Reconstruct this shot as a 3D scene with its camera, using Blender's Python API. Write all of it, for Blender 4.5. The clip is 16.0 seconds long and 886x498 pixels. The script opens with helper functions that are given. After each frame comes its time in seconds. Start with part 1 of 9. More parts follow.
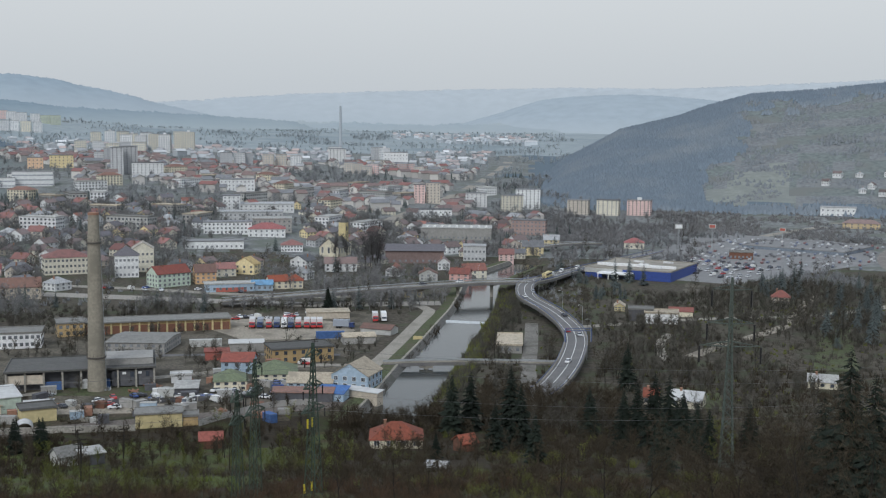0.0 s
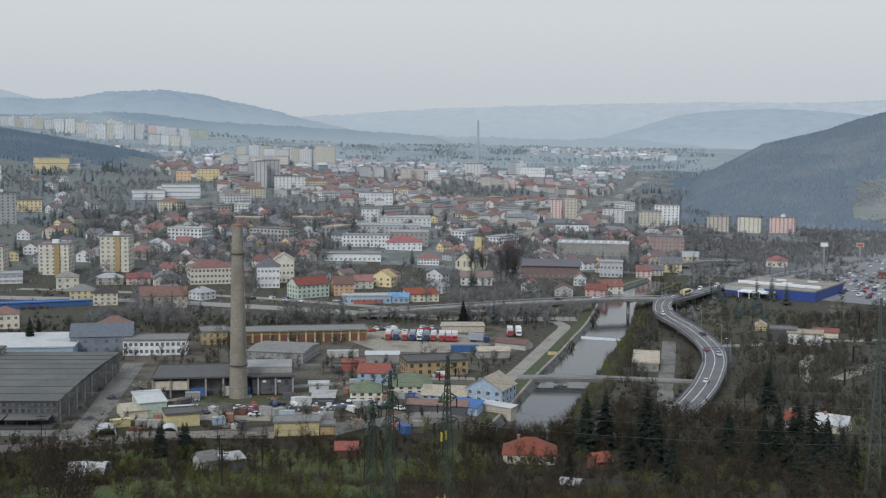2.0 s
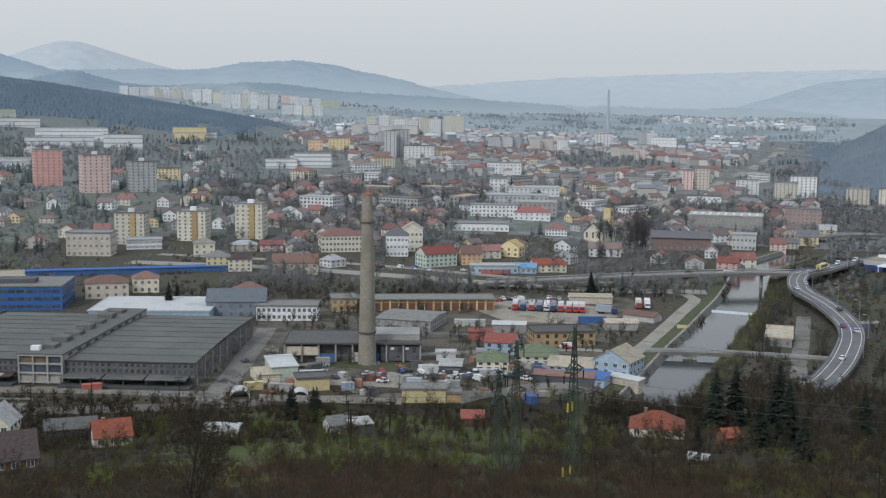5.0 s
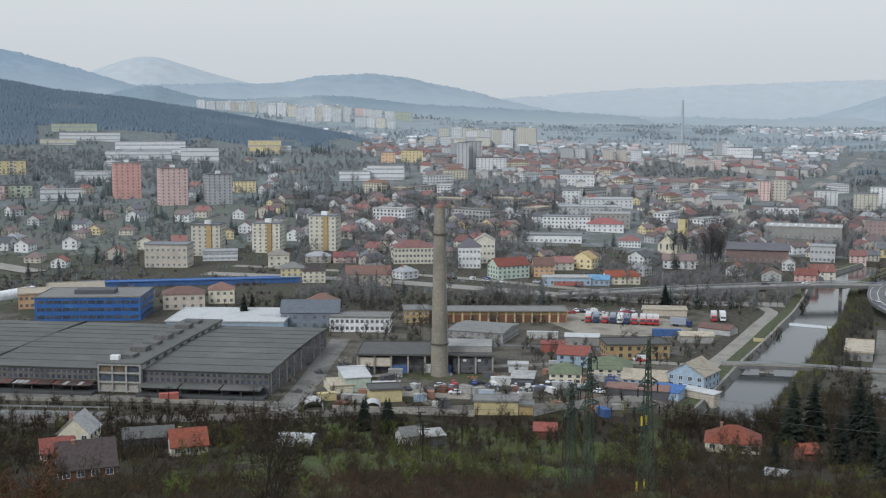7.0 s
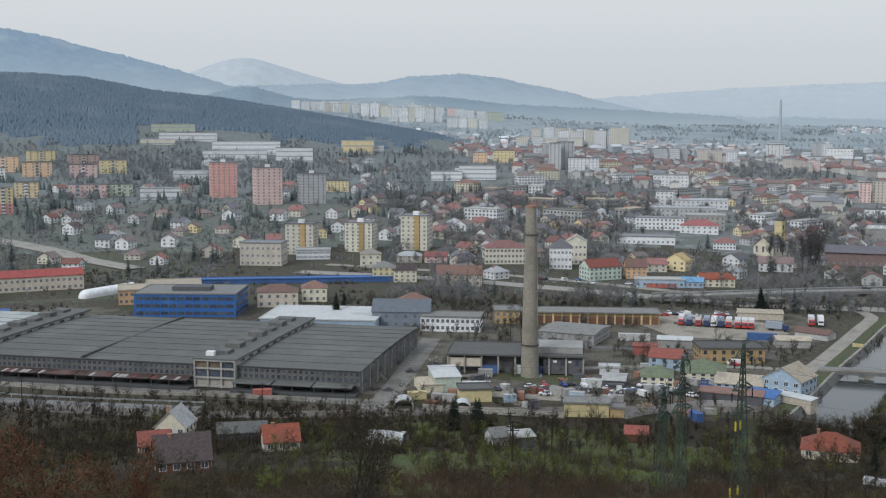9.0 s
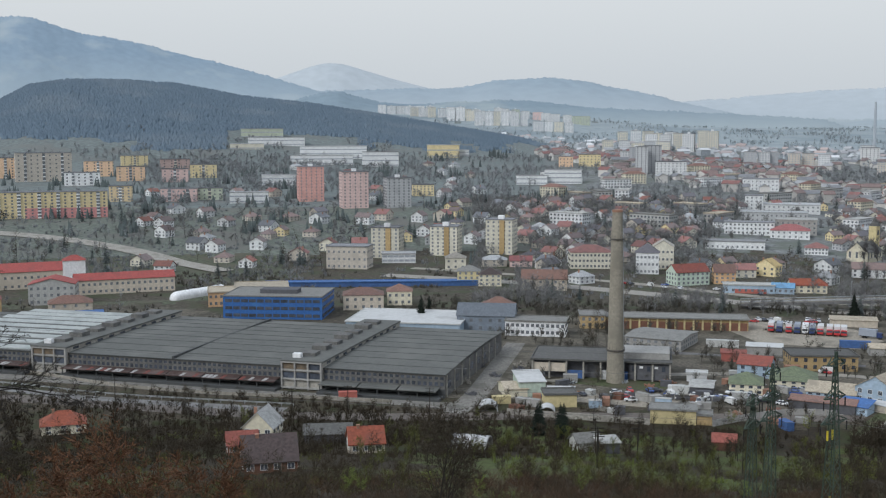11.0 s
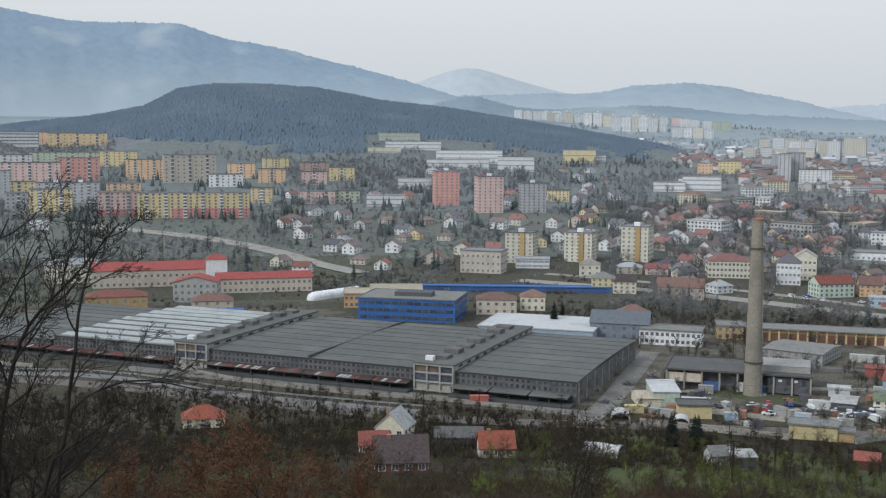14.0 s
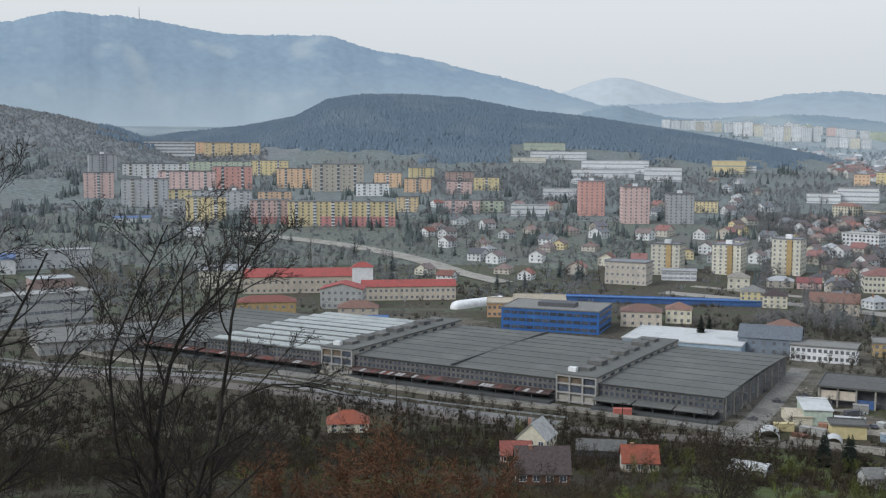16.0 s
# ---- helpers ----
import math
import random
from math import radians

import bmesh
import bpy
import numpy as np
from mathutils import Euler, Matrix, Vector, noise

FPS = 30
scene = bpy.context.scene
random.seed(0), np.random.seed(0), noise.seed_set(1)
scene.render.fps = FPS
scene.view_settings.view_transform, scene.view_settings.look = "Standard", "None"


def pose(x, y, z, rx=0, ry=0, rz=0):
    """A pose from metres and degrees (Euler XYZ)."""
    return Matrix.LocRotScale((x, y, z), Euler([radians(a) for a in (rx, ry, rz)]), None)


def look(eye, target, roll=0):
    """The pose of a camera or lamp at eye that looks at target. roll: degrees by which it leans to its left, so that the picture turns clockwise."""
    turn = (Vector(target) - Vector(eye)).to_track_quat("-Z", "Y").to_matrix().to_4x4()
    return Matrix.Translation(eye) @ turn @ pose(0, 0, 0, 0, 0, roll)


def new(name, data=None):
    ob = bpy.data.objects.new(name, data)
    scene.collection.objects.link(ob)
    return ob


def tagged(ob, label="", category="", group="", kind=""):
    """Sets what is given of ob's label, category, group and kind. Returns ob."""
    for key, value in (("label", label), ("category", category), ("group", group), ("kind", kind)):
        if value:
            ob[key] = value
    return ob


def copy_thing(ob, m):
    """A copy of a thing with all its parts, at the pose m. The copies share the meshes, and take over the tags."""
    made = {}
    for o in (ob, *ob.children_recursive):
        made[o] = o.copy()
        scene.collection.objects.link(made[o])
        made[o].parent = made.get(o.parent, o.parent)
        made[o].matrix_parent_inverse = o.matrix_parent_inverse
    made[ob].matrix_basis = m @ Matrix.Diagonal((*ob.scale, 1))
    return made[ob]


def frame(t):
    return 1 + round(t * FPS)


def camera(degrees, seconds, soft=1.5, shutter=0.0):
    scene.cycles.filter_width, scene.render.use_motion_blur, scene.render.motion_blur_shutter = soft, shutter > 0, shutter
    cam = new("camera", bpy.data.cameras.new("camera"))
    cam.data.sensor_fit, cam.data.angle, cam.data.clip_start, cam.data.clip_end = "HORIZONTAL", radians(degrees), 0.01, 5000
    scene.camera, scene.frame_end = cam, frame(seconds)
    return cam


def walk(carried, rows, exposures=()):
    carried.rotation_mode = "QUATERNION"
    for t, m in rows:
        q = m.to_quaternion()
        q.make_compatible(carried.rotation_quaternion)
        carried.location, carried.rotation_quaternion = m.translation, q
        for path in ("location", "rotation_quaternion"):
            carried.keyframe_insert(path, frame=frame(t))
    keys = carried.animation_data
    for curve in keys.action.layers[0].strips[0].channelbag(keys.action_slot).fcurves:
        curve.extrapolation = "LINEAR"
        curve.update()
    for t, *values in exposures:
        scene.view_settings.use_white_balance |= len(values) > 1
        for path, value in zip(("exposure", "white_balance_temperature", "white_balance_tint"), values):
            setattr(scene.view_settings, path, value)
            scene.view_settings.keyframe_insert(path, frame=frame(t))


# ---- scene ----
EXPOSURES = [(0.0, 0.08), (3.0, 0.07), (6.5, 0.18), (9.5, 0.18), (12.5, 0.21), (16.0, 0.27)]
cam = camera(42.0, 16.0, soft=1.2)
ROWS = [
    (0.0, 0.00, -5.99, -0.50),
    (0.5, 2.03, -5.65, -0.62),
    (1.0, 3.50, -5.52, -0.65),
    (1.5, 5.19, -5.12, -0.28),
    (2.0, 6.77, -5.33, -0.59),
    (2.5, 7.52, -5.51, -0.25),
    (3.0, 8.83, -5.94, -0.50),
    (3.5, 10.11, -5.70, -0.42),
    (4.0, 11.44, -6.62, -0.45),
    (4.2, 11.71, -6.90, -0.54),
    (6.3, 15.52, -6.59, -0.09),
    (6.5, 15.73, -6.54, -0.11),
    (7.0, 16.70, -6.32, -0.16),
    (7.5, 17.59, -6.55, -0.13),
    (8.0, 19.28, -6.56, -0.19),
    (8.5, 21.06, -6.37, -0.03),
    (9.0, 21.24, -6.32, -0.13),
    (9.5, 22.45, -6.28, -0.04),
    (10.0, 24.10, -6.22, 0.10),
    (10.2, 24.52, -6.01, 0.00),
    (12.3, 26.00, -6.34, 0.33),
    (12.5, 25.81, -6.33, 0.06),
    (13.0, 26.57, -5.96, 0.02),
    (13.5, 29.37, -6.09, -0.58),
    (14.0, 32.17, -5.89, -0.28),
    (14.5, 34.03, -5.81, -0.16),
    (15.0, 35.59, -5.39, -0.22),
    (15.5, 36.95, -5.31, -0.22),
    (16.0, 39.33, -5.44, -0.28),
]
# the eye swings on an arm of 0.35 m as the body turns
ARM = 0.35
walk(cam, [(t, pose(-ARM * math.sin(radians(yaw)), ARM * math.cos(radians(yaw)), 90.0, 90 + pitch, roll, yaw)) for t, yaw, pitch, roll in ROWS], EXPOSURES)

# ---------------- sky and light: a bright overcast spring day ----------------
world = bpy.data.worlds.new("overcast_sky")
scene.world = world
world.use_nodes = True
wt, wn = world.node_tree, world.node_tree.nodes
sky = wn.new("ShaderNodeTexSky")
sky.sky_type, sky.sun_disc = "NISHITA", False
sky.sun_elevation, sky.sun_rotation = radians(40), radians(200)
sky.air_density, sky.dust_density, sky.ozone_density = 1.0, 6.0, 1.0
veil = wn.new("ShaderNodeMix")
veil.data_type = "RGBA"
veil.inputs[0].default_value = 0.9
# whitish at the horizon, cooler grey overhead
where, height, high, tone = wn.new("ShaderNodeTexCoord"), wn.new("ShaderNodeSeparateXYZ"), wn.new("ShaderNodeMapRange"), wn.new("ShaderNodeMix")
wt.links.new(where.outputs["Generated"], height.inputs[0])
wt.links.new(height.outputs["Z"], high.inputs[0])
high.inputs[1].default_value, high.inputs[2].default_value = 0.1, 0.7
tone.data_type = "RGBA"
wt.links.new(high.outputs[0], tone.inputs[0])
tone.inputs[7].default_value = (5.85, 6.75, 8.0, 1)
# a mist bank low over the horizon
low, mist = wn.new("ShaderNodeMapRange"), wn.new("ShaderNodeMix")
wt.links.new(height.outputs["Z"], low.inputs[0])
low.inputs[1].default_value, low.inputs[2].default_value = 0.015, 0.11
mist.data_type = "RGBA"
wt.links.new(low.outputs[0], mist.inputs[0])
mist.inputs[6].default_value, mist.inputs[7].default_value = (5.42, 5.9, 6.36, 1), (6.36, 6.72, 7.02, 1)
wt.links.new(mist.outputs[2], tone.inputs[6])
wt.links.new(tone.outputs[2], veil.inputs[7])
wt.links.new(sky.outputs[0], veil.inputs[6])
wt.links.new(veil.outputs[2], wn["Background"].inputs["Color"])
wn["Background"].inputs["Strength"].default_value = 0.1
sun = new("sun", bpy.data.lights.new("sun", "SUN"))
sun.data.energy, sun.data.angle, sun.data.color = 1.3, radians(20), (0.93, 0.97, 1.0)
sun.matrix_basis = look((-60, -165, 147), (0, 0, 0))

# ---------------- shape of the land ----------------
EYE = 90.0
NEAR = [(0, 88.3), (5, 86.2), (25, 78), (60, 65), (120, 46), (200, 27), (260, 13.5), (315, 3), (345, 0.2), (390, 0)]
LEFT_FAR = [(390, 0), (780, 0), (950, 13), (1110, 19), (1500, 38), (1800, 45), (2200, 52), (2700, 66), (3200, 84), (4900, 96)]
RIGHT_FAR = [(390, 0), (1000, 0), (1300, 6), (1700, 22), (2200, 40), (3000, 62), (4000, 76), (4900, 86)]
RIVER = [(-20, 343), (-15, 360), (-10, 391), (-3.5, 439), (4, 486), (10, 528), (16, 569), (21, 617), (30, 700), (58, 780)]
RIVER_HALF = [11, 11, 12, 12, 12, 11, 11, 11, 10, 10]


def ramp(points, v):
    """Piecewise linear curve through (position, value) pairs."""
    if v <= points[0][0]:
        return points[0][1]
    for (a, p), (b, q) in zip(points, points[1:]):
        if v <= b:
            return p + (q - p) * (v - a) / (b - a)
    return points[-1][1]


def smooth(v):
    v = min(1.0, max(0.0, v))
    return v * v * (3 - 2 * v)


def to_line(x, y, line):
    """Distance from a point to a polyline, and the position along it."""
    best, spot = 1e9, 0.0
    for i, ((ax, ay), (bx, by)) in enumerate(zip(line, line[1:])):
        dx, dy = bx - ax, by - ay
        s = min(1.0, max(0.0, ((x - ax) * dx + (y - ay) * dy) / (dx * dx + dy * dy)))
        d = math.hypot(x - ax - s * dx, y - ay - s * dy)
        if d < best:
            best, spot = d, i + s
    return best, spot


# crest height above the eye (metres) against the bearing (degrees, left is positive)
FOREST_CREST = [(14, -90), (17, -60), (19.8, -40), (23.9, -15), (28.1, 10), (32, 31), (35.2, 43), (38.2, 63), (40.8, 69), (43.3, 69), (45, 60), (46.6, 30), (49.3, 12), (52.5, 0), (58, -32), (66, -82)]
BROWN_CREST = [(49, -90), (51, -50), (52.5, -22), (53.8, -5), (55.1, 9), (57.6, 28), (60.1, 41), (70, 60)]
MEADOW_CREST = [(-30, 80), (-20.1, 56), (-17.9, 49), (-14.8, 43), (-12.7, 26), (-11.4, 12), (-8.7, -7), (-7.4, -28), (-6, -50), (-4.5, -90)]


def hill(bearing, dist, crest, foot, top, back, base):
    c = EYE + ramp(crest, bearing) + 2
    if c <= base:
        return base
    if dist < top:
        g = smooth((dist - foot) / (top - foot)) * 0.6 + 0.4 * min(1, max(0, (dist - foot) / (top - foot)))
    else:
        g = 1 - smooth((dist - top) / (back - top))
    return base + (c - base) * g


def land(x, y):
    """Height of the ground at (x, y)."""
    dist, bearing = math.hypot(x, y), math.degrees(math.atan2(-x, y))
    if dist < 390:
        z = ramp(NEAR, dist)
        if y < 0:
            z += smooth(-y / 60) * 25
    else:
        k = smooth((bearing + 4) / 22)
        z = k * ramp(LEFT_FAR, dist) + (1 - k) * ramp(RIGHT_FAR, dist)
        z += 36 * smooth((dist - 2600) / 650) * smooth((bearing - 13) / 9)
        z = max(z, hill(bearing, dist, FOREST_CREST, 1500, 2000, 3000, z),
                hill(bearing, dist, BROWN_CREST, 1250, 1750, 3000, z),
                hill(bearing, dist, MEADOW_CREST, 1120, 1650, 2800, z))
    if 338 < dist < 800 and -80 < x < 160:
        d, s = to_line(x, y, RIVER)
        half = RIVER_HALF[min(int(s), 9)]
        z += (-4.0 - z) * smooth((half + 4 - d) / 5)
    return z


# ---------------- materials ----------------
def surface(name, color, rough=0.85, var=0.3, size=2.0, fine=0.25, stain=None, amount=0.5, bump=0.0, metal=0.0, each=0.0, island=0.0, spec=0.3):
    """Noise-broken paint, render, soil: a base colour with large and small variation, and a second colour in patches."""
    m = bpy.data.materials.new(name)
    m.use_nodes = True
    t, n = m.node_tree, m.node_tree.nodes
    b = n["Principled BSDF"]
    b.inputs["Roughness"].default_value, b.inputs["Metallic"].default_value = rough, metal
    b.inputs["Specular IOR Level"].default_value = spec
    place = n.new("ShaderNodeNewGeometry")
    big, small = n.new("ShaderNodeTexNoise"), n.new("ShaderNodeTexNoise")
    for q, s in ((big, size), (small, fine)):
        t.links.new(place.outputs["Position"], q.inputs["Vector"])
        q.inputs["Scale"].default_value, q.inputs["Detail"].default_value = 1 / s, 4
    def mix(kind, fac, a, c):
        q = n.new("ShaderNodeMix")
        q.data_type, q.blend_type = "RGBA", kind
        for key, v in ((0, fac), (6, a), (7, c)):
            if hasattr(v, "links"):
                t.links.new(v, q.inputs[key])
            else:
                q.inputs[key].default_value = v if key == 0 else (*v, 1)
        return q.outputs[2]
    dark, light = [c * (1 - var) for c in color], [min(0.95, c * (1 + var)) for c in color]
    spread = n.new("ShaderNodeMapRange")
    spread.inputs[1].default_value, spread.inputs[2].default_value = 0.33, 0.67
    t.links.new(small.outputs["Fac"], spread.inputs[0])
    out = mix("MIX", spread.outputs[0], dark, light)
    if stain:
        r = n.new("ShaderNodeMapRange")
        r.inputs[1].default_value, r.inputs[2].default_value = 0.62 - 0.3 * amount, 0.78 - 0.3 * amount
        t.links.new(big.outputs["Fac"], r.inputs[0])
        out = mix("MIX", r.outputs[0], out, stain)
    if each or island:
        h = n.new("ShaderNodeHueSaturation")
        r = n.new("ShaderNodeMapRange")
        k = each or island
        r.inputs[3].default_value, r.inputs[4].default_value = 1 - k, 1 + k
        if each:
            t.links.new(n.new("ShaderNodeObjectInfo").outputs["Random"], r.inputs[0])
        else:
            t.links.new(place.outputs["Random Per Island"], r.inputs[0])
        t.links.new(r.outputs[0], h.inputs["Value"])
        t.links.new(out, h.inputs["Color"])
        out = h.outputs[0]
    t.links.new(out, b.inputs["Base Color"])
    if bump:
        k = n.new("ShaderNodeBump")
        k.inputs["Strength"].default_value, k.inputs["Distance"].default_value = bump, 0.3
        t.links.new(small.outputs["Fac"], k.inputs["Height"])
        t.links.new(k.outputs[0], b.inputs["Normal"])
    return m


def plaster(name, c, each=0.12):
    return surface("plaster_" + name, [0.92 * v for v in c], 0.9, 0.12, 6.0, 1.2, [v * 0.8 for v in c], 0.35, each=each)


def roofing(name, c, each=0.15):
    return surface("roofing_" + name, c, 0.75, 0.22, 3.0, 0.6, [v * 0.7 + 0.02 for v in c], 0.35, each=each)


PLASTER = {
    "white": plaster("white", (0.80, 0.80, 0.80)), "cream": plaster("cream", (0.75, 0.69, 0.54)),
    "yellow": plaster("yellow", (0.64, 0.54, 0.3)), "ochre": plaster("ochre", (0.46, 0.33, 0.17)),
    "grey": plaster("grey", (0.49, 0.49, 0.47)), "beige": plaster("beige", (0.58, 0.51, 0.42)),
    "pink": plaster("pink", (0.71, 0.44, 0.40)), "salmon": plaster("salmon", (0.69, 0.36, 0.31)),
    "orange": plaster("orange", (0.66, 0.42, 0.24)), "mint": plaster("mint", (0.5, 0.58, 0.49)),
    "lime": plaster("lime", (0.60, 0.71, 0.40)), "sky": plaster("sky", (0.38, 0.48, 0.58)),
    "blue": plaster("blue", (0.07, 0.14, 0.32)), "slate": plaster("slate", (0.24, 0.28, 0.33)), "red": plaster("red", (0.48, 0.15, 0.12)),
    "brown": plaster("brown", (0.2, 0.1, 0.07)), "dark": plaster("dark", (0.12, 0.12, 0.13)),
    "brick": plaster("brick", (0.36, 0.2, 0.14)), "concrete": plaster("concrete", (0.36, 0.35, 0.33)),
}
# plaster for distant walls, with some grey-blue haze mixed into each colour
HAZED_PLASTER = {k: plaster("faded_" + k, tuple(0.88 * a + 0.12 * b for a, b in zip(c, (0.53, 0.58, 0.63)))) for k, c in {
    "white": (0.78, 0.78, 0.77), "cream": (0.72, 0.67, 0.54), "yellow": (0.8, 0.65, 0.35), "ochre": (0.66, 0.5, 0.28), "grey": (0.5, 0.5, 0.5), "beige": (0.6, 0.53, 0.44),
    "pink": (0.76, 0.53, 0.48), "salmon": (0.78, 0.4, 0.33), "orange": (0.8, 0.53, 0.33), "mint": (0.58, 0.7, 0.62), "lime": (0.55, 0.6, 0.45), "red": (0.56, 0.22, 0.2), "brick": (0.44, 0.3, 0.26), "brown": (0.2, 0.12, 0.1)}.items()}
ROOF = {
    "red": roofing("red", (0.232, 0.088, 0.072)), "scarlet": roofing("scarlet", (0.25, 0.08, 0.062)), "vermilion": roofing("vermilion", (0.345, 0.085, 0.075)), "orange": roofing("orange", (0.246, 0.072, 0.043)),
    "brown": roofing("brown", (0.170, 0.102, 0.085)), "grey": roofing("grey", (0.200, 0.196, 0.183)), "dark": roofing("dark", (0.106, 0.104, 0.098)),
    "pale": roofing("pale", (0.391, 0.387, 0.370)), "white": surface("roofing_white", (0.527, 0.527, 0.518), 0.6, 0.08, 9.0, 1.5, (0.425, 0.425, 0.416), 0.35), "rust": roofing("rust", (0.221, 0.128, 0.102)),
    "green": roofing("green", (0.162, 0.191, 0.119)), "blue": roofing("blue", (0.068, 0.153, 0.357)), "yellow": roofing("yellow", (0.578, 0.383, 0.085)),
    "sky": roofing("sky", (0.170, 0.340, 0.527)), "tan": roofing("tan", (0.425, 0.365, 0.281)), "slate": roofing("slate", (0.119, 0.134, 0.153)), "mauve": roofing("mauve", (0.085, 0.063, 0.060)),
}
# roofing for distant houses: a fifth haze tint, then darkened
HAZED_ROOF = {k: roofing("haze_tinted_" + k, tuple(0.72 * (0.8 * a + 0.2 * b) for a, b in zip(c, (0.34, 0.375, 0.415))), 0.3) for k, c in {
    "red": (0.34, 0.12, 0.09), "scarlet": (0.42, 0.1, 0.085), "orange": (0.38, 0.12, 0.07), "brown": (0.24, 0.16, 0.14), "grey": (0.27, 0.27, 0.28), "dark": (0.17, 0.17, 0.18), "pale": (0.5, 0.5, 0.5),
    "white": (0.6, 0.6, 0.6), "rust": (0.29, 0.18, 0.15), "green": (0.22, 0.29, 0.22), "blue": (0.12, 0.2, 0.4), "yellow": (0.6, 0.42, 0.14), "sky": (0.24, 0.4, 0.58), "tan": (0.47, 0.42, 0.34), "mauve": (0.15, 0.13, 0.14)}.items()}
GLASS = surface("window_glass", (0.07, 0.08, 0.1), 0.2, 0.3, 5, 1.5, each=0.3, spec=0.6)
# two lighter glasses for distant windows, haze painted into the panes
GLASS_PALE = surface("haze_pale_window_glass", (0.19, 0.2, 0.215), 0.25, 0.3, 5, 1.5, each=0.25, spec=0.6)
GLASS_HAZY = surface("hazy_window_glass", (0.36, 0.38, 0.41), 0.4, 0.15, 9, 3, each=0.1, spec=0.4)
YARD = surface("trodden_yard", (0.124, 0.109, 0.086), 0.95, 0.4, 9, 1.2, (0.064, 0.058, 0.042), 0.5)
LOT = surface("car_park_asphalt", (0.221, 0.221, 0.221), 0.9, 0.12, 12, 1.2, (0.267, 0.262, 0.258), 0.4)
STONE = surface("river_wall_stone", (0.14, 0.135, 0.125), 0.9, 0.3, 4, 0.6, (0.1, 0.1, 0.085), 0.4, bump=0.3)
VERGE = surface("bank_grass", (0.076, 0.089, 0.043), 0.95, 0.3, 9, 1.2, (0.093, 0.085, 0.055), 0.45, bump=0.2)
FRAME = surface("window_frame_paint", (0.72, 0.72, 0.7), 0.6, 0.1)
CONCRETE = surface("aged_concrete", (0.36, 0.34, 0.3), 0.9, 0.2, 9, 0.8, (0.26, 0.24, 0.21), 0.4, bump=0.1)
SHAFT = surface("chimney_concrete", (0.29, 0.262, 0.212), 0.9, 0.14, 7, 0.9, (0.23, 0.21, 0.17), 0.45, bump=0.08)
ASPHALT = surface("asphalt", (0.153, 0.150, 0.149), 0.9, 0.15, 8, 0.8, (0.189, 0.180, 0.176), 0.4)
GRAVEL = surface("gravel_yard", (0.315, 0.28, 0.228), 0.95, 0.3, 9, 0.9, (0.215, 0.19, 0.155), 0.5)
LANE = surface("worn_concrete_lane", (0.2, 0.188, 0.168), 0.9, 0.3, 9, 1.0, (0.125, 0.118, 0.102), 0.45)
PAVING = surface("pale_concrete_slab", (0.306, 0.282, 0.242), 0.9, 0.18, 10, 1.0, (0.230, 0.212, 0.178), 0.4)
MARKING = surface("white_road_paint", (0.75, 0.75, 0.74), 0.7, 0.1)
STEEL = surface("galvanised_steel", (0.4, 0.42, 0.43), 0.5, 0.12, metal=0.5)
LATTICE = surface("green_lattice_paint", (0.055, 0.08, 0.06), 0.6, 0.2, 2, 0.3)
LATTICE_PALE = surface("pale_green_lattice_paint", (0.085, 0.105, 0.09), 0.6, 0.2, 2, 0.3)
YELLOW = surface("yellow_marker_paint", (0.75, 0.6, 0.06), 0.6, 0.1)
BLACK = surface("black_insulator", (0.012, 0.01, 0.01), 0.45, 0.1)
WIRE = surface("conductor_wire", (0.12, 0.12, 0.12), 0.5, 0.1)
RUBBER = surface("tyre_rubber", (0.03, 0.03, 0.03), 0.9, 0.1)
SCRUB = surface("hillside_grass", (0.03, 0.022, 0.012), 0.95, 0.45, 14, 1.2, (0.034, 0.042, 0.011), 0.42, bump=0.3)
ORCHARD = surface("orchard_grass", (0.06, 0.078, 0.02), 0.95, 0.4, 10, 1.0, (0.058, 0.045, 0.022), 0.48, bump=0.2)
# distant grass, greyed and lightened with haze in the base colour
DIM = surface("hazed_far_meadow", (0.162, 0.184, 0.178), 0.95, 0.22, 40, 5, (0.168, 0.174, 0.164), 0.4)
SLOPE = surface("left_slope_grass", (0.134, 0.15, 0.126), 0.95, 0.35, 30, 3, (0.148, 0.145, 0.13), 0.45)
# bare twigs get lighter with distance, haze mixed into the colour
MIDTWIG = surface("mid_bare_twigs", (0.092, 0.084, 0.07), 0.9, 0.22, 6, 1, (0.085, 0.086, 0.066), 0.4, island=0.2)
TOWNTWIG = surface("hazed_town_twigs", (0.205, 0.202, 0.2), 0.95, 0.2, 10, 2, (0.185, 0.19, 0.178), 0.4, island=0.18)
VALLEY = surface("valley_grass_and_soil", (0.072, 0.062, 0.047), 0.95, 0.5, 16, 2.2, (0.061, 0.070, 0.039), 0.45)
MEADOW = surface("green_meadow", (0.081, 0.090, 0.059), 0.95, 0.45, 20, 2.2, (0.099, 0.090, 0.067), 0.45)
# town ground, its soil colour lightened and blued by painted haze
TOWN = surface("hazed_town_ground", (0.182, 0.189, 0.187), 0.95, 0.4, 24, 4, (0.132, 0.146, 0.124), 0.5)
# far fields, mostly the tint of haze over grass
FIELDS = surface("hazed_far_fields", (0.285, 0.325, 0.338), 0.95, 0.1, 150, 20, (0.225, 0.27, 0.288), 0.5)
# twigs at the hill foot, greyed by painted haze
FOOTTWIG = surface("hazed_foot_twigs", (0.212, 0.209, 0.212), 0.95, 0.2, 20, 3, (0.19, 0.186, 0.183), 0.4, island=0.18)
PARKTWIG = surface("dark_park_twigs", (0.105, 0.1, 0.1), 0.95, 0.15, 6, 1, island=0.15)
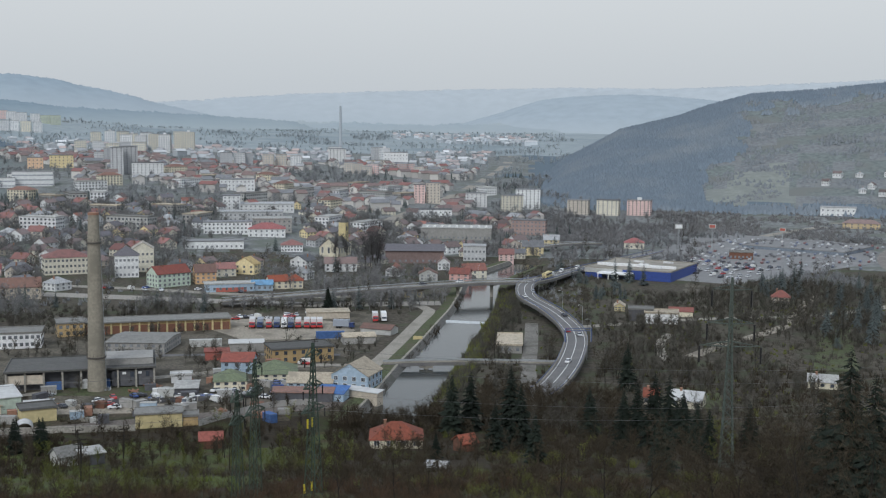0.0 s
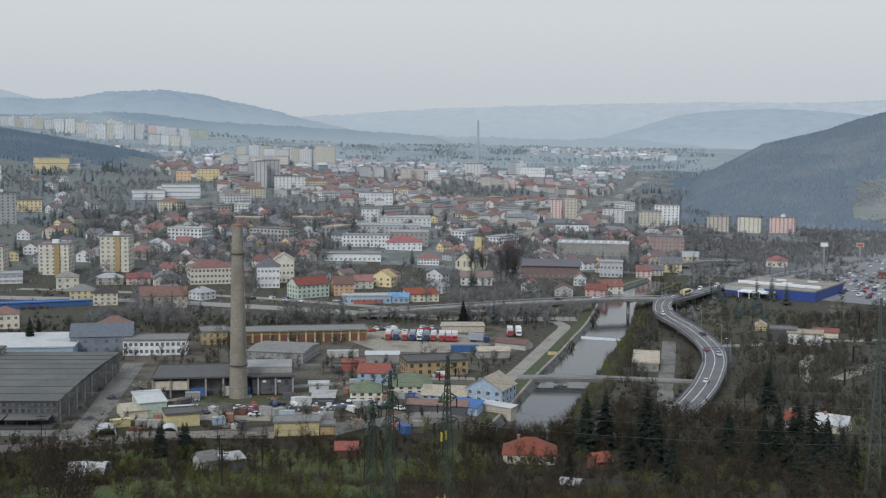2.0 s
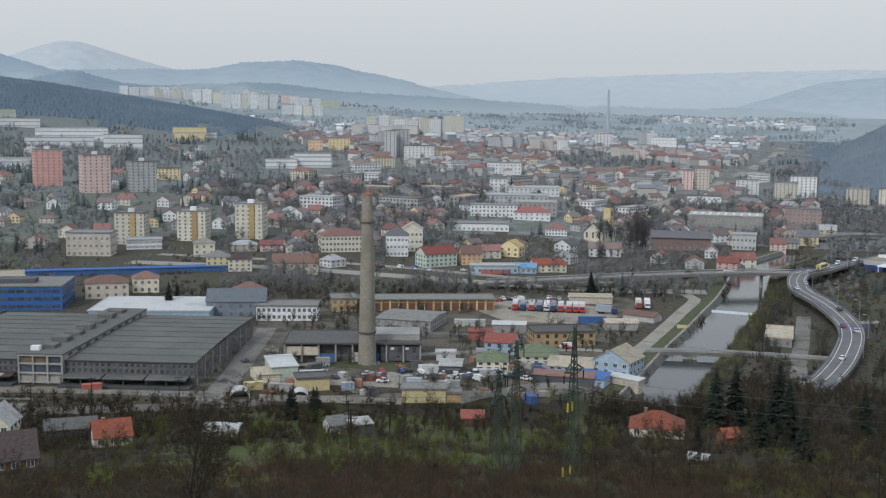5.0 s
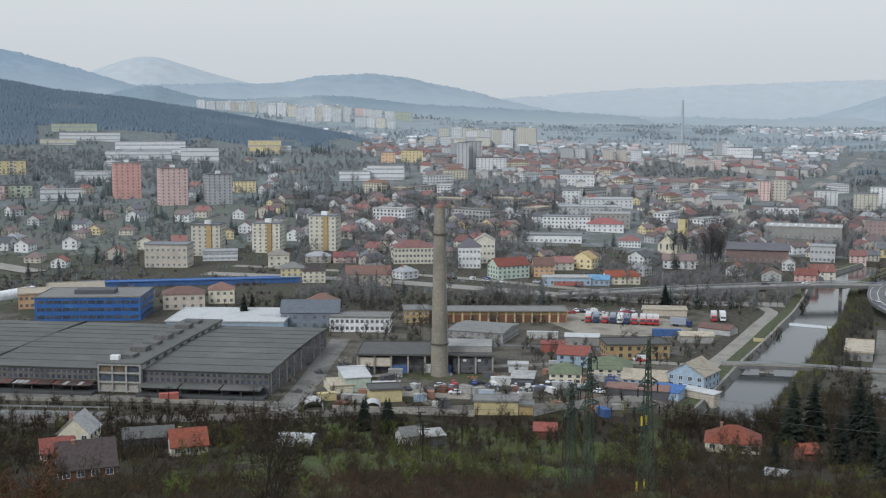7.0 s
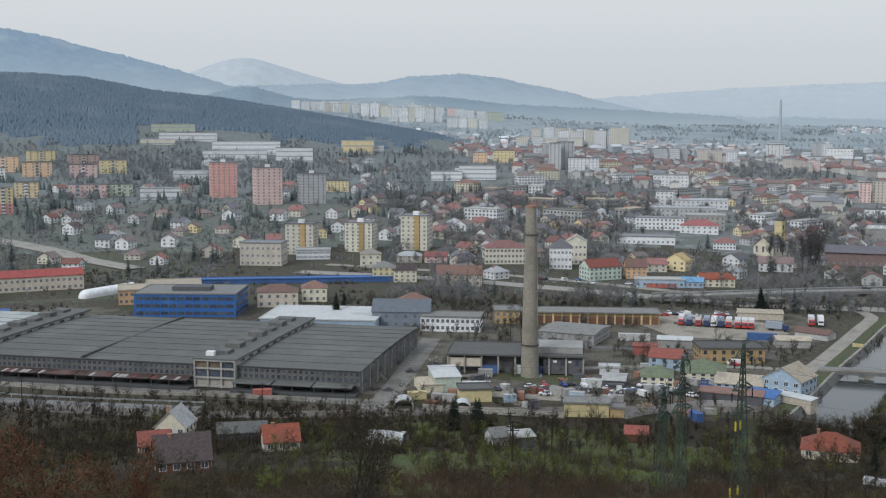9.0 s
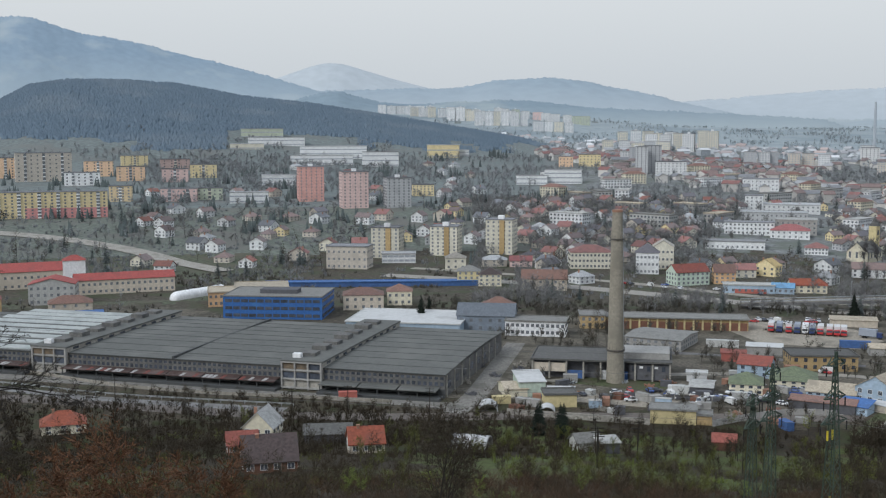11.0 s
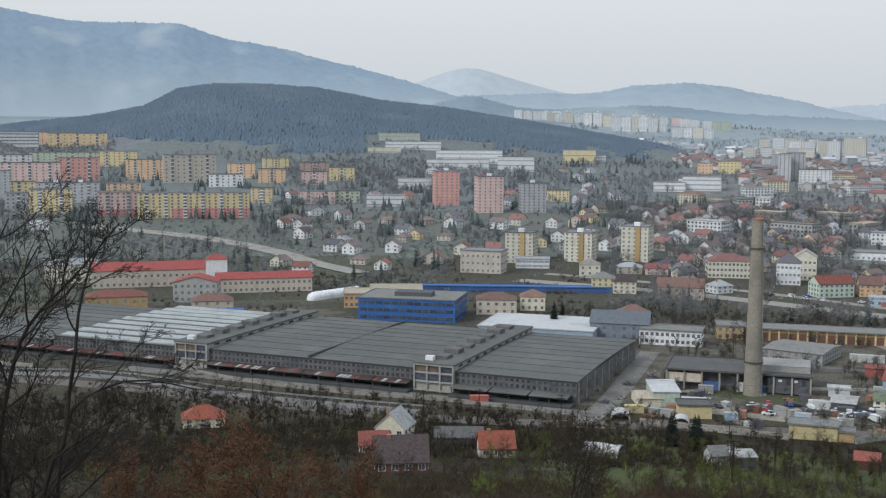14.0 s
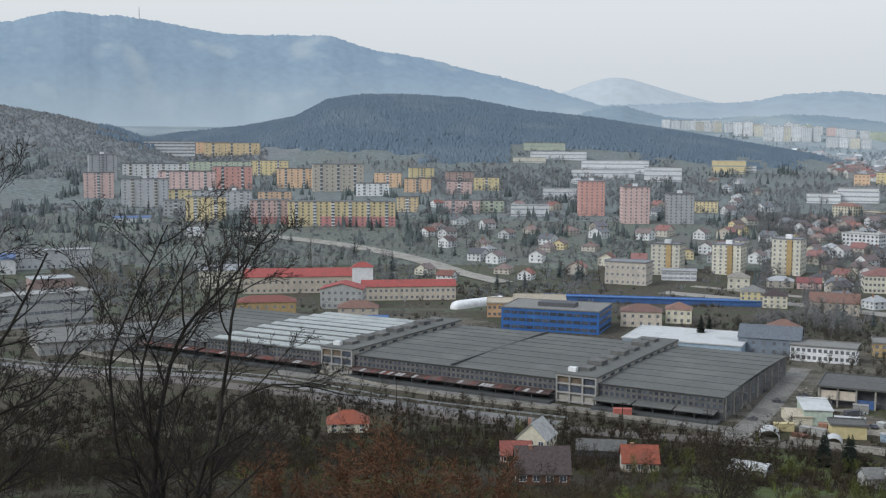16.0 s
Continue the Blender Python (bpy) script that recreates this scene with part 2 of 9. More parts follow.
# farthest twigs, nearly the colour of the haze painted into them
HAZETWIG = surface("hazy_bare_wood", (0.36, 0.395, 0.415), 0.95, 0.08, 30, 5, (0.33, 0.365, 0.385), 0.4, island=0.08)
BELTWIG = surface("hazy_hedge_wood", (0.4, 0.44, 0.46), 0.95, 0.08, 30, 5, (0.37, 0.41, 0.43), 0.4, island=0.05)
# forest floor turned blue-grey by haze painted into it
WOODFLOOR = surface("hazed_forest_floor", (0.145, 0.18, 0.208), 0.95, 0.05, 40, 6, spec=0.0)
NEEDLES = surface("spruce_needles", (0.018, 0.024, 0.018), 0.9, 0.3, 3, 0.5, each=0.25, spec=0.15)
# needles for town trees, lightened to paint in the haze
NEEDLES_TOWN = surface("hazed_spruce_needles", (0.078, 0.094, 0.092), 0.9, 0.2, 3, 0.5, each=0.2)
# hill woods, copses and fields: base colours paled and blued with painted haze
THICKET = surface("hazed_thicket", (0.166, 0.176, 0.18), 1.0, 0.08, 60, 8, (0.182, 0.185, 0.178), 0.4, island=0.04, spec=0.0)
FARWOOD = surface("hazed_far_spruce", (0.146, 0.192, 0.236), 1.0, 0.05, 90, 10, (0.178, 0.22, 0.256), 0.4, island=0.02, spec=0.0)
HILLWOOD = surface("hazed_hill_spruce", (0.19, 0.231, 0.272), 1.0, 0.06, 70, 10, (0.232, 0.264, 0.292), 0.45, island=0.03, spec=0.0)
HILLTWIG = surface("hazed_hill_twigs", (0.262, 0.272, 0.28), 0.95, 0.1, 40, 5, (0.262, 0.266, 0.262), 0.4, island=0.08)
COPSE = surface("hazed_hill_copse", (0.198, 0.215, 0.228), 0.95, 0.1, 40, 5, (0.21, 0.22, 0.222), 0.4, island=0.05, spec=0.0)
FALLOW = surface("hazed_fallow_field", (0.185, 0.194, 0.2), 0.95, 0.2, 22, 4, (0.205, 0.212, 0.21), 0.4)
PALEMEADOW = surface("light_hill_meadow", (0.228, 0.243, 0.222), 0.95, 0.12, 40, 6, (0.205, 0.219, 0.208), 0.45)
ROUGH = surface("rough_brown_ground", (0.066, 0.054, 0.037), 0.95, 0.5, 9, 1.0, (0.041, 0.044, 0.020), 0.45)
BARK = surface("grey_bark", (0.028, 0.024, 0.02), 0.9, 0.3, 1, 0.2)
TWIGS = surface("bare_twigs", (0.049, 0.038, 0.024), 0.9, 0.25, 3, 0.4, each=0.25)
BUDS = surface("budding_twigs", (0.125, 0.135, 0.034), 0.9, 0.3, 3, 0.4, each=0.3)
RUSSET = surface("withered_russet_leaves", (0.13, 0.062, 0.032), 0.85, 0.35, 1.5, 0.2, island=0.4)
WITHERED = surface("withered_scrub", (0.078, 0.047, 0.028), 0.9, 0.35, 3, 0.3, island=0.35)
LEAFLET = surface("spring_leaves", (0.16, 0.2, 0.05), 0.8, 0.3, 2, 0.3, island=0.3)
# twigs of the far town, paled with haze in the base colour
FARTWIG = surface("hazed_far_twigs", (0.248, 0.254, 0.262), 0.95, 0.15, 30, 5, (0.225, 0.24, 0.242), 0.4, island=0.15)
WATER = surface("river_water", (0.035, 0.042, 0.042), 0.1, 0.15, 12, 2.5, bump=0.1, spec=0.4)
FOAM = surface("weir_foam", (0.5, 0.52, 0.53), 0.8, 0.2, 4, 0.6)


# ---------------- mesh helpers ----------------
class Shape:
    """Collects faces for one mesh."""
    def __init__(self):
        self.v, self.f, self.k = [], [], []

    def face(self, pts, k=0):
        i = len(self.v)
        self.v += [tuple(p) for p in pts]
        self.f.append(tuple(range(i, i + len(pts))))
        self.k.append(k)
        return self

    def solid(self, base, top, k=0):
        """A closed body between two rings of the same count."""
        i, c = len(self.v), len(base)
        self.v += [tuple(p) for p in base] + [tuple(p) for p in top]
        self.f += [tuple(range(i + c - 1, i - 1, -1)), tuple(range(i + c, i + 2 * c))]
        self.f += [(i + j, i + (j + 1) % c, i + c + (j + 1) % c, i + c + j) for j in range(c)]
        self.k += [k] * (c + 2)
        return self

    def box(self, x0, x1, y0, y1, z0, z1, k=0):
        ring = ((x0, y0), (x1, y0), (x1, y1), (x0, y1))
        return self.solid([(*p, z0) for p in ring], [(*p, z1) for p in ring], k)

    def tube(self, a, b, r0, r1, sides=5, k=0, turn=0.0):
        a, b = Vector(a), Vector(b)
        d = (b - a).normalized()
        s = d.orthogonal().normalized()
        u = d.cross(s)
        rings = []
        for p, r in ((a, r0), (b, r1)):
            rings.append([p + r * (math.cos(q) * s + math.sin(q) * u) for q in [turn + math.tau * j / sides for j in range(sides)]])
        return self.solid(rings[0], rings[1], k)

    def pipe(self, pts, radii, sides=5, k=0):
        """One continuous tapered tube through points."""
        i0, n = len(self.v), len(pts)
        up = None
        for j, p in enumerate(pts):
            d = (Vector(pts[min(n - 1, j + 1)]) - Vector(pts[max(0, j - 1)])).normalized()
            s = d.orthogonal().normalized() if up is None else (up - up.dot(d) * d).normalized()
            up = s
            u = d.cross(s)
            self.v += [tuple(Vector(p) + radii[j] * (math.cos(math.tau * q / sides) * s + math.sin(math.tau * q / sides) * u)) for q in range(sides)]
        for j in range(n - 1):
            a = i0 + j * sides
            self.f += [(a + q, a + (q + 1) % sides, a + sides + (q + 1) % sides, a + sides + q) for q in range(sides)]
        self.f += [tuple(range(i0 + sides - 1, i0 - 1, -1)), tuple(range(i0 + (n - 1) * sides, i0 + n * sides))]
        self.k += [k] * ((n - 1) * sides + 2)
        return self

    def mesh(self, name, *mats):
        me = bpy.data.meshes.new(name)
        me.from_pydata(self.v, [], self.f)
        for m in mats:
            me.materials.append(m)
        if len(mats) > 1:
            me.polygons.foreach_set("material_index", self.k)
        me.update()
        return me


def part(name, shape, material, parent, label=""):
    ob = new(name, shape.mesh(name, *(material if isinstance(material, (list, tuple)) else [material])))
    ob.parent = parent
    return tagged(ob, label)


def thing(name, label, category, m, group="", kind=""):
    ob = new(name)
    ob.empty_display_size = 0.5
    ob.matrix_basis = m
    return tagged(ob, label, category, group, kind)


def single(name, shape, material, label, category, m=None, group="", kind=""):
    ob = new(name, shape.mesh(name, *(material if isinstance(material, (list, tuple)) else [material])))
    if m:
        ob.matrix_basis = m
    return tagged(ob, label, category, group, kind)


def polar(bearing, dist):
    a = math.radians(bearing)
    return -dist * math.sin(a), dist * math.cos(a)


def spot(x, y, turn=0.0, lift=0.0):
    return pose(x, y, land(x, y) + lift, 0, 0, turn)


# ---------------- ground ----------------
def make_ground():
    bearings = [-26 + 0.32 * i for i in range(289)]
    bearings += [66.25 + 3.0 * i for i in range(1, 89)]
    dists = [0.0, 2.0, 4.0]
    while dists[-1] < 4950:
        dists.append(dists[-1] + max(2.0, dists[-1] * (0.014 if dists[-1] < 1000 else 0.02)))
    s = Shape()
    c = len(bearings)
    for d in dists:
        for b in bearings:
            a = math.radians(b)
            x, y = -d * math.sin(a), d * math.cos(a)
            z = land(x, y)
            if d > 20:
                z += 0.5 * noise.noise(Vector((x / 23, y / 23, 0))) * (1 if d < 330 else 0.0) + (1.5 * noise.noise(Vector((x / 60, y / 60, 3))) if d > 1150 else 0)
            s.v.append((x, y, z))
    for i in range(len(dists) - 1):
        d = dists[i]
        for j in range(c):
            q = (j + 1) % c
            s.f.append((i * c + j, i * c + q, (i + 1) * c + q, (i + 1) * c + j))
            b = bearings[j]
            x, y, z = s.v[i * c + j]
            n = noise.noise(Vector((x / 140, y / 140, 7)))
            # uneven edges between one kind of ground and the next
            d = dists[i] * (1 + 0.03 * noise.noise(Vector((x / 70, y / 70, 17))) + 0.015 * noise.noise(Vector((x / 14, y / 14, 18))))
            b = bearings[j] + 2.4 * noise.noise(Vector((x / 90, y / 90, 19))) + 0.7 * noise.noise(Vector((x / 16, y / 16, 20)))
            if d < 350:
                m = noise.noise(Vector((x / 34, y / 34, 30)))
                k = 6 if (5 < b < 27 and 165 < d < 330 and m > -0.05) or (30 < b < 45 and 190 < d < 280 and m > 0.15) or (b < -14 and 300 < d and m > 0.1) else 0
            elif 372 < d < 560 + 30 * n and 3.2 + 2 * n < b < 26.5:
                k = 8
            elif d < 450 and b > 26.5 or d < 395 and b > 3 or d < 375 and b < -3.5:
                k = 10
            elif 450 < d < 600 and 26.5 <= b < 60 and n > 0.1:
                k = 8
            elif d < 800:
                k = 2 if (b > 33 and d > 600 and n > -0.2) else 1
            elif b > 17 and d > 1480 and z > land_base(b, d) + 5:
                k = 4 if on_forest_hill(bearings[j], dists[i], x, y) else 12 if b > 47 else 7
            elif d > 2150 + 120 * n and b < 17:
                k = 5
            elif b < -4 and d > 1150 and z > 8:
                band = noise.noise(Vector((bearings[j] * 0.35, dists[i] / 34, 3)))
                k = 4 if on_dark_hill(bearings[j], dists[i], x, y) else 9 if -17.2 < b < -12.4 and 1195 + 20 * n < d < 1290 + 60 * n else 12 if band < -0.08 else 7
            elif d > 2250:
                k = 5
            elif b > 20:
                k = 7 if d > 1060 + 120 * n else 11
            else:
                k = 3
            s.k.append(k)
    # the farther ground materials carry haze in their colours
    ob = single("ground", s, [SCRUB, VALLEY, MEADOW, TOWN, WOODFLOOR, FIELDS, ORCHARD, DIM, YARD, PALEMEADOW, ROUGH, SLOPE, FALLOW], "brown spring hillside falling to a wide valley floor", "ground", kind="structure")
    for p in ob.data.polygons:
        p.use_smooth = True


def on_dark_hill(b, d, x, y):
    """Where spruces cover the hill across the river."""
    w = noise.noise(Vector((x / 130, y / 130, 5))) + 0.5 * noise.noise(Vector((x / 45, y / 45, 6))) + 0.5 * noise.noise(Vector((x / 17, y / 17, 8)))
    if d < 1340 and b < -12.9 + w:
        return d < 1185 + 22 * w
    return b > -14.4 + 1.3 * w or d > 1590 + 70 * w or (w > 0.42 and d > 1330)


def on_forest_hill(b, d, x, y):
    """Where the spruce forest covers the long hill; meadows lie below its edge."""
    if 29.5 < b < 36 and d < 1720 + 30 * noise.noise(Vector((x / 40, y / 40, 14))):
        return False
    edge = 15 + 18 * smooth((b - 37) / 6) + 12 * noise.noise(Vector((x / 90, y / 90, 2))) + 6 * noise.noise(Vector((x / 25, y / 25, 2)))
    return b < 54 + 3 * noise.noise(Vector((x / 60, y / 60, 11))) and land(x, y) > land_base(b, d) + edge


def land_base(b, d):
    k = smooth((b + 4) / 22)
    return k * ramp(LEFT_FAR, d) + (1 - k) * ramp(RIGHT_FAR, d) + 36 * smooth((d - 2600) / 650) * smooth((b - 13) / 9)


make_ground()


def ridge(name, crest, dist, material, label, ripple):
    """A far mountain ridge: a long body with a rolling crest, foothills in front and a back slope."""
    s = Shape()
    b0, b1 = crest[0][0], crest[-1][0]
    steps = int((b1 - b0) / 0.05)
    fringe = random.Random(int(dist))
    rows = [(-600 + 50 * j, smooth(j / 12) * 0.45 + 0.55 * j / 12) for j in range(13)] + [(7, 1.0), (130, 0.7)]
    for i in range(steps + 1):
        b = b0 + (b1 - b0) * i / steps
        a = math.radians(b)
        top = EYE + sum(ramp(crest, b + q) for q in (-0.7, -0.35, 0, 0.35, 0.7)) / 5 + ripple * noise.noise(Vector((b * 0.9, 0, dist)))
        swell = ripple * (0.7 * noise.noise(Vector((b * 3.1, 5, dist))) + 0.4 * noise.noise(Vector((b * 8, 5, dist))))
        edge = ripple * (0.4 * noise.noise(Vector((b * 14, 9, dist))) + 0.4 * noise.noise(Vector((b * 41, 9, dist))) + fringe.uniform(-0.2, 1.1))
        for off, g in rows:
            lump = (noise.noise(Vector((b * 0.5, off / 220, dist))) * 0.03 + noise.noise(Vector((b * 0.9, off / 90, dist))) * 0.015) * 4 * g * (1 - g)
            d = dist + off
            s.v.append((-d * math.sin(a), d * math.cos(a), 40 + (top - 40) * (g + lump) + (edge if off == 7 else 0) + (swell if -1 < off < 8 else 0)))
    r = len(rows)
    for i in range(steps):
        for j in range(r - 1):
            s.f.append((i * r + j, i * r + j + 1, (i + 1) * r + j + 1, (i + 1) * r + j))
            s.k.append(0)
    ob = single(name, s, material, label, "mountain", kind="structure")
    for p in ob.data.polygons:
        p.use_smooth = True
    return ob


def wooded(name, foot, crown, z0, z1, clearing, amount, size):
    """Far woods with clearings: painted haze, one tone at the foot, another towards the crest."""
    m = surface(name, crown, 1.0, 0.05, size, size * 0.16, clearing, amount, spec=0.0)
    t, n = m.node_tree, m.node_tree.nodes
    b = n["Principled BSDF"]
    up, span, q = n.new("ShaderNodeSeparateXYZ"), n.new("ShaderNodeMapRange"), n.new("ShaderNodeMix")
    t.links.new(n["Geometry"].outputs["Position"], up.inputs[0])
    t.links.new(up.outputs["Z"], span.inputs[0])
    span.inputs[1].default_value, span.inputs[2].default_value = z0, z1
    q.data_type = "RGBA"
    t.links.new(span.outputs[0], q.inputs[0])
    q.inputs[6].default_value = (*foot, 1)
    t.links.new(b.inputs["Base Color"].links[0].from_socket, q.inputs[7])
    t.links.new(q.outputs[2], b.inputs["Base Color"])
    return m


# ridge colours with the distance haze mixed in
HAZE_NEAR = wooded("mountain_wood", (0.385, 0.44, 0.465), (0.255, 0.328, 0.395), 90, 330, (0.36, 0.415, 0.45), 0.26, 170)
HAZE_BAND = wooded("hazy_low_hill_woodland", (0.34, 0.385, 0.4), (0.235, 0.295, 0.335), 85, 150, (0.33, 0.375, 0.385), 0.3, 240)
HAZE_MID = wooded("hazy_far_ridge_wood", (0.4, 0.44, 0.465), (0.3, 0.36, 0.405), 100, 250, (0.33, 0.385, 0.425), 0.15, 300)
HAZE_SIDE = wooded("hazy_side_ridge_wood", (0.41, 0.45, 0.472), (0.36, 0.41, 0.445), 60, 130, (0.38, 0.425, 0.455), 0.15, 300)
HAZE_FAR = wooded("hazy_farthest_ridge_wood", (0.4, 0.44, 0.465), (0.455, 0.49, 0.512), 60, 260, (0.455, 0.49, 0.512), 0.0, 300)
ridge("mountain_ridge", [(22, -60), (26, 10), (31.8, 125), (34.4, 180), (36.2, 215), (38.8, 256), (40.4, 290), (41.9, 299), (43, 316), (44.8, 362), (49.8, 358), (52.4, 390), (54.5, 415), (56.4, 410), (57, 432), (58.3, 409), (60, 378), (66, 300), (74, 200)], 4150, HAZE_NEAR, "haze-blue forested mountain behind the estates", 4)
ridge("wood_band", [(2, -70), (4.5, -34), (6.1, -11), (7.4, 16), (10.3, 27), (15.2, 44), (18, 50), (21.3, 77), (23.6, 74), (27.4, 63), (29.1, 76), (30.6, 108), (31.6, 100), (33, 70), (40, 40)], 3650, HAZE_BAND, "low wooded hills and fields behind the town", 4)
ridge("far_ridge_left", [(8, -40), (11.2, 36), (13.1, 69), (15.3, 112), (18, 155), (20, 181), (21.9, 171), (23, 168), (24.7, 137), (26.3, 140), (29.1, 133), (40, 120)], 4450, HAZE_MID, "hazy blue wooded ridge beyond the town", 4)
ridge("far_ridge_peak", [(22, 80), (25, 123), (26.3, 154), (28, 190), (29.9, 238), (30.7, 260), (31.8, 243), (33.1, 204), (34.4, 164), (40, 120)], 4780, HAZE_FAR, "hazy distant mountain peak", 1.2)
ridge("far_ridge_valley", [(-30, 240), (-20.8, 200), (-11.4, 165), (-6, 168), (2.3, 150), (7.9, 130), (13.2, 95), (24, 60)], 4850, HAZE_FAR, "hazy distant ridge closing the valley", 4)
ridge("valley_fields", [(-12, -30), (-7, 2), (-3, 14), (2, 8), (6, 16), (10, 12), (15, -10)], 4050, wooded("hazy_valley_end_land", (0.37, 0.41, 0.425), (0.34, 0.395, 0.425), 70, 120, (0.39, 0.43, 0.44), 0.3, 300), "hazy fields and woods at the valley end", 5)
ridge("far_ridge_side", [(-22, 70), (-14.1, 98), (-11.4, 118), (-8.7, 128), (-6, 115), (-4.6, 102), (-2.7, 54), (-0.4, 3), (2, -40)], 4300, HAZE_SIDE, "haze-blue wooded ridge at the valley side", 2.5)


def ribbon(name, line, width, material, label, lift=0.06, edge=0.0, level=None, category="road", kind="structure", thick=0.25):
    """A strip of given width along a smoothed line, draped on the land or carried at set heights."""
    pts = spline(line)
    s = Shape()
    for i, p in enumerate(pts):
        a, b = pts[max(0, i - 1)], pts[min(len(pts) - 1, i + 1)]
        n = Vector((-(b[1] - a[1]), b[0] - a[0], 0)).normalized()
        for o in (-width / 2, width / 2):
            x, y = p[0] + n.x * o, p[1] + n.y * o
            z = (p[2] if len(p) > 2 else land(x, y)) + lift
            s.v += [(x, y, z), (x, y, z - thick)]
        if i:
            j = 4 * i
            s.f += [(j - 4, j - 2, j + 2, j), (j - 3, j - 4, j, j + 1), (j - 2, j - 1, j + 3, j + 2), (j - 1, j - 3, j + 1, j + 3)]
            s.k += [0] * 4
    return single(name, s, material, label, category, kind=kind)


def spline(line, step=8.0):
    """Catmull-Rom points along a line of 2D or 3D points."""
    pts = [Vector(p) for p in line]
    pts = [2 * pts[0] - pts[1]] + pts + [2 * pts[-1] - pts[-2]]
    out = []
    for a, b, c, d in zip(pts, pts[1:], pts[2:], pts[3:]):
        m = max(2, int((c - b).length / step))
        for i in range(m):
            t = i / m
            out.append(0.5 * (2 * b + (c - a) * t + (2 * a - 5 * b + 4 * c - d) * t * t + (3 * b - a - 3 * c + d) * t ** 3))
    return out + [pts[-2]]


def patch(name, corners, material, label, category="yard", lift=0.08):
    s = Shape()
    s.solid([(x, y, land(x, y) - 0.5) for x, y in corners], [(x, y, land(x, y) + lift) for x, y in corners])
    return single(name, s, material, label, category, kind="structure")


# ---------------- buildings ----------------
def windows(owner, w, d, floors, bays, z0, storey, ww, wh, sides="fblr", style="row", glass=None, skip=()):
    """Rows of windows on the walls of a building w wide and d deep (front at y = 0)."""
    glass = glass or GLASS
    every = Shape()
    for side in sides:
        span = w if side in "fb" else d
        n = bays if side in "fb" else max(1, round(bays * d / w))
        for fl in range(floors):
            if (side, fl) in skip:
                continue
            z = z0 + storey * fl
            s = Shape()
            for i in range(n):
                c = (i + 0.5) * span / n
                a, b = (c - ww / 2, c + ww / 2) if style != "band" else (i * span / n + 0.15, (i + 1) * span / n - 0.15)
                if side == "f":
                    q = (a - w / 2, b - w / 2, -0.06, 0.05)
                elif side == "b":
                    q = (a - w / 2, b - w / 2, d - 0.05, d + 0.06)
                elif side == "l":
                    q = (-w / 2 - 0.06, -w / 2 + 0.05, a, b)
                else:
                    q = (w / 2 - 0.05, w / 2 + 0.06, a, b)
                if style == "each":
                    one = Shape()
                    one.box(*q, z, z + wh)
                    pane = part("window", one, glass, owner)
                    e = 0.1
                    f = Shape()
                    if side in "fb":
                        f.box(q[0] - e, q[1] + e, q[2] - 0.05, q[3] + 0.05, z - e, z).box(q[0] - e, q[1] + e, q[2] - 0.05, q[3] + 0.05, z + wh, z + wh + e)
                        f.box(q[0] - e, q[0], q[2] - 0.05, q[3] + 0.05, z, z + wh).box(q[1], q[1] + e, q[2] - 0.05, q[3] + 0.05, z, z + wh)
                        mid = (q[0] + q[1]) / 2
                        f.box(mid - 0.04, mid + 0.04, q[2] - 0.04, q[3] + 0.04, z, z + wh)
                    else:
                        f.box(q[0] - 0.05, q[1] + 0.05, q[2] - e, q[3] + e, z - e, z).box(q[0] - 0.05, q[1] + 0.05, q[2] - e, q[3] + e, z + wh, z + wh + e)
                        f.box(q[0] - 0.05, q[1] + 0.05, q[2] - e, q[2], z, z + wh).box(q[0] - 0.05, q[1] + 0.05, q[3], q[3] + e, z, z + wh)
                    part("window_frame", f, FRAME, pane)
                else:
                    s.box(*q, z, z + wh)
            if style != "each":
                n0 = len(every.v)
                every.v += s.v
                every.f += [tuple(q + n0 for q in f) for f in s.f]
                every.k += s.k
    if every.v:
        tagged(part("glazing", every, glass, owner), kind="stuff")


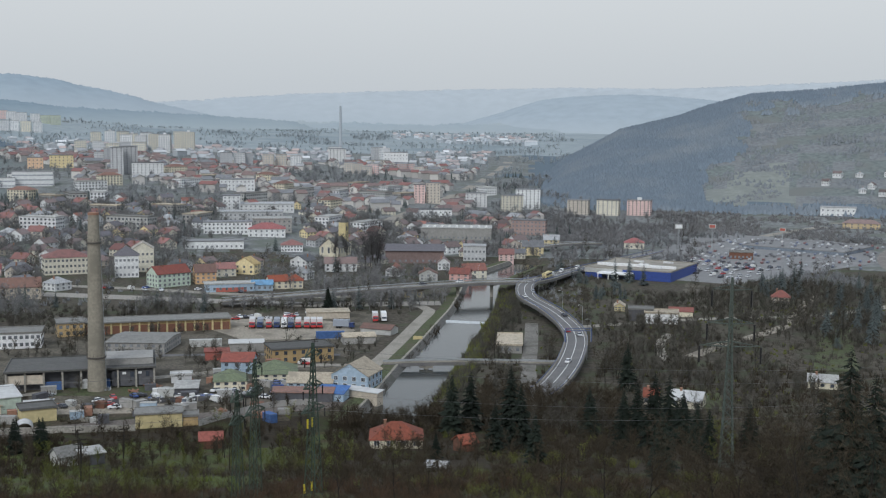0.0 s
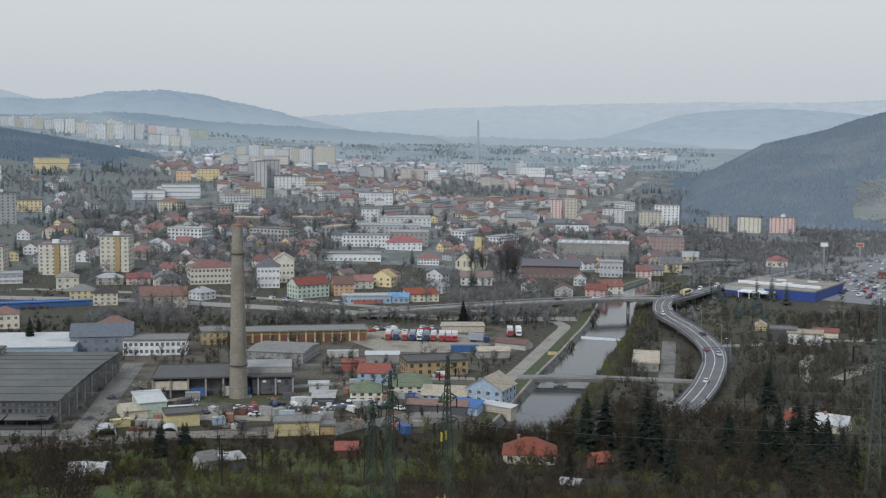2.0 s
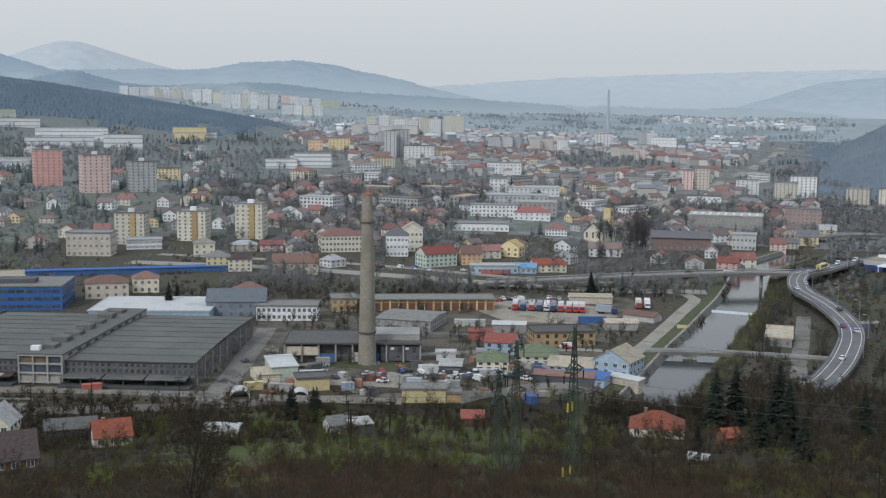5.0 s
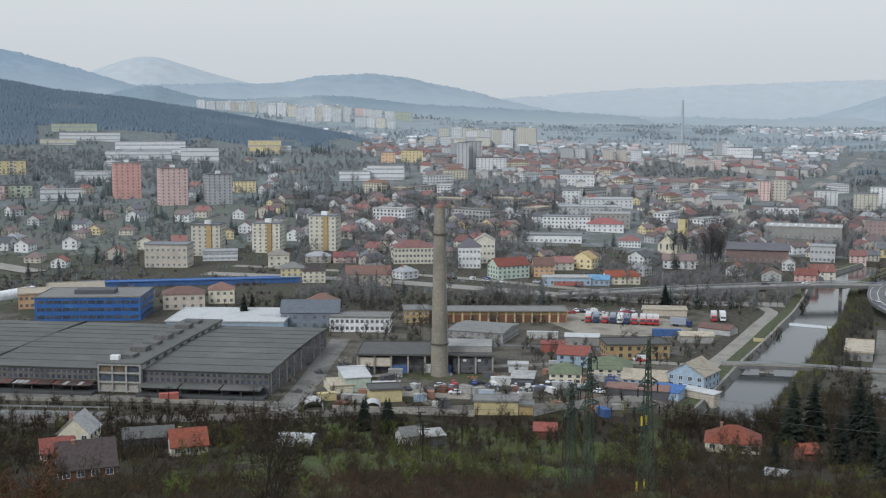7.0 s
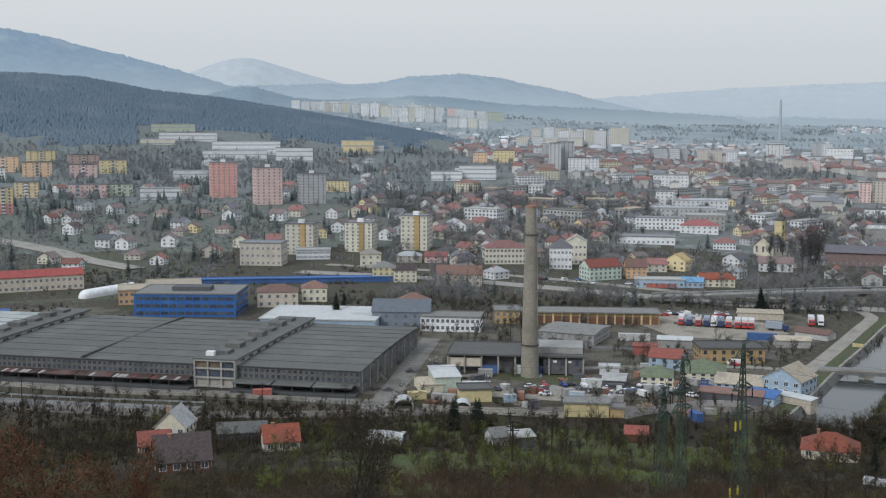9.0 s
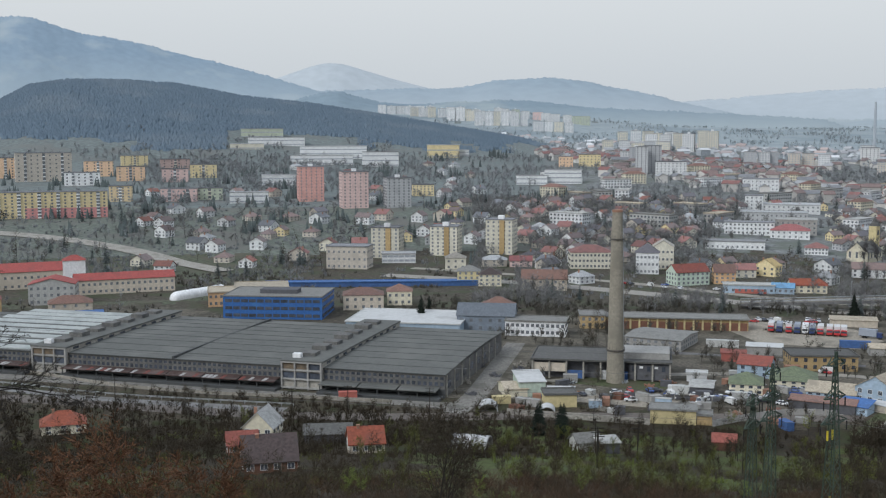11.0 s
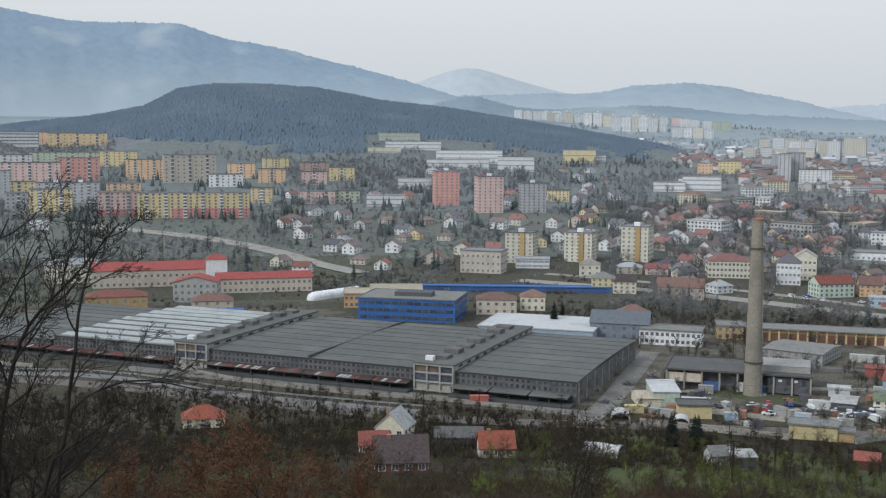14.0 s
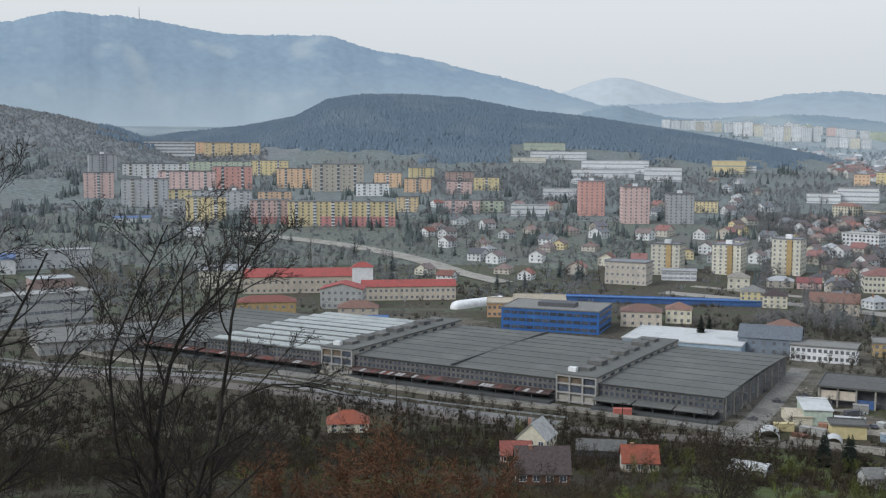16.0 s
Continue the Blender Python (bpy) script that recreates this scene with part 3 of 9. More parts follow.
def roof_shape(kind, w, d, h, rise, over):
    s = Shape()
    x, y0, y1 = w / 2 + over, -over, d + over
    if kind == "flat":
        s.box(-x, x, y0, y1, h, h + 0.3)
        for q in ((-x, x, y0, y0 + 0.3), (-x, x, y1 - 0.3, y1), (-x, -x + 0.3, y0 + 0.3, y1 - 0.3), (x - 0.3, x, y0 + 0.3, y1 - 0.3)):
            s.box(*q, h + 0.3, h + 0.3 + max(0.25, rise))
        return s
    drop = over * rise / (d / 2 if kind in ("gable", "hip") else w / 2)
    z, t = h - drop, 0.22
    if kind == "gable":
        m = d / 2
        for ya, yb in ((y0, m), (y1, m)):
            s.solid([(-x, ya, z), (x, ya, z), (x, yb, h + rise), (-x, yb, h + rise)], [(-x, ya, z + t), (x, ya, z + t), (x, yb, h + rise + t), (-x, yb, h + rise + t)])
    elif kind == "cross":
        for xa in (-x, x):
            s.solid([(xa, y0, z), (0, y0, h + rise), (0, y1, h + rise), (xa, y1, z)], [(xa, y0, z + t), (0, y0, h + rise + t), (0, y1, h + rise + t), (xa, y1, z + t)])
    elif kind == "hip":
        r = max(0.3, (w - d) / 2) if w > d else 0.3
        a = [(-x, y0, z), (x, y0, z), (x, y1, z), (-x, y1, z)]
        p, q = (-r, d / 2, h + rise), (r, d / 2, h + rise)
        s.face(a[::-1]).face([a[0], a[1], q, p]).face([a[1], a[2], q]).face([a[2], a[3], p, q]).face([a[3], a[0], p])
    elif kind == "lean":
        s.solid([(-x, y0, h), (x, y0, h), (x, y1, h + rise), (-x, y1, h + rise)], [(-x, y0, h + t), (x, y0, h + t), (x, y1, h + rise + t), (-x, y1, h + rise + t)])
    return s


def building(name, x, y, w, d, h, turn, wall, roof, label, kind="flat", rise=0.4, over=0.4, floors=0, bays=4, sill=1.0, ww=1.3, wh=1.4, sides="flr",
             style="row", category="building", stack=0, group="", z=None, glass=None, stripes=None, caps=0, base=None, balconies=None, faded=False):
    """A house, block or hall. (x, y): middle of its front wall; turn: degrees by which the front turns from facing -y."""
    ground_z = land(x, y) if z is None else z
    ob = thing(name, label, category, pose(x, y, ground_z, 0, 0, turn), group)
    s = Shape()
    s.box(-w / 2, w / 2, 0, d, -2.5, h)
    if kind == "gable":
        for sx in (-w / 2, w / 2 - 0.3):
            s.solid([(sx, 0, h), (sx, d, h), (sx, d / 2, h + rise)], [(sx + 0.3, 0, h), (sx + 0.3, d, h), (sx + 0.3, d / 2, h + rise)])
    elif kind == "cross":
        for sy in (0, d - 0.3):
            s.solid([(-w / 2, sy, h), (w / 2, sy, h), (0, sy, h + rise)], [(-w / 2, sy + 0.3, h), (w / 2, sy + 0.3, h), (0, sy + 0.3, h + rise)])
    # distant buildings take the wall and roof colours with haze mixed in
    paint = HAZED_PLASTER if faded else PLASTER
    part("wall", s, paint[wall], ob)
    r = part("roof", roof_shape(kind, w, d, h, rise, over), roof if hasattr(roof, "node_tree") else (HAZED_ROOF if faded else ROOF)[roof], ob)
    if floors:
        storey = (h - 0.3) / floors
        windows(ob, w, d, floors, bays, min(sill, storey * 0.35), storey, ww, min(wh, storey * 0.55), sides, style, glass)
    if stripes:
        color, spots, width = stripes
        for q in spots:
            b = Shape()
            b.box(q * w - width / 2, q * w + width / 2, -0.9, 0.01, 0.2, h - 0.2)
            part("bay", b, PLASTER[color], ob)
    if balconies:
        color, spots, width = balconies
        storey = (h - 0.3) / floors
        for q in spots:
            b = Shape()
            b.box(q * w - width / 2, q * w + width / 2, -0.12, 0.02, 0.3, h - 0.3)
            column = part("loggia_column", b, GLASS_PALE if faded else GLASS, ob)
            b = Shape()
            for fl in range(floors):
                b.box(q * w - width / 2 - 0.1, q * w + width / 2 + 0.1, -1.0, -0.1, storey * fl + 0.35, storey * fl + 1.45)
            tagged(part("balcony_front", b, paint[color], column), kind="stuff")
    if base:
        color, a, c, high = base
        q = Shape()
        q.box(a * w, c * w, -0.04, 0.02, 0.0, high * h)
        part("coloured_base", q, paint[color], ob)
    for i in range(stack):
        c = Shape()
        cx = (-0.22 + 0.4 * i) * w
        zz = h + (rise * 0.75 if kind in ("gable", "hip", "cross") else 0.3)
        c.box(cx - 0.35, cx + 0.35, d * 0.42, d * 0.42 + 0.7, h * 0.9, zz + 1.3)
        c.box(cx - 0.45, cx + 0.45, d * 0.42 - 0.1, d * 0.42 + 0.8, zz + 1.3, zz + 1.45)
        part("flue", c, PLASTER["brick"], r)
    for i in range(caps):
        c = Shape()
        cx = ((i + 0.5) / caps - 0.5) * w * 0.8
        c.box(cx - 2, cx + 2, d * 0.35, d * 0.35 + 3.5, h + 0.3, h + 2.8)
        part("lift_house", c, PLASTER["white"], r)
    return ob


def tall_chimney(x, y, height):
    """Tapered concrete stack with ring galleries, a brick mouth and a ladder."""
    ob = thing("factory_chimney", "tall tapered pale concrete factory chimney with two ring galleries", "chimney", spot(x, y))
    radius = [(0, 3.25), (0.19, 2.85), (0.84, 2.1), (1, 1.75)]
    def ring(z, r, n=32):
        return [(r * math.cos(math.tau * i / n), r * math.sin(math.tau * i / n), z) for i in range(n)]
    for (a, r0), (b, r1) in zip(radius, radius[1:]):
        s = Shape()
        s.solid(ring(a * height - (1.5 if a == 0 else 0), r0), ring(b * height, r1))
        part("shaft_section", s, SHAFT, ob)
    for z, r in ((0.19, 3.25), (0.84, 2.45)):
        s = Shape()
        s.solid(ring(z * height, r), ring(z * height + 0.5, r))
        for i in range(16):
            a = math.tau * i / 16
            s.tube((r * math.cos(a), r * math.sin(a), z * height), (r * math.cos(a), r * math.sin(a), z * height + 1.5), 0.04, 0.04, 4)
        part("gallery", s, surface("dark_gallery_steel", (0.1, 0.09, 0.08), 0.7), ob, "dark steel ring gallery")
    s = Shape()
    s.solid(ring(height, 1.85), ring(height + 0.8, 1.8))
    part("mouth", s, PLASTER["brick"], ob, "sooty brick mouth")
    s = Shape()
    for o in (-0.25, 0.25):
        s.tube((3.3, o, 0), (1.95, o, height), 0.05, 0.05, 4)
    for i in range(60):
        t = i / 60
        s.tube((3.32 - 1.37 * t, -0.25, t * height), (3.32 - 1.37 * t, 0.25, t * height), 0.04, 0.04, 4)
    part("ladder", s, STEEL, ob)
    return ob


def church(x, y, turn):
    ob = thing("church", "small church with a yellow tower and dark pointed spire", "church", spot(x, y, turn))
    s = Shape()
    s.box(-7, 7, 0, 22, -2, 7)
    for sy in (0, 21.6):
        s.solid([(-7, sy, 7), (7, sy, 7), (0, sy, 13)], [(-7, sy + 0.4, 7), (7, sy + 0.4, 7), (0, sy + 0.4, 13)])
    part("nave", s, PLASTER["cream"], ob)
    part("nave_roof", roof_shape("cross", 14, 22, 7, 6, 0.5), ROOF["dark"], ob)
    s = Shape()
    s.box(-2.6, 2.6, 22, 27.2, -2, 22.5)
    part("tower", s, PLASTER["yellow"], ob)
    s = Shape()
    for (r0, z0), (r1, z1) in zip([(3.3, 22.5), (2.7, 24), (1.4, 25.4), (1.5, 26.4), (0.5, 28)], [(2.7, 24), (1.4, 25.4), (1.5, 26.4), (0.5, 28), (0.05, 30.5)]):
        s.solid([(r0 * math.cos(a), 25 + r0 * math.sin(a), z0) for a in [math.tau * (i + 0.5) / 8 for i in range(8)]], [(r1 * math.cos(a), 25 + r1 * math.sin(a), z1) for a in [math.tau * (i + 0.5) / 8 for i in range(8)]])
    part("spire", s, ROOF["dark"], ob, "dark onion-shaped spire")
    for sx in (-2.6, 2.6):
        s = Shape()
        s.box(sx - 0.05, sx + 0.05, 23.6, 25.6, 16.5, 20)
        part("belfry_opening", s, GLASS, ob)
    windows(ob, 14, 22, 1, 3, 3, 5, 1.4, 4, "flr", "each")
    return ob


def great_factory():
    """Three wide halls behind one long loading front, with two stair blocks between them."""
    base = pose(-161, 339, 0, 0, 0, 9.6)
    slate = surface("haze_tinted_roof_felt", (0.118, 0.12, 0.111), 0.8, 0.12, 14, 1.6, (0.15, 0.15, 0.138), 0.4)
    # for tar joints, and for canopy shade painted on dock and wall
    seam = surface("tar_seam_and_shade", (0.075, 0.078, 0.078), 0.8, 0.1)
    front = surface("sooty_front_panel", (0.15, 0.146, 0.138), 0.9, 0.2, 5, 0.8, (0.1, 0.1, 0.1), 0.4)
    light = surface("roof_light_sheet", (0.37, 0.39, 0.375), 0.5, 0.15, 8, 1, (0.28, 0.3, 0.29), 0.4)
    canopy = surface("rusty_canopy_sheet", (0.075, 0.048, 0.042), 0.8, 0.35, 9, 1.2, (0.16, 0.12, 0.11), 0.25)
    plates = (surface("red_canopy_sheet", (0.2, 0.062, 0.05), 0.7, 0.3, 3, 0.4), surface("pale_canopy_sheet", (0.42, 0.41, 0.4), 0.6, 0.2, 3, 0.4))
    infill = surface("brown_infill_board", (0.17, 0.13, 0.09), 0.85, 0.2, 3, 0.5, (0.11, 0.09, 0.07), 0.4)
    sheets = random.Random(17)
    def hall(x0, x1, eave, label, lights, sheet=None):
        ob = thing("factory_hall", label, "factory hall", base @ pose(x1, 0, 0), "halls of the great factory")
        w = x1 - x0
        s = Shape()
        s.box(-w, 0, 0.4, 84, -2, eave)
        part("wall", s, front, ob)
        n = 9
        for i in range(n):
            y0, y1 = 84.6 * i / n, 84.6 * (i + 1) / n
            s = Shape()
            z0, z1 = eave + 0.9 * math.sin(math.pi * i / n), eave + 0.9 * math.sin(math.pi * (i + 1) / n)
            s.solid([(-w, y0 + 0.1, z0 - 0.2), (0.3, y0 + 0.1, z0 - 0.2), (0.3, y1 - 0.1, z1 - 0.2), (-w, y1 - 0.1, z1 - 0.2)],
                    [(-w, y0 + 0.1, z0 + 0.2), (0.3, y0 + 0.1, z0 + 0.2), (0.3, y1 - 0.1, z1 + 0.2), (-w, y1 - 0.1, z1 + 0.2)])
            roof = part("roof_panel", s, slate, ob)
            s = Shape()
            s.box(-w, 0.3, y0 - 0.14, y0 + 0.14, z0 + 0.1, z0 + 0.32)
            part("roof_seam", s, seam, roof)
            if lights:
                s = Shape()
                s.solid([(-w + 2, y0 + 2.2, z0 + 0.1), (-3, y0 + 2.2, z0 + 0.1), (-3, y0 + 6.6, z0 + 0.1), (-w + 2, y0 + 6.6, z0 + 0.1)],
                        [(-w + 2, y0 + 2.4, max(z0, z1) + 0.3), (-3, y0 + 2.4, max(z0, z1) + 0.3), (-3, y0 + 6.4, max(z0, z1) + 0.75), (-w + 2, y0 + 6.4, max(z0, z1) + 0.75)])
                part("roof_light", s, light, ob, "long pale roof light")
        bays = int(w / 1.9)
        for z, hh in ((eave - 1.5, 0.9), (eave - 3.6, 1.2)):
            pane = Shape()
            pane.box(-0.55, 0.55, 0.3, 0.46, z, z + hh)
            pane = pane.mesh("window", GLASS)
            for i in range(bays):
                q = new("window", pane)
                q.parent, q.location.x = ob, -w + (i + 0.5) * w / bays
            s = Shape()
            s.box(-w, 0, 0.25, 0.45, z - 0.35, z - 0.1)
            part("sill_course", s, front, ob)
        for i in range(int(w / 14) + 1):
            xa = -w + i * 14
            xb = min(0, xa + 13.4)
            if xb - xa < 2:
                continue
            s = Shape()
            s.solid([(xa, -5, 2.9), (xb, -5, 2.9), (xb, 0.4, 3.4), (xa, 0.4, 3.4)], [(xa, -5, 3.1), (xb, -5, 3.1), (xb, 0.4, 3.6), (xa, 0.4, 3.6)])
            part("canopy", s, sheet or canopy, ob, "" if sheet else "rusty loading canopy")
            k = xa + 0.4
            while not sheet and k < xb - 1.4:
                if sheets.random() < 0.42:
                    q = Shape()
                    q.solid([(k, -5.1, 3.14), (k + 1.3, -5.1, 3.14), (k + 1.3, -1.6, 3.46), (k, -1.6, 3.46)], [(k, -5.1, 3.2), (k + 1.3, -5.1, 3.2), (k + 1.3, -1.6, 3.52), (k, -1.6, 3.52)])
                    part("canopy_sheet", q, plates[0 if sheets.random() < 0.6 else 1], ob, "red or white roofing sheet")
                k += 1.7
            for px in (xa + 0.5, xa + 7):
                if px < -0.5:
                    s = Shape()
                    s.box(px - 0.15, px + 0.15, -4.6, -4.3, -0.5, 2.95)
                    part("post", s, seam, ob)
        for i in range(int(84 / 10)):
            s = Shape()
            s.box(-0.1, 0.12, 4 + i * 10, 8 + i * 10, 2.6, 5.0)
            part("side_window", s, GLASS, ob)
            s = Shape()
            s.box(-0.05, 0.35, 2 + i * 10, 2.6 + i * 10, -0.5, eave - 0.3)
            part("pilaster", s, CONCRETE, ob)
        # dock coloured near-black to paint in the shade below the canopy
        s = Shape()
        s.box(-w, 0, -6.5, 0.4, -0.5, 0.95)
        part("loading_dock", s, seam, ob)
        # dark sheet added on the wall where only canopy shade falls
        s = Shape()
        s.box(-w, 0, 0.2, 0.42, 0.95, 2.85)
        part("loading_bay", s, seam, ob)
        return ob
    hall(-43, 0, 7.6, "wide factory hall with dark felt roof and sooty front", False, slate)
    mid = hall(-142.6, -58, 7.6, "broad factory hall with dark felt roof and rusty canopy", False)
    hall(-216, -157, 7.4, "factory hall with rows of pale roof lights", True)
    hall(-268, -218, 5.6, "low grey factory hall with a dark felt roof", False)
    s = Shape()
    s.box(-42.6, -41.8, 0.5, 84, 7.75, 8.75)
    part("expansion_joint", s, seam, mid)
    for x0, x1 in ((-58, -43), (-157, -142.6)):
        w = x1 - x0
        ob = thing("stair_block", "raised concrete stair block with open glazed front", "stair block", base @ pose(x0, -1.5, 0), "stair blocks of the great factory")
        s = Shape()
        s.box(0, w, 0.8, 86, -2, 9.6)
        part("wall", s, CONCRETE, ob)
        s = Shape()
        s.box(-0.3, w + 0.3, 0, 86.5, 9.6, 10.2)
        part("roof", s, slate, ob)
        for z in (0.4, 3.4, 6.5, 9.2):
            s = Shape()
            s.box(0, w, 0, 0.82, z, z + 0.5)
            part("floor_beam", s, PLASTER["concrete"], ob)
        for i in range(4):
            s = Shape()
            s.box(i * (w - 0.6) / 3, i * (w - 0.6) / 3 + 0.6, 0.05, 0.8, -1, 9.3)
            part("column", s, PLASTER["concrete"], ob)
        for z in (3.95, 7.05):
            for i in range(3):
                s = Shape()
                s.box(0.7 + i * (w - 0.6) / 3, i * (w - 0.6) / 3 + w / 3 - 0.3, 0.6, 0.84, z, z + 2.0)
                part("window", s, infill if z > 6 and i < 2 else GLASS, ob)
        for i in range(7):
            s = Shape()
            y = 8 + i * 11.0
            s.box(w * 0.25, w * 0.62, y, y + 5.5, 10.2, 11.3 + 0.5 * (i % 2))
            part("roof_monitor", s, front, ob)
        for i in range(10):
            s = Shape()
            s.box(w - 0.05, w + 0.08, 5 + i * 8, 8.5 + i * 8, 8.4, 9.3)
            part("clerestory_window", s, GLASS, ob)
        s = Shape()
        s.box(2.6, 5.6, 4.4, 6.4, 10.2, 11.7)
        part("tank_housing", s, PLASTER["white"], ob, "white rooftop tank housing")


def blue_office(x, y, turn):
    w, d, h = 47, 30, 10.5
    blue = surface("bright_blue_cladding", (0.04, 0.13, 0.36), 0.5, 0.12, 6, 1, (0.06, 0.18, 0.42), 0.3)
    ob = thing("blue_office_building", "bright blue clad office building with three window bands", "office building", spot(x, y, turn))
    s = Shape()
    s.box(-w / 2, w / 2, 0, d, -2, h)
    part("wall", s, blue, ob)
    part("roof", roof_shape("flat", w, d, h, 0.3, 0.3), ROOF["grey"], ob)
    for z in (1.0, 4.4, 7.8):
        for i in range(12):
            s = Shape()
            s.box(-w / 2 + 0.8 + i * (w - 1.6) / 12 + 0.25, -w / 2 + 0.8 + (i + 1) * (w - 1.6) / 12 - 0.25, -0.08, 0.1, z, z + 1.5)
            part("window", s, GLASS, ob)
        for i in range(7):
            s = Shape()
            s.box(w / 2 - 0.1, w / 2 + 0.08, 0.8 + i * 4 + 0.3, 0.8 + i * 4 + 3.6, z, z + 1.5)
            part("window", s, GLASS, ob)
    s = Shape()
    s.box(-8, 10, 9, 17, h, h + 2.2)
    part("roof_plant_room", s, PLASTER["dark"], ob)


def blue_store():
    """The big store with its car park and tall signs."""
    blue = surface("store_blue_cladding", (0.045, 0.08, 0.28), 0.5, 0.1, 6, 1)
    ob = thing("retail_store", "large flat-roofed store with deep blue walls and white entrance", "store", spot(112, 692, -28))
    s = Shape()
    s.box(-27, 27, 0, 56, -1, 5.6)
    part("wall", s, blue, ob)
    part("roof", roof_shape("flat", 54, 56, 5.6, 0.5, 0.1), PAVING, ob)
    s = Shape()
    s.box(-16, 4, -9, 0, 3.4, 4.2)
    for px in (-15.5, -9, -3, 3.5):
        s.box(px - 0.2, px + 0.2, -8.7, -8.3, -1, 3.4)
    part("entrance_canopy", s, PLASTER["white"], ob)
    for i in range(7):
        s = Shape()
        s.box(-16 + i * 3, -13.3 + i * 3, -0.15, 0.1, 0.1, 3.4)
        part("entrance_window", s, GLASS, ob)
    s = Shape()
    s.box(-27.3, -3, -0.3, 0.2, 3.0, 5.7)
    part("fascia", s, PLASTER["grey"], ob, "pale grey fascia over the entrance")
    for rx, ry in ((-14, 12), (2, 26), (14, 14), (-6, 40), (12, 44)):
        s = Shape()
        s.box(rx - 3, rx + 3, ry - 1.2, ry + 1.2, 6.1, 7.0)
        part("roof_light", s, PLASTER["white"], ob)
    s = Shape()
    s.box(-25, 25, 16, 18, 5.9, 7.4)
    part("roof_screen", s, PLASTER["white"], ob)
    far = thing("parking_deck", "low grey parking deck with blue-grey walls", "store", spot(262, 860, -40))
    s = Shape()
    s.box(-40, 40, 0, 60, -1, 2.2)
    part("wall", s, PLASTER["slate"], far)
    part("roof", roof_shape("flat", 80, 60, 2.2, 0.3, 0.1), LOT, far)
    patch("car_park", [(140, 690), (172, 672), (300, 790), (345, 930), (230, 1010), (150, 830)], LOT, "wide grey asphalt car park full of cars", "car park", 0.1)


# ---------------- river, bridges, roads ----------------
def make_river():
    pts = spline(RIVER)
    def strip(o0, z0, o1, z1, thick):
        s = Shape()
        for i, p in enumerate(pts):
            a, b = pts[max(0, i - 1)], pts[min(len(pts) - 1, i + 1)]
            n = Vector((-(b[1] - a[1]), b[0] - a[0])).normalized()
            for o, z in ((o0, z0), (o1, z1), (o1, z1 - thick), (o0, z0 - thick)):
                s.v.append((p[0] + n.x * o, p[1] + n.y * o, z))
            if i:
                j = 4 * i
                s.f += [(j - 4 + q, j - 4 + (q + 1) % 4, j + (q + 1) % 4, j + q) for q in range(4)]
                s.k += [0] * 4
        return s
    single("river", strip(-9.6, -1.9, 10.2, -1.9, 0.5), WATER, "slow grey river between stone and grass banks", "river", kind="structure")
    single("river_wall", strip(9.2, -2.4, 11.6, 0.35, 2.0), STONE, "sloping dark stone river wall", "embankment", kind="structure")
    single("river_wall_cap", strip(11.6, 0.38, 12.6, 0.38, 0.6), PAVING, "pale coping along the river wall", "embankment", kind="structure")
    single("grass_verge", strip(12.6, 0.2, 17.5, 0.1, 1.5), VERGE, "green grass verge between road and river", "verge", kind="structure")
    single("river_bank", strip(-16.5, 0.2, -7.4, -2.2, 2.0), VERGE, "overgrown grassy river bank", "embankment", kind="structure")
    s = Shape()
    s.solid([(0, 540, -4), (22, 535, -4), (24, 541, -4), (2, 546, -4)], [(1, 542, -1.6), (23, 537, -1.6), (24, 540, -1.2), (2, 545, -1.2)])
    single("weir", s, FOAM, "low weir with white foaming water", "weir", kind="structure")


make_river()


def flyover(name, line, width, label, piers, rails):
    """A raised road: deck, edge walls, lane lines, piers and rails."""
    ob = thing(name, label, "bridge", pose(0, 0, 0))
    pts = spline(line, 5)
    def strip(o0, o1, z0, z1):
        s = Shape()
        for i, p in enumerate(pts):
            a, b = pts[max(0, i - 1)], pts[min(len(pts) - 1, i + 1)]
            n = Vector((-(b[1] - a[1]), b[0] - a[0], 0)).normalized()
            for o, dz in ((o0, z1), (o1, z1), (o1, z0), (o0, z0)):
                s.v.append((p[0] + n.x * o, p[1] + n.y * o, p[2] + dz))
            if i:
                j = 4 * i
                s.f += [(j - 4 + q, j - 4 + (q + 1) % 4, j + (q + 1) % 4, j + q) for q in range(4)]
                s.k += [0] * 4
        return s
    h = width / 2
    part("deck", strip(-h, h, -1.3, 0), ASPHALT, ob)
    for o in (-h, h - 0.5):
        part("edge_kerb", strip(o, o + 0.5, 0.02, 0.3), PAVING, ob)
    for o in (-h + 1.2, h - 1.35):
        part("edge_line", strip(o, o + 0.2, 0.0, 0.03), MARKING, ob)
    part("centre_line", strip(-0.12, 0.12, 0.0, 0.03), MARKING, ob)
    for o in (-h + 0.1, h - 0.2):
        part("guard_rail", strip(o, o + 0.1, 0.75, 1.15), rails, ob)
    for i in piers:
        p = pts[int(i * (len(pts) - 1))]
        g = land(p[0], p[1])
        if p[2] - g > 2.2:
            s = Shape()
            s.tube((p[0], p[1], g - 1), (p[0], p[1], p[2] - 1.25), 0.9, 0.9, 12)
            s.box(p[0] - 2.6, p[0] + 2.6, p[1] - 0.8, p[1] + 0.8, p[2] - 2.2, p[2] - 1.25)
            part("pier", s, CONCRETE, ob)
    return ob


BLUERAIL = surface("blue_rail_paint", (0.1, 0.13, 0.24), 0.5, 0.15)
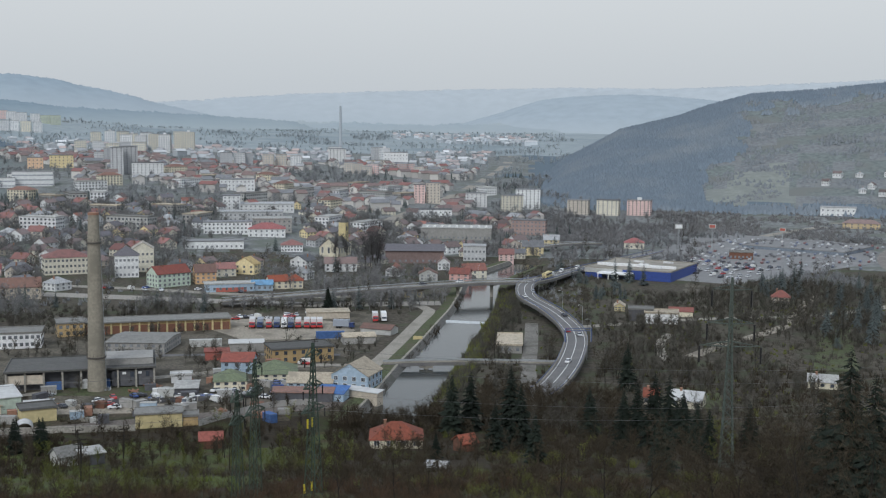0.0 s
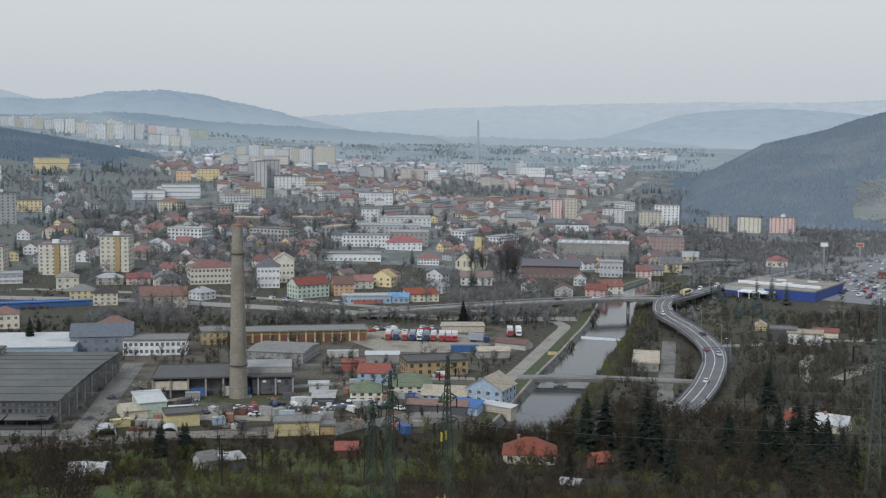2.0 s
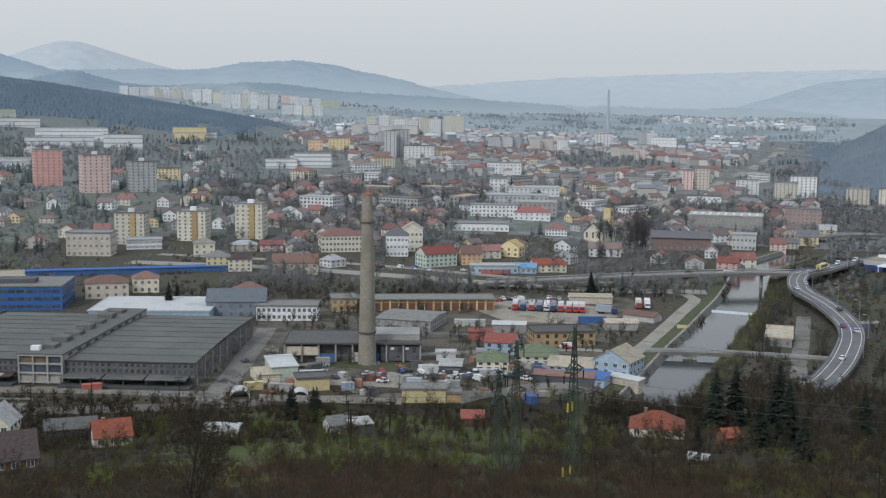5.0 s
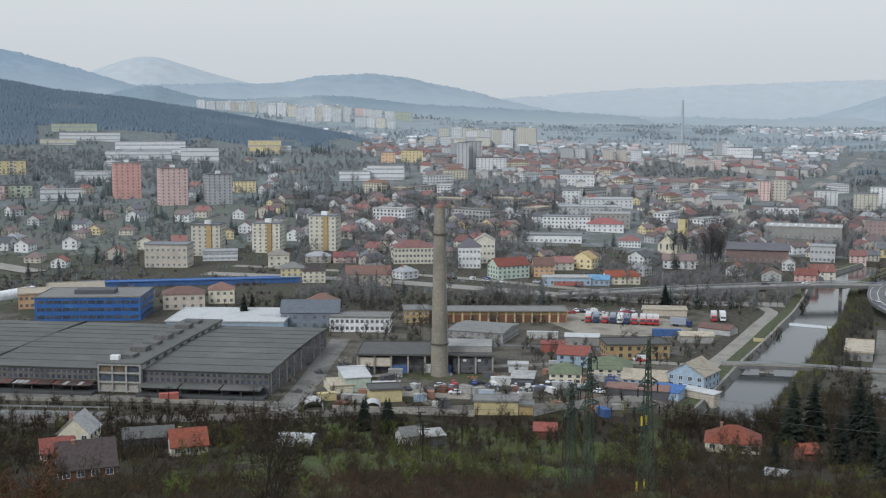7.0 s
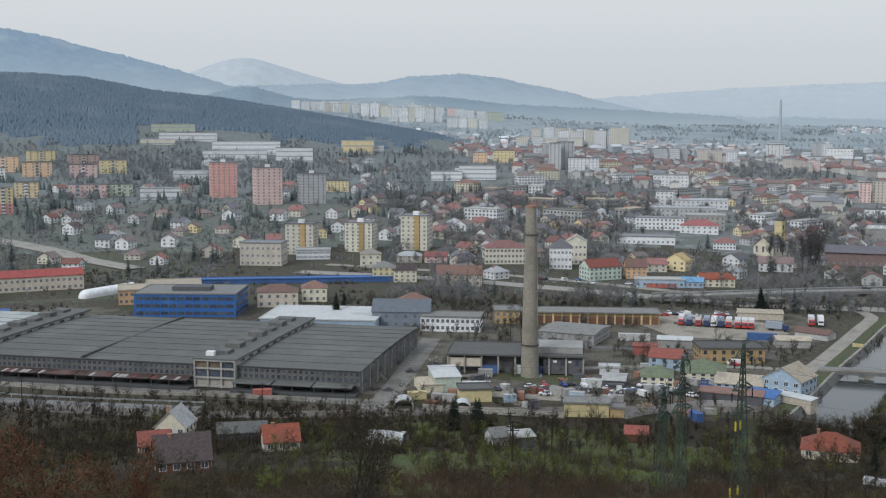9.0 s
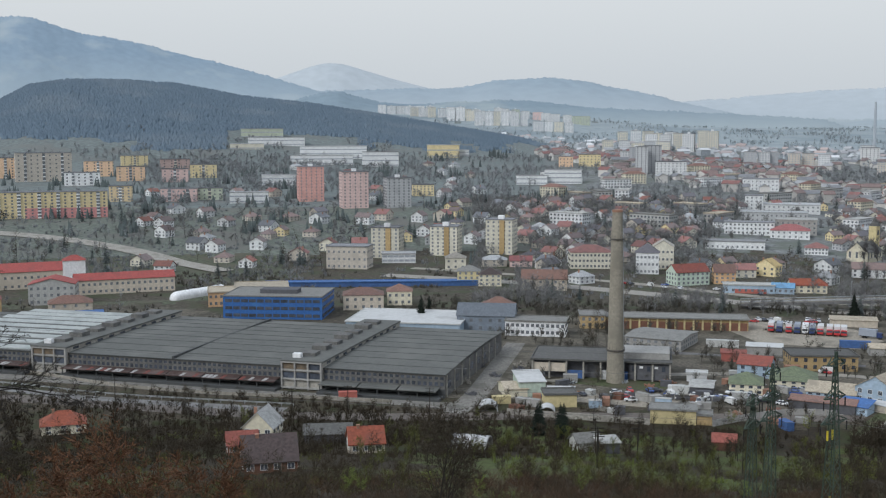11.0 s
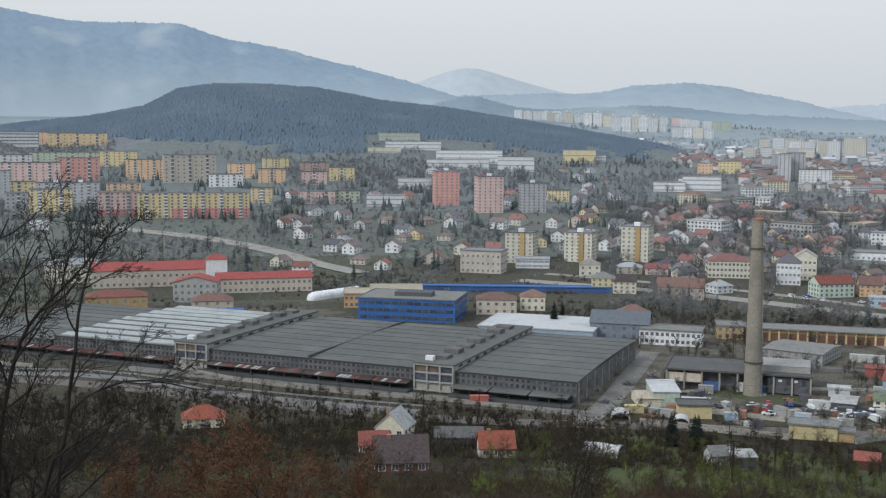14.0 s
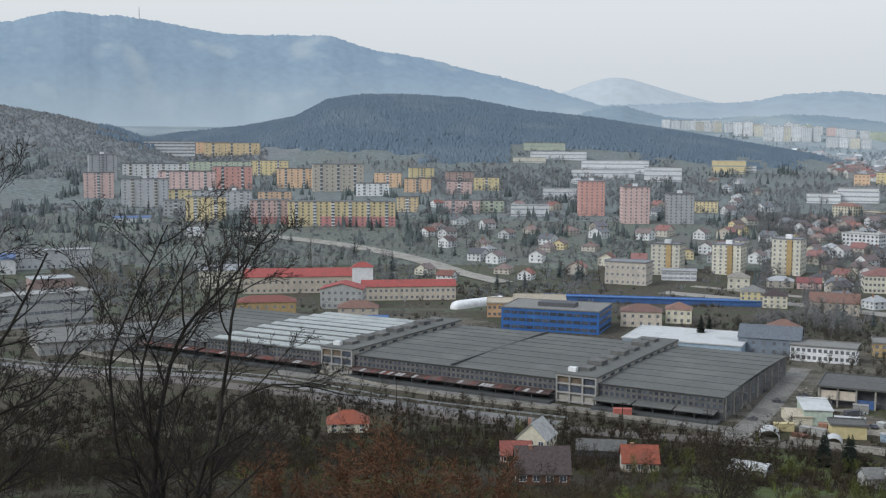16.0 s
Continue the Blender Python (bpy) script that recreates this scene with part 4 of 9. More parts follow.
flyover("curved_flyover", [(54, 650, 6.2), (45, 615, 6.2), (43.6, 578, 5.6), (51.4, 538, 5.2), (55.7, 497, 5), (54.8, 463, 5), (49, 428, 4.4), (43, 404, 3.6), (36, 386, 1.9), (27, 370, 0.5)], 9.6, "curved concrete flyover road with blue guard rails", [0.12, 0.24, 0.36, 0.48, 0.6, 0.72], BLUERAIL)
flyover("long_road_bridge", [(-110, 572, 3.0), (-64, 583, 5.5), (-24, 604, 6.2), (21, 626, 6.4), (47, 630, 6.4)], 9, "long thin road bridge over the river on slender piers", [0.25, 0.4, 0.52, 0.64, 0.76, 0.88], STEEL)
flyover("store_approach_road", [(47, 628, 6.4), (58, 646, 6.0), (70, 679, 4.5), (85, 722, 2.0), (104, 760, 0.6), (160, 850, 0.4)], 10, "rising approach road towards the store", [0.2, 0.4], BLUERAIL)
flyover("road_overpass", [(62, 838, 2.6), (78, 850, 4.2), (98, 864, 4.6), (120, 878, 3.4)], 8, "low concrete road overpass before the hill", [0.3, 0.7], STEEL)
flyover("foot_bridge", [(-22, 433, 0.6), (0, 436, 0.8), (24, 437, 0.6), (52, 436, 0.4)], 2.2, "narrow pale foot bridge across the river", [0.3, 0.5], STEEL)
ribbon("river_road", [(-42, 372), (-34, 398), (-25, 436), (-17, 486), (-11, 528), (-6, 566), (-14, 584)], 6, PAVING, "pale dusty road along the river bank")
ribbon("bank_lane", [(31, 395), (33, 430), (36.5, 465), (40, 505), (42, 530)], 6, LANE, "pale yard lane under the flyover")
ribbon("yard_lane", [(-146, 372), (-110, 402), (-78, 420), (-46, 432), (-28, 430)], 5, PAVING, "pale lane winding through the yards")
ribbon("siding_fence_lane", [(-120, 446), (-90, 450), (-40, 452)], 4, ASPHALT, "dark lane between the yards")
ribbon("factory_lane", [(-150, 322), (-153, 345), (-165, 395), (-176, 440)], 8, LANE, "pale concrete lane beside the factory")
ribbon("dock_road", [(-330, 300), (-290, 307), (-230, 319), (-150, 331)], 8, LANE, "pale concrete road along the loading docks")
ribbon("main_road", [(-470, 230), (-400, 247), (-330, 283), (-262, 290), (-200, 303)], 6, surface("worn_grey_asphalt", (0.2, 0.195, 0.19), 0.9, 0.2, 6, 0.8, (0.14, 0.135, 0.125), 0.4), "grey main road with a guard rail")
ribbon("railway_bed", [(-520, 200), (-410, 234), (-330, 270), (-200, 296), (-115, 334), (-30, 372), (10, 400)], 9, surface("railway_ballast", (0.15, 0.13, 0.115), 0.95, 0.25, 4, 0.5), "dark railway ballast at the foot of the hill", thick=0.3)
ribbon("town_railway", [(-330, 610), (-236, 612), (-142, 596), (-69, 582), (0, 590)], 14, surface("pale_ballast", (0.3, 0.28, 0.25), 0.95, 0.2, 5, 0.6), "wide pale railway bed through the town")
ribbon("town_street", [(-330, 648), (-200, 640), (-90, 610), (-40, 612)], 8, PAVING, "pale town street beside the railway")
ribbon("far_highway", [(-60, 1000), (-10, 1250), (40, 1500), (90, 1800), (130, 2150)], 16, PAVING, "pale road running into the valley")
ribbon("embankment_road", [(-426.1, 581.1), (-526.8, 623.4), (-622.1, 635.0), (-719.9, 617.5)], 15, surface("pale_road_bank", (0.32, 0.3, 0.265), 0.95, 0.25, 8, 1.0, (0.24, 0.22, 0.19), 0.4), "pale graded road bank across the fields", lift=0.7)
ribbon("right_street", [(60, 520), (120, 545), (180, 560), (240, 600), (300, 690)], 6, PAVING, "pale lane on the right bank")
ribbon("store_road", [(100, 740), (170, 850), (300, 1010), (420, 1120)], 9, PAVING, "grey main road past the store")
ribbon("rail_yard", [(300, 640), (310, 760), (360, 880), (460, 1000)], 34, surface("rail_yard_ballast", (0.2, 0.18, 0.165), 0.95, 0.3, 6, 0.8, (0.27, 0.25, 0.23), 0.4), "brown rail yard curving past the store")
patch("truck_yard", [(-84, 482), (-44, 486), (-38, 508), (-52, 532), (-100, 536), (-106, 512)], GRAVEL, "dusty gravel yard with parked lorries")
patch("scrap_yard", [(-148, 345), (-40, 375), (-30, 398), (-70, 420), (-100, 385), (-150, 375)], YARD, "cluttered trodden yard round the chimney")
patch("sand_yard", [(-124, 352), (-86, 356), (-82, 368), (-118, 366)], GRAVEL, "bare sandy ground in the yard", "yard", 0.14)
patch("chimney_lawn", [(-134, 378), (-100, 378), (-92, 386), (-100, 392), (-136, 391)], VERGE, "rough grass at the chimney foot", "lawn", 0.16)


def garage_row(x, y, turn, w):
    """A long row of lorry garages: yellow piers and brown doors under one flat roof."""
    ob = thing("garage_row", "long yellow garage row with brown folding doors", "garage", spot(x, y, turn))
    s = Shape()
    s.box(-w / 2, w / 2, 0.5, 14, -1, 4.9)
    part("wall", s, PLASTER["ochre"], ob)
    part("roof", roof_shape("flat", w, 14, 4.9, 0.3, 0.5), ROOF["grey"], ob)
    n = 16
    for i in range(n):
        a = -w / 2 + i * w / n
        s = Shape()
        s.box(a + 0.5, a + w / n - 0.5, 0.35, 0.52, 0, 3.5)
        part("garage_door", s, PLASTER["brown"], ob, "brown folding garage door")
        s = Shape()
        s.box(a - 0.35, a + 0.35, 0.1, 0.5, -0.5, 4.9)
        part("pier", s, PLASTER["yellow"], ob)


def boiler_hall(x, y, turn):
    """A derelict boiler hall: flat roof on dark panel walls, with cabins and containers in its bays."""
    ob = thing("boiler_hall", "derelict dark boiler hall with flat grey roof", "industrial hall", spot(x, y, turn))
    w, d, h = 49, 24, 6.6
    s = Shape()
    s.box(-w / 2, w / 2, 3, d, -1, h)
    part("wall", s, PLASTER["dark"], ob)
    part("roof", roof_shape("flat", w, d, h, 0.35, 0.4), ROOF["dark"], ob)
    for i in range(9):
        s = Shape()
        a = -w / 2 + i * (w - 0.6) / 8
        s.box(a, a + 0.6, 0, 0.6, -1, h)
        part("column", s, CONCRETE, ob)
    for a, c, z0, z1, m, nm in ((-24, -12, 2.5, 5.6, PLASTER["beige"], "wall_panel"), (-12, -6, 0, 3, PLASTER["blue"], "blue_gate"), (10, 24, 0.5, 6.0, PLASTER["dark"], "wall_panel"), (0, 5, 0, 3.4, PLASTER["white"], "cabin_front"), (5, 9.5, 0, 3.2, PLASTER["blue"], "blue_gate")):
        s = Shape()
        s.box(a, c, 0.7, 1.2, z0, z1)
        part(nm, s, m, ob)
    for i in range(5):
        s = Shape()
        s.box(11 + i * 2.6, 12.2 + i * 2.6, 0.55, 0.72, 3.6 + (i % 2), 5.4)
        part("broken_pane", s, PLASTER["white"] if i % 2 else GLASS, ob)
    s = Shape()
    s.box(2, 24, 6, 20, h + 0.3, h + 2.6)
    part("roof_lantern", s, PLASTER["concrete"], ob)


def fabric_hangar(x, y, turn, length, r):
    """A long white air hall with a rounded end."""
    ob = thing("white_air_hall", "long white rounded fabric hall", "air hall", spot(x, y, turn))
    s = Shape()
    rows = [(0.0, 0.25), (0.6, 0.62), (1.6, 0.85), (3.2, 0.97), (5.0, 1.0), (length, 1.0)]
    n = 14
    rings = [[(r * k * math.cos(math.pi * i / n), yy, r * k * math.sin(math.pi * i / n) + r * 0.35 * k) for i in range(n + 1)] + [(-r * k, yy, -0.5), (r * k, yy, -0.5)] for yy, k in rows]
    for a, b in zip(rings, rings[1:]):
        c = len(a)
        for j in range(c):
            s.face([a[j], a[(j + 1) % c], b[(j + 1) % c], b[j]])
    s.face(rings[0])
    s.face(rings[-1][::-1])
    part("membrane", s, PLASTER["white"], ob)


def sign_mast(x, y, height, color, turn, label):
    ob = thing("sign_mast", label, "sign", spot(x, y, turn), "tall shop signs")
    s = Shape()
    s.box(-0.5, -0.15, -0.2, 0.2, -0.5, height - 3)
    s.box(0.15, 0.5, -0.2, 0.2, -0.5, height - 3)
    part("mast", s, STEEL, ob)
    s = Shape()
    s.box(-2.6, 2.6, -0.3, 0.3, height - 3, height)
    board = part("board", s, PLASTER["grey"], ob)
    s = Shape()
    s.box(-2.0, 2.0, -0.36, -0.28, height - 2.5, height - 0.5)
    part("emblem", s, PLASTER[color], board)


def far_stack(x, y, height):
    ob = thing("far_chimney", "very tall slim heating plant chimney far off", "chimney", spot(x, y))
    s = Shape()
    s.tube((0, 0, -2), (0, 0, height), 3.4, 2.0, 16)
    # concrete made faint and bluish, distance haze painted on
    part("shaft", s, surface("hazed_chimney_concrete", (0.4, 0.43, 0.46), 0.9, 0.1), ob)


def summit_mast(bearing, dist, rise, height):
    """A slim lattice mast on the mountain top."""
    ob = thing("summit_mast", "slim grey steel mast on a mountain summit", "mast", pose(*polar(bearing, dist), EYE + rise))
    s = Shape()
    for i in range(3):
        a = math.tau * i / 3
        s.tube((2.2 * math.cos(a), 2.2 * math.sin(a), -30), (0.5 * math.cos(a), 0.5 * math.sin(a), height), 0.6, 0.35, 4)
    part("shaft", s, STEEL, ob)
    s = Shape()
    for z in (0.5, 0.75):
        s.tube((0, 0, z * height), (0, 0, z * height + 2.5), 2.2, 2.2, 8)
    part("antenna_ring", s, STEEL, ob)


def gantry(x, y, z, turn, w):
    ob = thing("sign_gantry", "blue road gantry spanning the flyover", "gantry", pose(x, y, z, 0, 0, turn))
    for sx in (-w / 2, w / 2):
        s = Shape()
        s.box(sx - 0.2, sx + 0.2, -0.2, 0.2, 0, 5.5)
        part("post", s, BLUERAIL, ob)
    for zz in (4.6, 5.5):
        s = Shape()
        s.box(-w / 2, w / 2, -0.15, 0.15, zz, zz + 0.2)
        part("beam", s, BLUERAIL, ob)


def crate(x, y, w, d, h, turn, color, label, name="container"):
    """A steel container with ribbed sides, doors and corner posts."""
    ob = thing(name, label, "container", spot(x, y, turn, 0.1), "yard containers")
    m = PLASTER[color]
    s = Shape()
    n = max(4, int(w / 0.6))
    ring = []
    for i in range(n):
        ring += [(-w / 2 + i * w / n, 0.0 if i % 2 else 0.06), (-w / 2 + (i + 1) * w / n, 0.0 if i % 2 else 0.06)]
    ring += [(w / 2, d), (-w / 2, d)]
    s.solid([(a, c, 0) for a, c in ring], [(a, c, h) for a, c in ring])
    part("body", s, m, ob)
    s = Shape()
    s.box(-w / 2 - 0.05, w / 2 + 0.05, -0.05, d + 0.05, h, h + 0.08)
    part("lid", s, ROOF["pale"] if color in ("white", "sky") else m, ob)


def arch_tent(x, y, w, d, turn, label):
    """A white arched sheet tunnel."""
    ob = thing("arched_shelter", label, "shelter", spot(x, y, turn))
    s = Shape()
    n = 10
    arc = [(math.cos(math.pi * i / n), math.sin(math.pi * i / n)) for i in range(n + 1)]
    ring = [(w / 2 * c, w * 0.42 * q) for c, q in arc] + [(w * 0.47 * c, w * 0.395 * q) for c, q in arc[::-1]]
    s.solid([(c, 0, q) for c, q in ring], [(c, d, q) for c, q in ring])
    part("sheet", s, ROOF["white"], ob)
    for yy in (0.05, d - 0.05):
        s = Shape()
        s.pipe([(w / 2 * math.cos(math.pi * i / n), yy, w * 0.42 * math.sin(math.pi * i / n)) for i in range(n + 1)], [0.08] * (n + 1), 5)
        part("hoop", s, STEEL, ob)


def pole(x, y, h, label, arms=1):
    ob = thing("power_pole", label, "pole", spot(x, y, 20), "wooden poles")
    s = Shape()
    s.tube((0, 0, -0.6), (0, 0, h), 0.16, 0.1, 8)
    part("post", s, BARK, ob)
    for i in range(arms):
        s = Shape()
        s.box(-1.3, 1.3, -0.07, 0.07, h - 0.5 - 0.9 * i, h - 0.36 - 0.9 * i)
        arm = part("crossarm", s, BARK, ob)
        for q in (-1.2, -0.4, 0.4, 1.2):
            s = Shape()
            s.tube((q, 0, h - 0.36 - 0.9 * i), (q, 0, h - 0.1 - 0.9 * i), 0.06, 0.04, 6)
            part("insulator", s, BLACK, arm)


def rail_fence(line, label):
    """A steel guard rail on posts beside a road."""
    ob = thing("guard_rail", label, "guard rail", pose(0, 0, 0))
    pts = spline(line, 4)
    high = [Vector((p[0], p[1], land(p[0], p[1]) + 0.75)) for p in pts]
    for dz in (0.0, 0.3):
        s = Shape()
        s.pipe([p + Vector((0, 0, dz)) for p in high], [0.09] * len(high), 4)
        part("rail", s, STEEL, ob)
    for p in high:
        s = Shape()
        s.box(p.x - 0.07, p.x + 0.07, p.y - 0.07, p.y + 0.07, p.z - 1.3, p.z + 0.35)
        part("post", s, STEEL, ob)


rail_fence([(-470, 235), (-400, 252), (-330, 288), (-262, 295), (-200, 308)], "long grey guard rail beside the main road")


def street_lamp(x, y, z, turn):
    ob = thing("street_lamp", "slim grey street lamp beside the road", "street lamp", pose(x, y, z, 0, 0, turn), "street lamps")
    s = Shape()
    s.tube((0, 0, -0.4), (0, 0, 8.5), 0.1, 0.06, 8)
    part("pole", s, STEEL, ob)
    s = Shape()
    s.pipe([(0, 0, 8.4), (0.6, 0, 8.8), (1.6, 0, 8.9)], [0.05, 0.045, 0.04], 6)
    arm = part("arm", s, STEEL, ob)
    s = Shape()
    s.solid([(1.4, -0.15, 8.8), (2.2, -0.12, 8.82), (2.2, 0.12, 8.82), (1.4, 0.15, 8.8)], [(1.45, -0.1, 8.95), (2.1, -0.08, 8.93), (2.1, 0.08, 8.93), (1.45, 0.1, 8.95)])
    part("lamp_head", s, PLASTER["white"], arm)


for lx, ly, lz, lt in ((49.5, 582, 5.6, 180), (57.2, 540, 5.2, 180), (61.4, 497, 5.0, 180), (60.3, 460, 5.0, 180), (54.5, 425, 4.4, 170), (-60, 588, 5.6, -70), (-20, 609, 6.2, -65), (20, 630, 6.4, -65),
                       (76, 679, 4.4, 160), (92, 722, 2.0, 160), (-33, 690, 0.0, 0)):
    street_lamp(lx, ly, lz, lt)


def scrap_heap(x, y, r, h, seed, material, label):
    """A heap of broken pieces."""
    rng = random.Random(seed)
    s = Shape()
    for _ in range(60):
        a, q = rng.uniform(0, 6.28), r * math.sqrt(rng.random())
        p = Vector((q * math.cos(a), q * math.sin(a), h * (1 - q / r) * rng.random()))
        d = Vector((rng.uniform(-1, 1), rng.uniform(-1, 1), rng.uniform(-0.3, 0.6))).normalized() * rng.uniform(0.4, 1.3)
        s.tube(p, p + d, rng.uniform(0.08, 0.35), rng.uniform(0.08, 0.3), 4)
    return single("scrap_heap", s, material, label, "scrap heap", spot(x, y), "yard scrap heaps", "stuff")


rng = random.Random(91)
for i in range(46):
    hx, hy = polar(rng.uniform(6, 25), rng.uniform(362, 432))
    scrap_heap(hx, hy, rng.uniform(1.2, 3.0), rng.uniform(0.6, 1.6), i, (STONE, PLASTER["brick"], STEEL, PLASTER["dark"], PAVING)[i % 5], "low heap of scrap and timber in the yard")


def panel_fence(line, h, material, label, step=3.0):
    """A concrete fence: slabs between posts, following the ground."""
    ob = thing("panel_fence", label, "fence", pose(0, 0, 0), "concrete fences")
    pts = spline(line, step)
    for a, c in zip(pts, pts[1:]):
        za, zc = land(a[0], a[1]), land(c[0], c[1])
        d = Vector((c[0] - a[0], c[1] - a[1], 0))
        n = Vector((-d.y, d.x, 0)).normalized() * 0.06
        s = Shape()
        s.solid([(a[0] - n.x, a[1] - n.y, za - 0.5), (c[0] - n.x, c[1] - n.y, zc - 0.5), (c[0] + n.x, c[1] + n.y, zc - 0.5), (a[0] + n.x, a[1] + n.y, za - 0.5)],
                [(a[0] - n.x, a[1] - n.y, za + h), (c[0] - n.x, c[1] - n.y, zc + h), (c[0] + n.x, c[1] + n.y, zc + h), (a[0] + n.x, a[1] + n.y, za + h)])
        part("panel", s, material, ob)
        s = Shape()
        s.box(a[0] - 0.12, a[0] + 0.12, a[1] - 0.12, a[1] + 0.12, za - 0.6, za + h + 0.12)
        part("post", s, CONCRETE, ob)


panel_fence([(-133.6, 327.2), (-114.2, 330.3), (-90.0, 333.4)], 2.0, CONCRETE, "grey concrete panel fence along the railway")
panel_fence([(-72.5, 339.6), (-63.7, 353.6), (-52.9, 364.9), (-40.7, 368.7)], 2.0, PLASTER["concrete"], "weathered concrete panel fence round the yard")
panel_fence([(-323.6, 311.0), (-272.6, 306.8), (-237.1, 310.7), (-207.2, 318.1), (-173.6, 325.8)], 1.1, PAVING, "low pale concrete wall along the dock road")
panel_fence([(-106.5, 366.5), (-91.6, 369.5), (-76.8, 372.4)], 1.6, PLASTER["dark"], "dark sheet fence in the yard")
panel_fence([(-455.3, 273.9), (-395.8, 273.1), (-359.1, 281.3)], 1.5, CONCRETE, "grey concrete fence before the warehouse")


ribbon("bank_track", [(88.9, 441.9), (89.7, 467.2), (95.0, 490.3), (101.6, 504.3)], 4, PAVING, "pale winding track on the right bank", lift=0.3)
ribbon("gravel_track", [(100.0, 453.5), (122.3, 484.8), (142.6, 505.9), (164.3, 536.7), (187.6, 589.8), (206.8, 631.3)], 6, GRAVEL, "pale gravel lane past the sheds", lift=0.3)
patch("bank_meadow", [(140.2, 427.8), (157.5, 428.4), (187.2, 522.2), (177.8, 537.2)], VERGE, "green meadow among the trees", "meadow", 0.3)
patch("garden_lawn", [(74.9, 376.2), (91.9, 361.2), (95.9, 393.6), (83.0, 397.6)], VERGE, "green garden lawn behind a house", "meadow", 0.3)
patch("dirt_field", [(123.3, 596.5), (140.9, 565.7), (163.8, 640.3), (144.1, 674.7)], YARD, "dark trodden field beside the sheds", "yard", 0.3)



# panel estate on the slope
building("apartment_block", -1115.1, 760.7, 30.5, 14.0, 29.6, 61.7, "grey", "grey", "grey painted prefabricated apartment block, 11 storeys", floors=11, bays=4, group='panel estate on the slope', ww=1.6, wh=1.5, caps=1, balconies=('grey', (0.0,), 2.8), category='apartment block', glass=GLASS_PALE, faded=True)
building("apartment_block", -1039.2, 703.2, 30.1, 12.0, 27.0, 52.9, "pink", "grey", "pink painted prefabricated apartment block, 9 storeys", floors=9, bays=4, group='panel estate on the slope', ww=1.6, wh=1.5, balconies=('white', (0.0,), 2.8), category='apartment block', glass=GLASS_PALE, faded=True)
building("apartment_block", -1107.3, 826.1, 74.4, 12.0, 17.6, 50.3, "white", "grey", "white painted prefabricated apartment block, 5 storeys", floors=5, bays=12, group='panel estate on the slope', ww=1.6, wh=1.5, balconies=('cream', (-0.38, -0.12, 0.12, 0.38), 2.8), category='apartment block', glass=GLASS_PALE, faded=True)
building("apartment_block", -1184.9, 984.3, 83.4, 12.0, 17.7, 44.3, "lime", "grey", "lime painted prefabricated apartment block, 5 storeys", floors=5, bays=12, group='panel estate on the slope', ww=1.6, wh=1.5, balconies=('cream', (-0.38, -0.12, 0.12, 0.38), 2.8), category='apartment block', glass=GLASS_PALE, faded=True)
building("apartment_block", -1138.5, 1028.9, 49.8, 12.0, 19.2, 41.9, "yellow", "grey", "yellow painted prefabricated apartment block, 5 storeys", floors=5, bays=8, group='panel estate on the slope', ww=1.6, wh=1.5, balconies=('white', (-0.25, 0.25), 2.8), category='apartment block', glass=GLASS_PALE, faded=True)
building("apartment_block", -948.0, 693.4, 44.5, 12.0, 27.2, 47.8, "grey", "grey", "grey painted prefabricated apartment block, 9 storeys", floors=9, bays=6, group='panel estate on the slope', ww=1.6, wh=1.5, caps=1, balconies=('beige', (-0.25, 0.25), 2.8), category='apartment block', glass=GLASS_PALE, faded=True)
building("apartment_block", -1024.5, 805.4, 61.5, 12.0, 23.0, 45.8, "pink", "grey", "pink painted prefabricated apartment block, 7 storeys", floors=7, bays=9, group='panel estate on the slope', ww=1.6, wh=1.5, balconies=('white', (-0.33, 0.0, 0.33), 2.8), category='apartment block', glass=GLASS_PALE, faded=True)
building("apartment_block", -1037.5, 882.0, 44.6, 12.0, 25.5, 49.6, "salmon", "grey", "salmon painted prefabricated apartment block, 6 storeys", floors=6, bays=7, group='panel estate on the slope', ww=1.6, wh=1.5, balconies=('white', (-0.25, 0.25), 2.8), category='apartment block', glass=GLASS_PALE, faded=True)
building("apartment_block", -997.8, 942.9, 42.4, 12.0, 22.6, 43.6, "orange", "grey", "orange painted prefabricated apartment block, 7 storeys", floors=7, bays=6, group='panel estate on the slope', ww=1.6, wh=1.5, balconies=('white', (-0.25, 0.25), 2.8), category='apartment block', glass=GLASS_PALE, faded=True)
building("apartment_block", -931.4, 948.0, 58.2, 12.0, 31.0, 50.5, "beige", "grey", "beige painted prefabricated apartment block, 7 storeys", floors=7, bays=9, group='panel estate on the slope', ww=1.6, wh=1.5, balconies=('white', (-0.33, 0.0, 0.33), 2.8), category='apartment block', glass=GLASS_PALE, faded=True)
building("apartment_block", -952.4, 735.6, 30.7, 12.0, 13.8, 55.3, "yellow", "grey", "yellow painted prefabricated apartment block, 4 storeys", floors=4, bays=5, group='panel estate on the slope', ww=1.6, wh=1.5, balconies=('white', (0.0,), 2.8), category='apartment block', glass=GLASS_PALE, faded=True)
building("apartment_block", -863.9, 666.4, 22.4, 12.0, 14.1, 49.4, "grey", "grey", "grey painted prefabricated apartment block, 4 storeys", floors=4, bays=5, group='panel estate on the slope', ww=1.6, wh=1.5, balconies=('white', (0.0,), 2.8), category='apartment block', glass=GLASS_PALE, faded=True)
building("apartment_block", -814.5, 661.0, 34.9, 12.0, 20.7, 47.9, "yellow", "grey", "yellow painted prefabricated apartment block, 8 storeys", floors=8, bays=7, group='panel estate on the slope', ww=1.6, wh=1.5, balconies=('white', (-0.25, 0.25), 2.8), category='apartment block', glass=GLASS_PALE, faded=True)
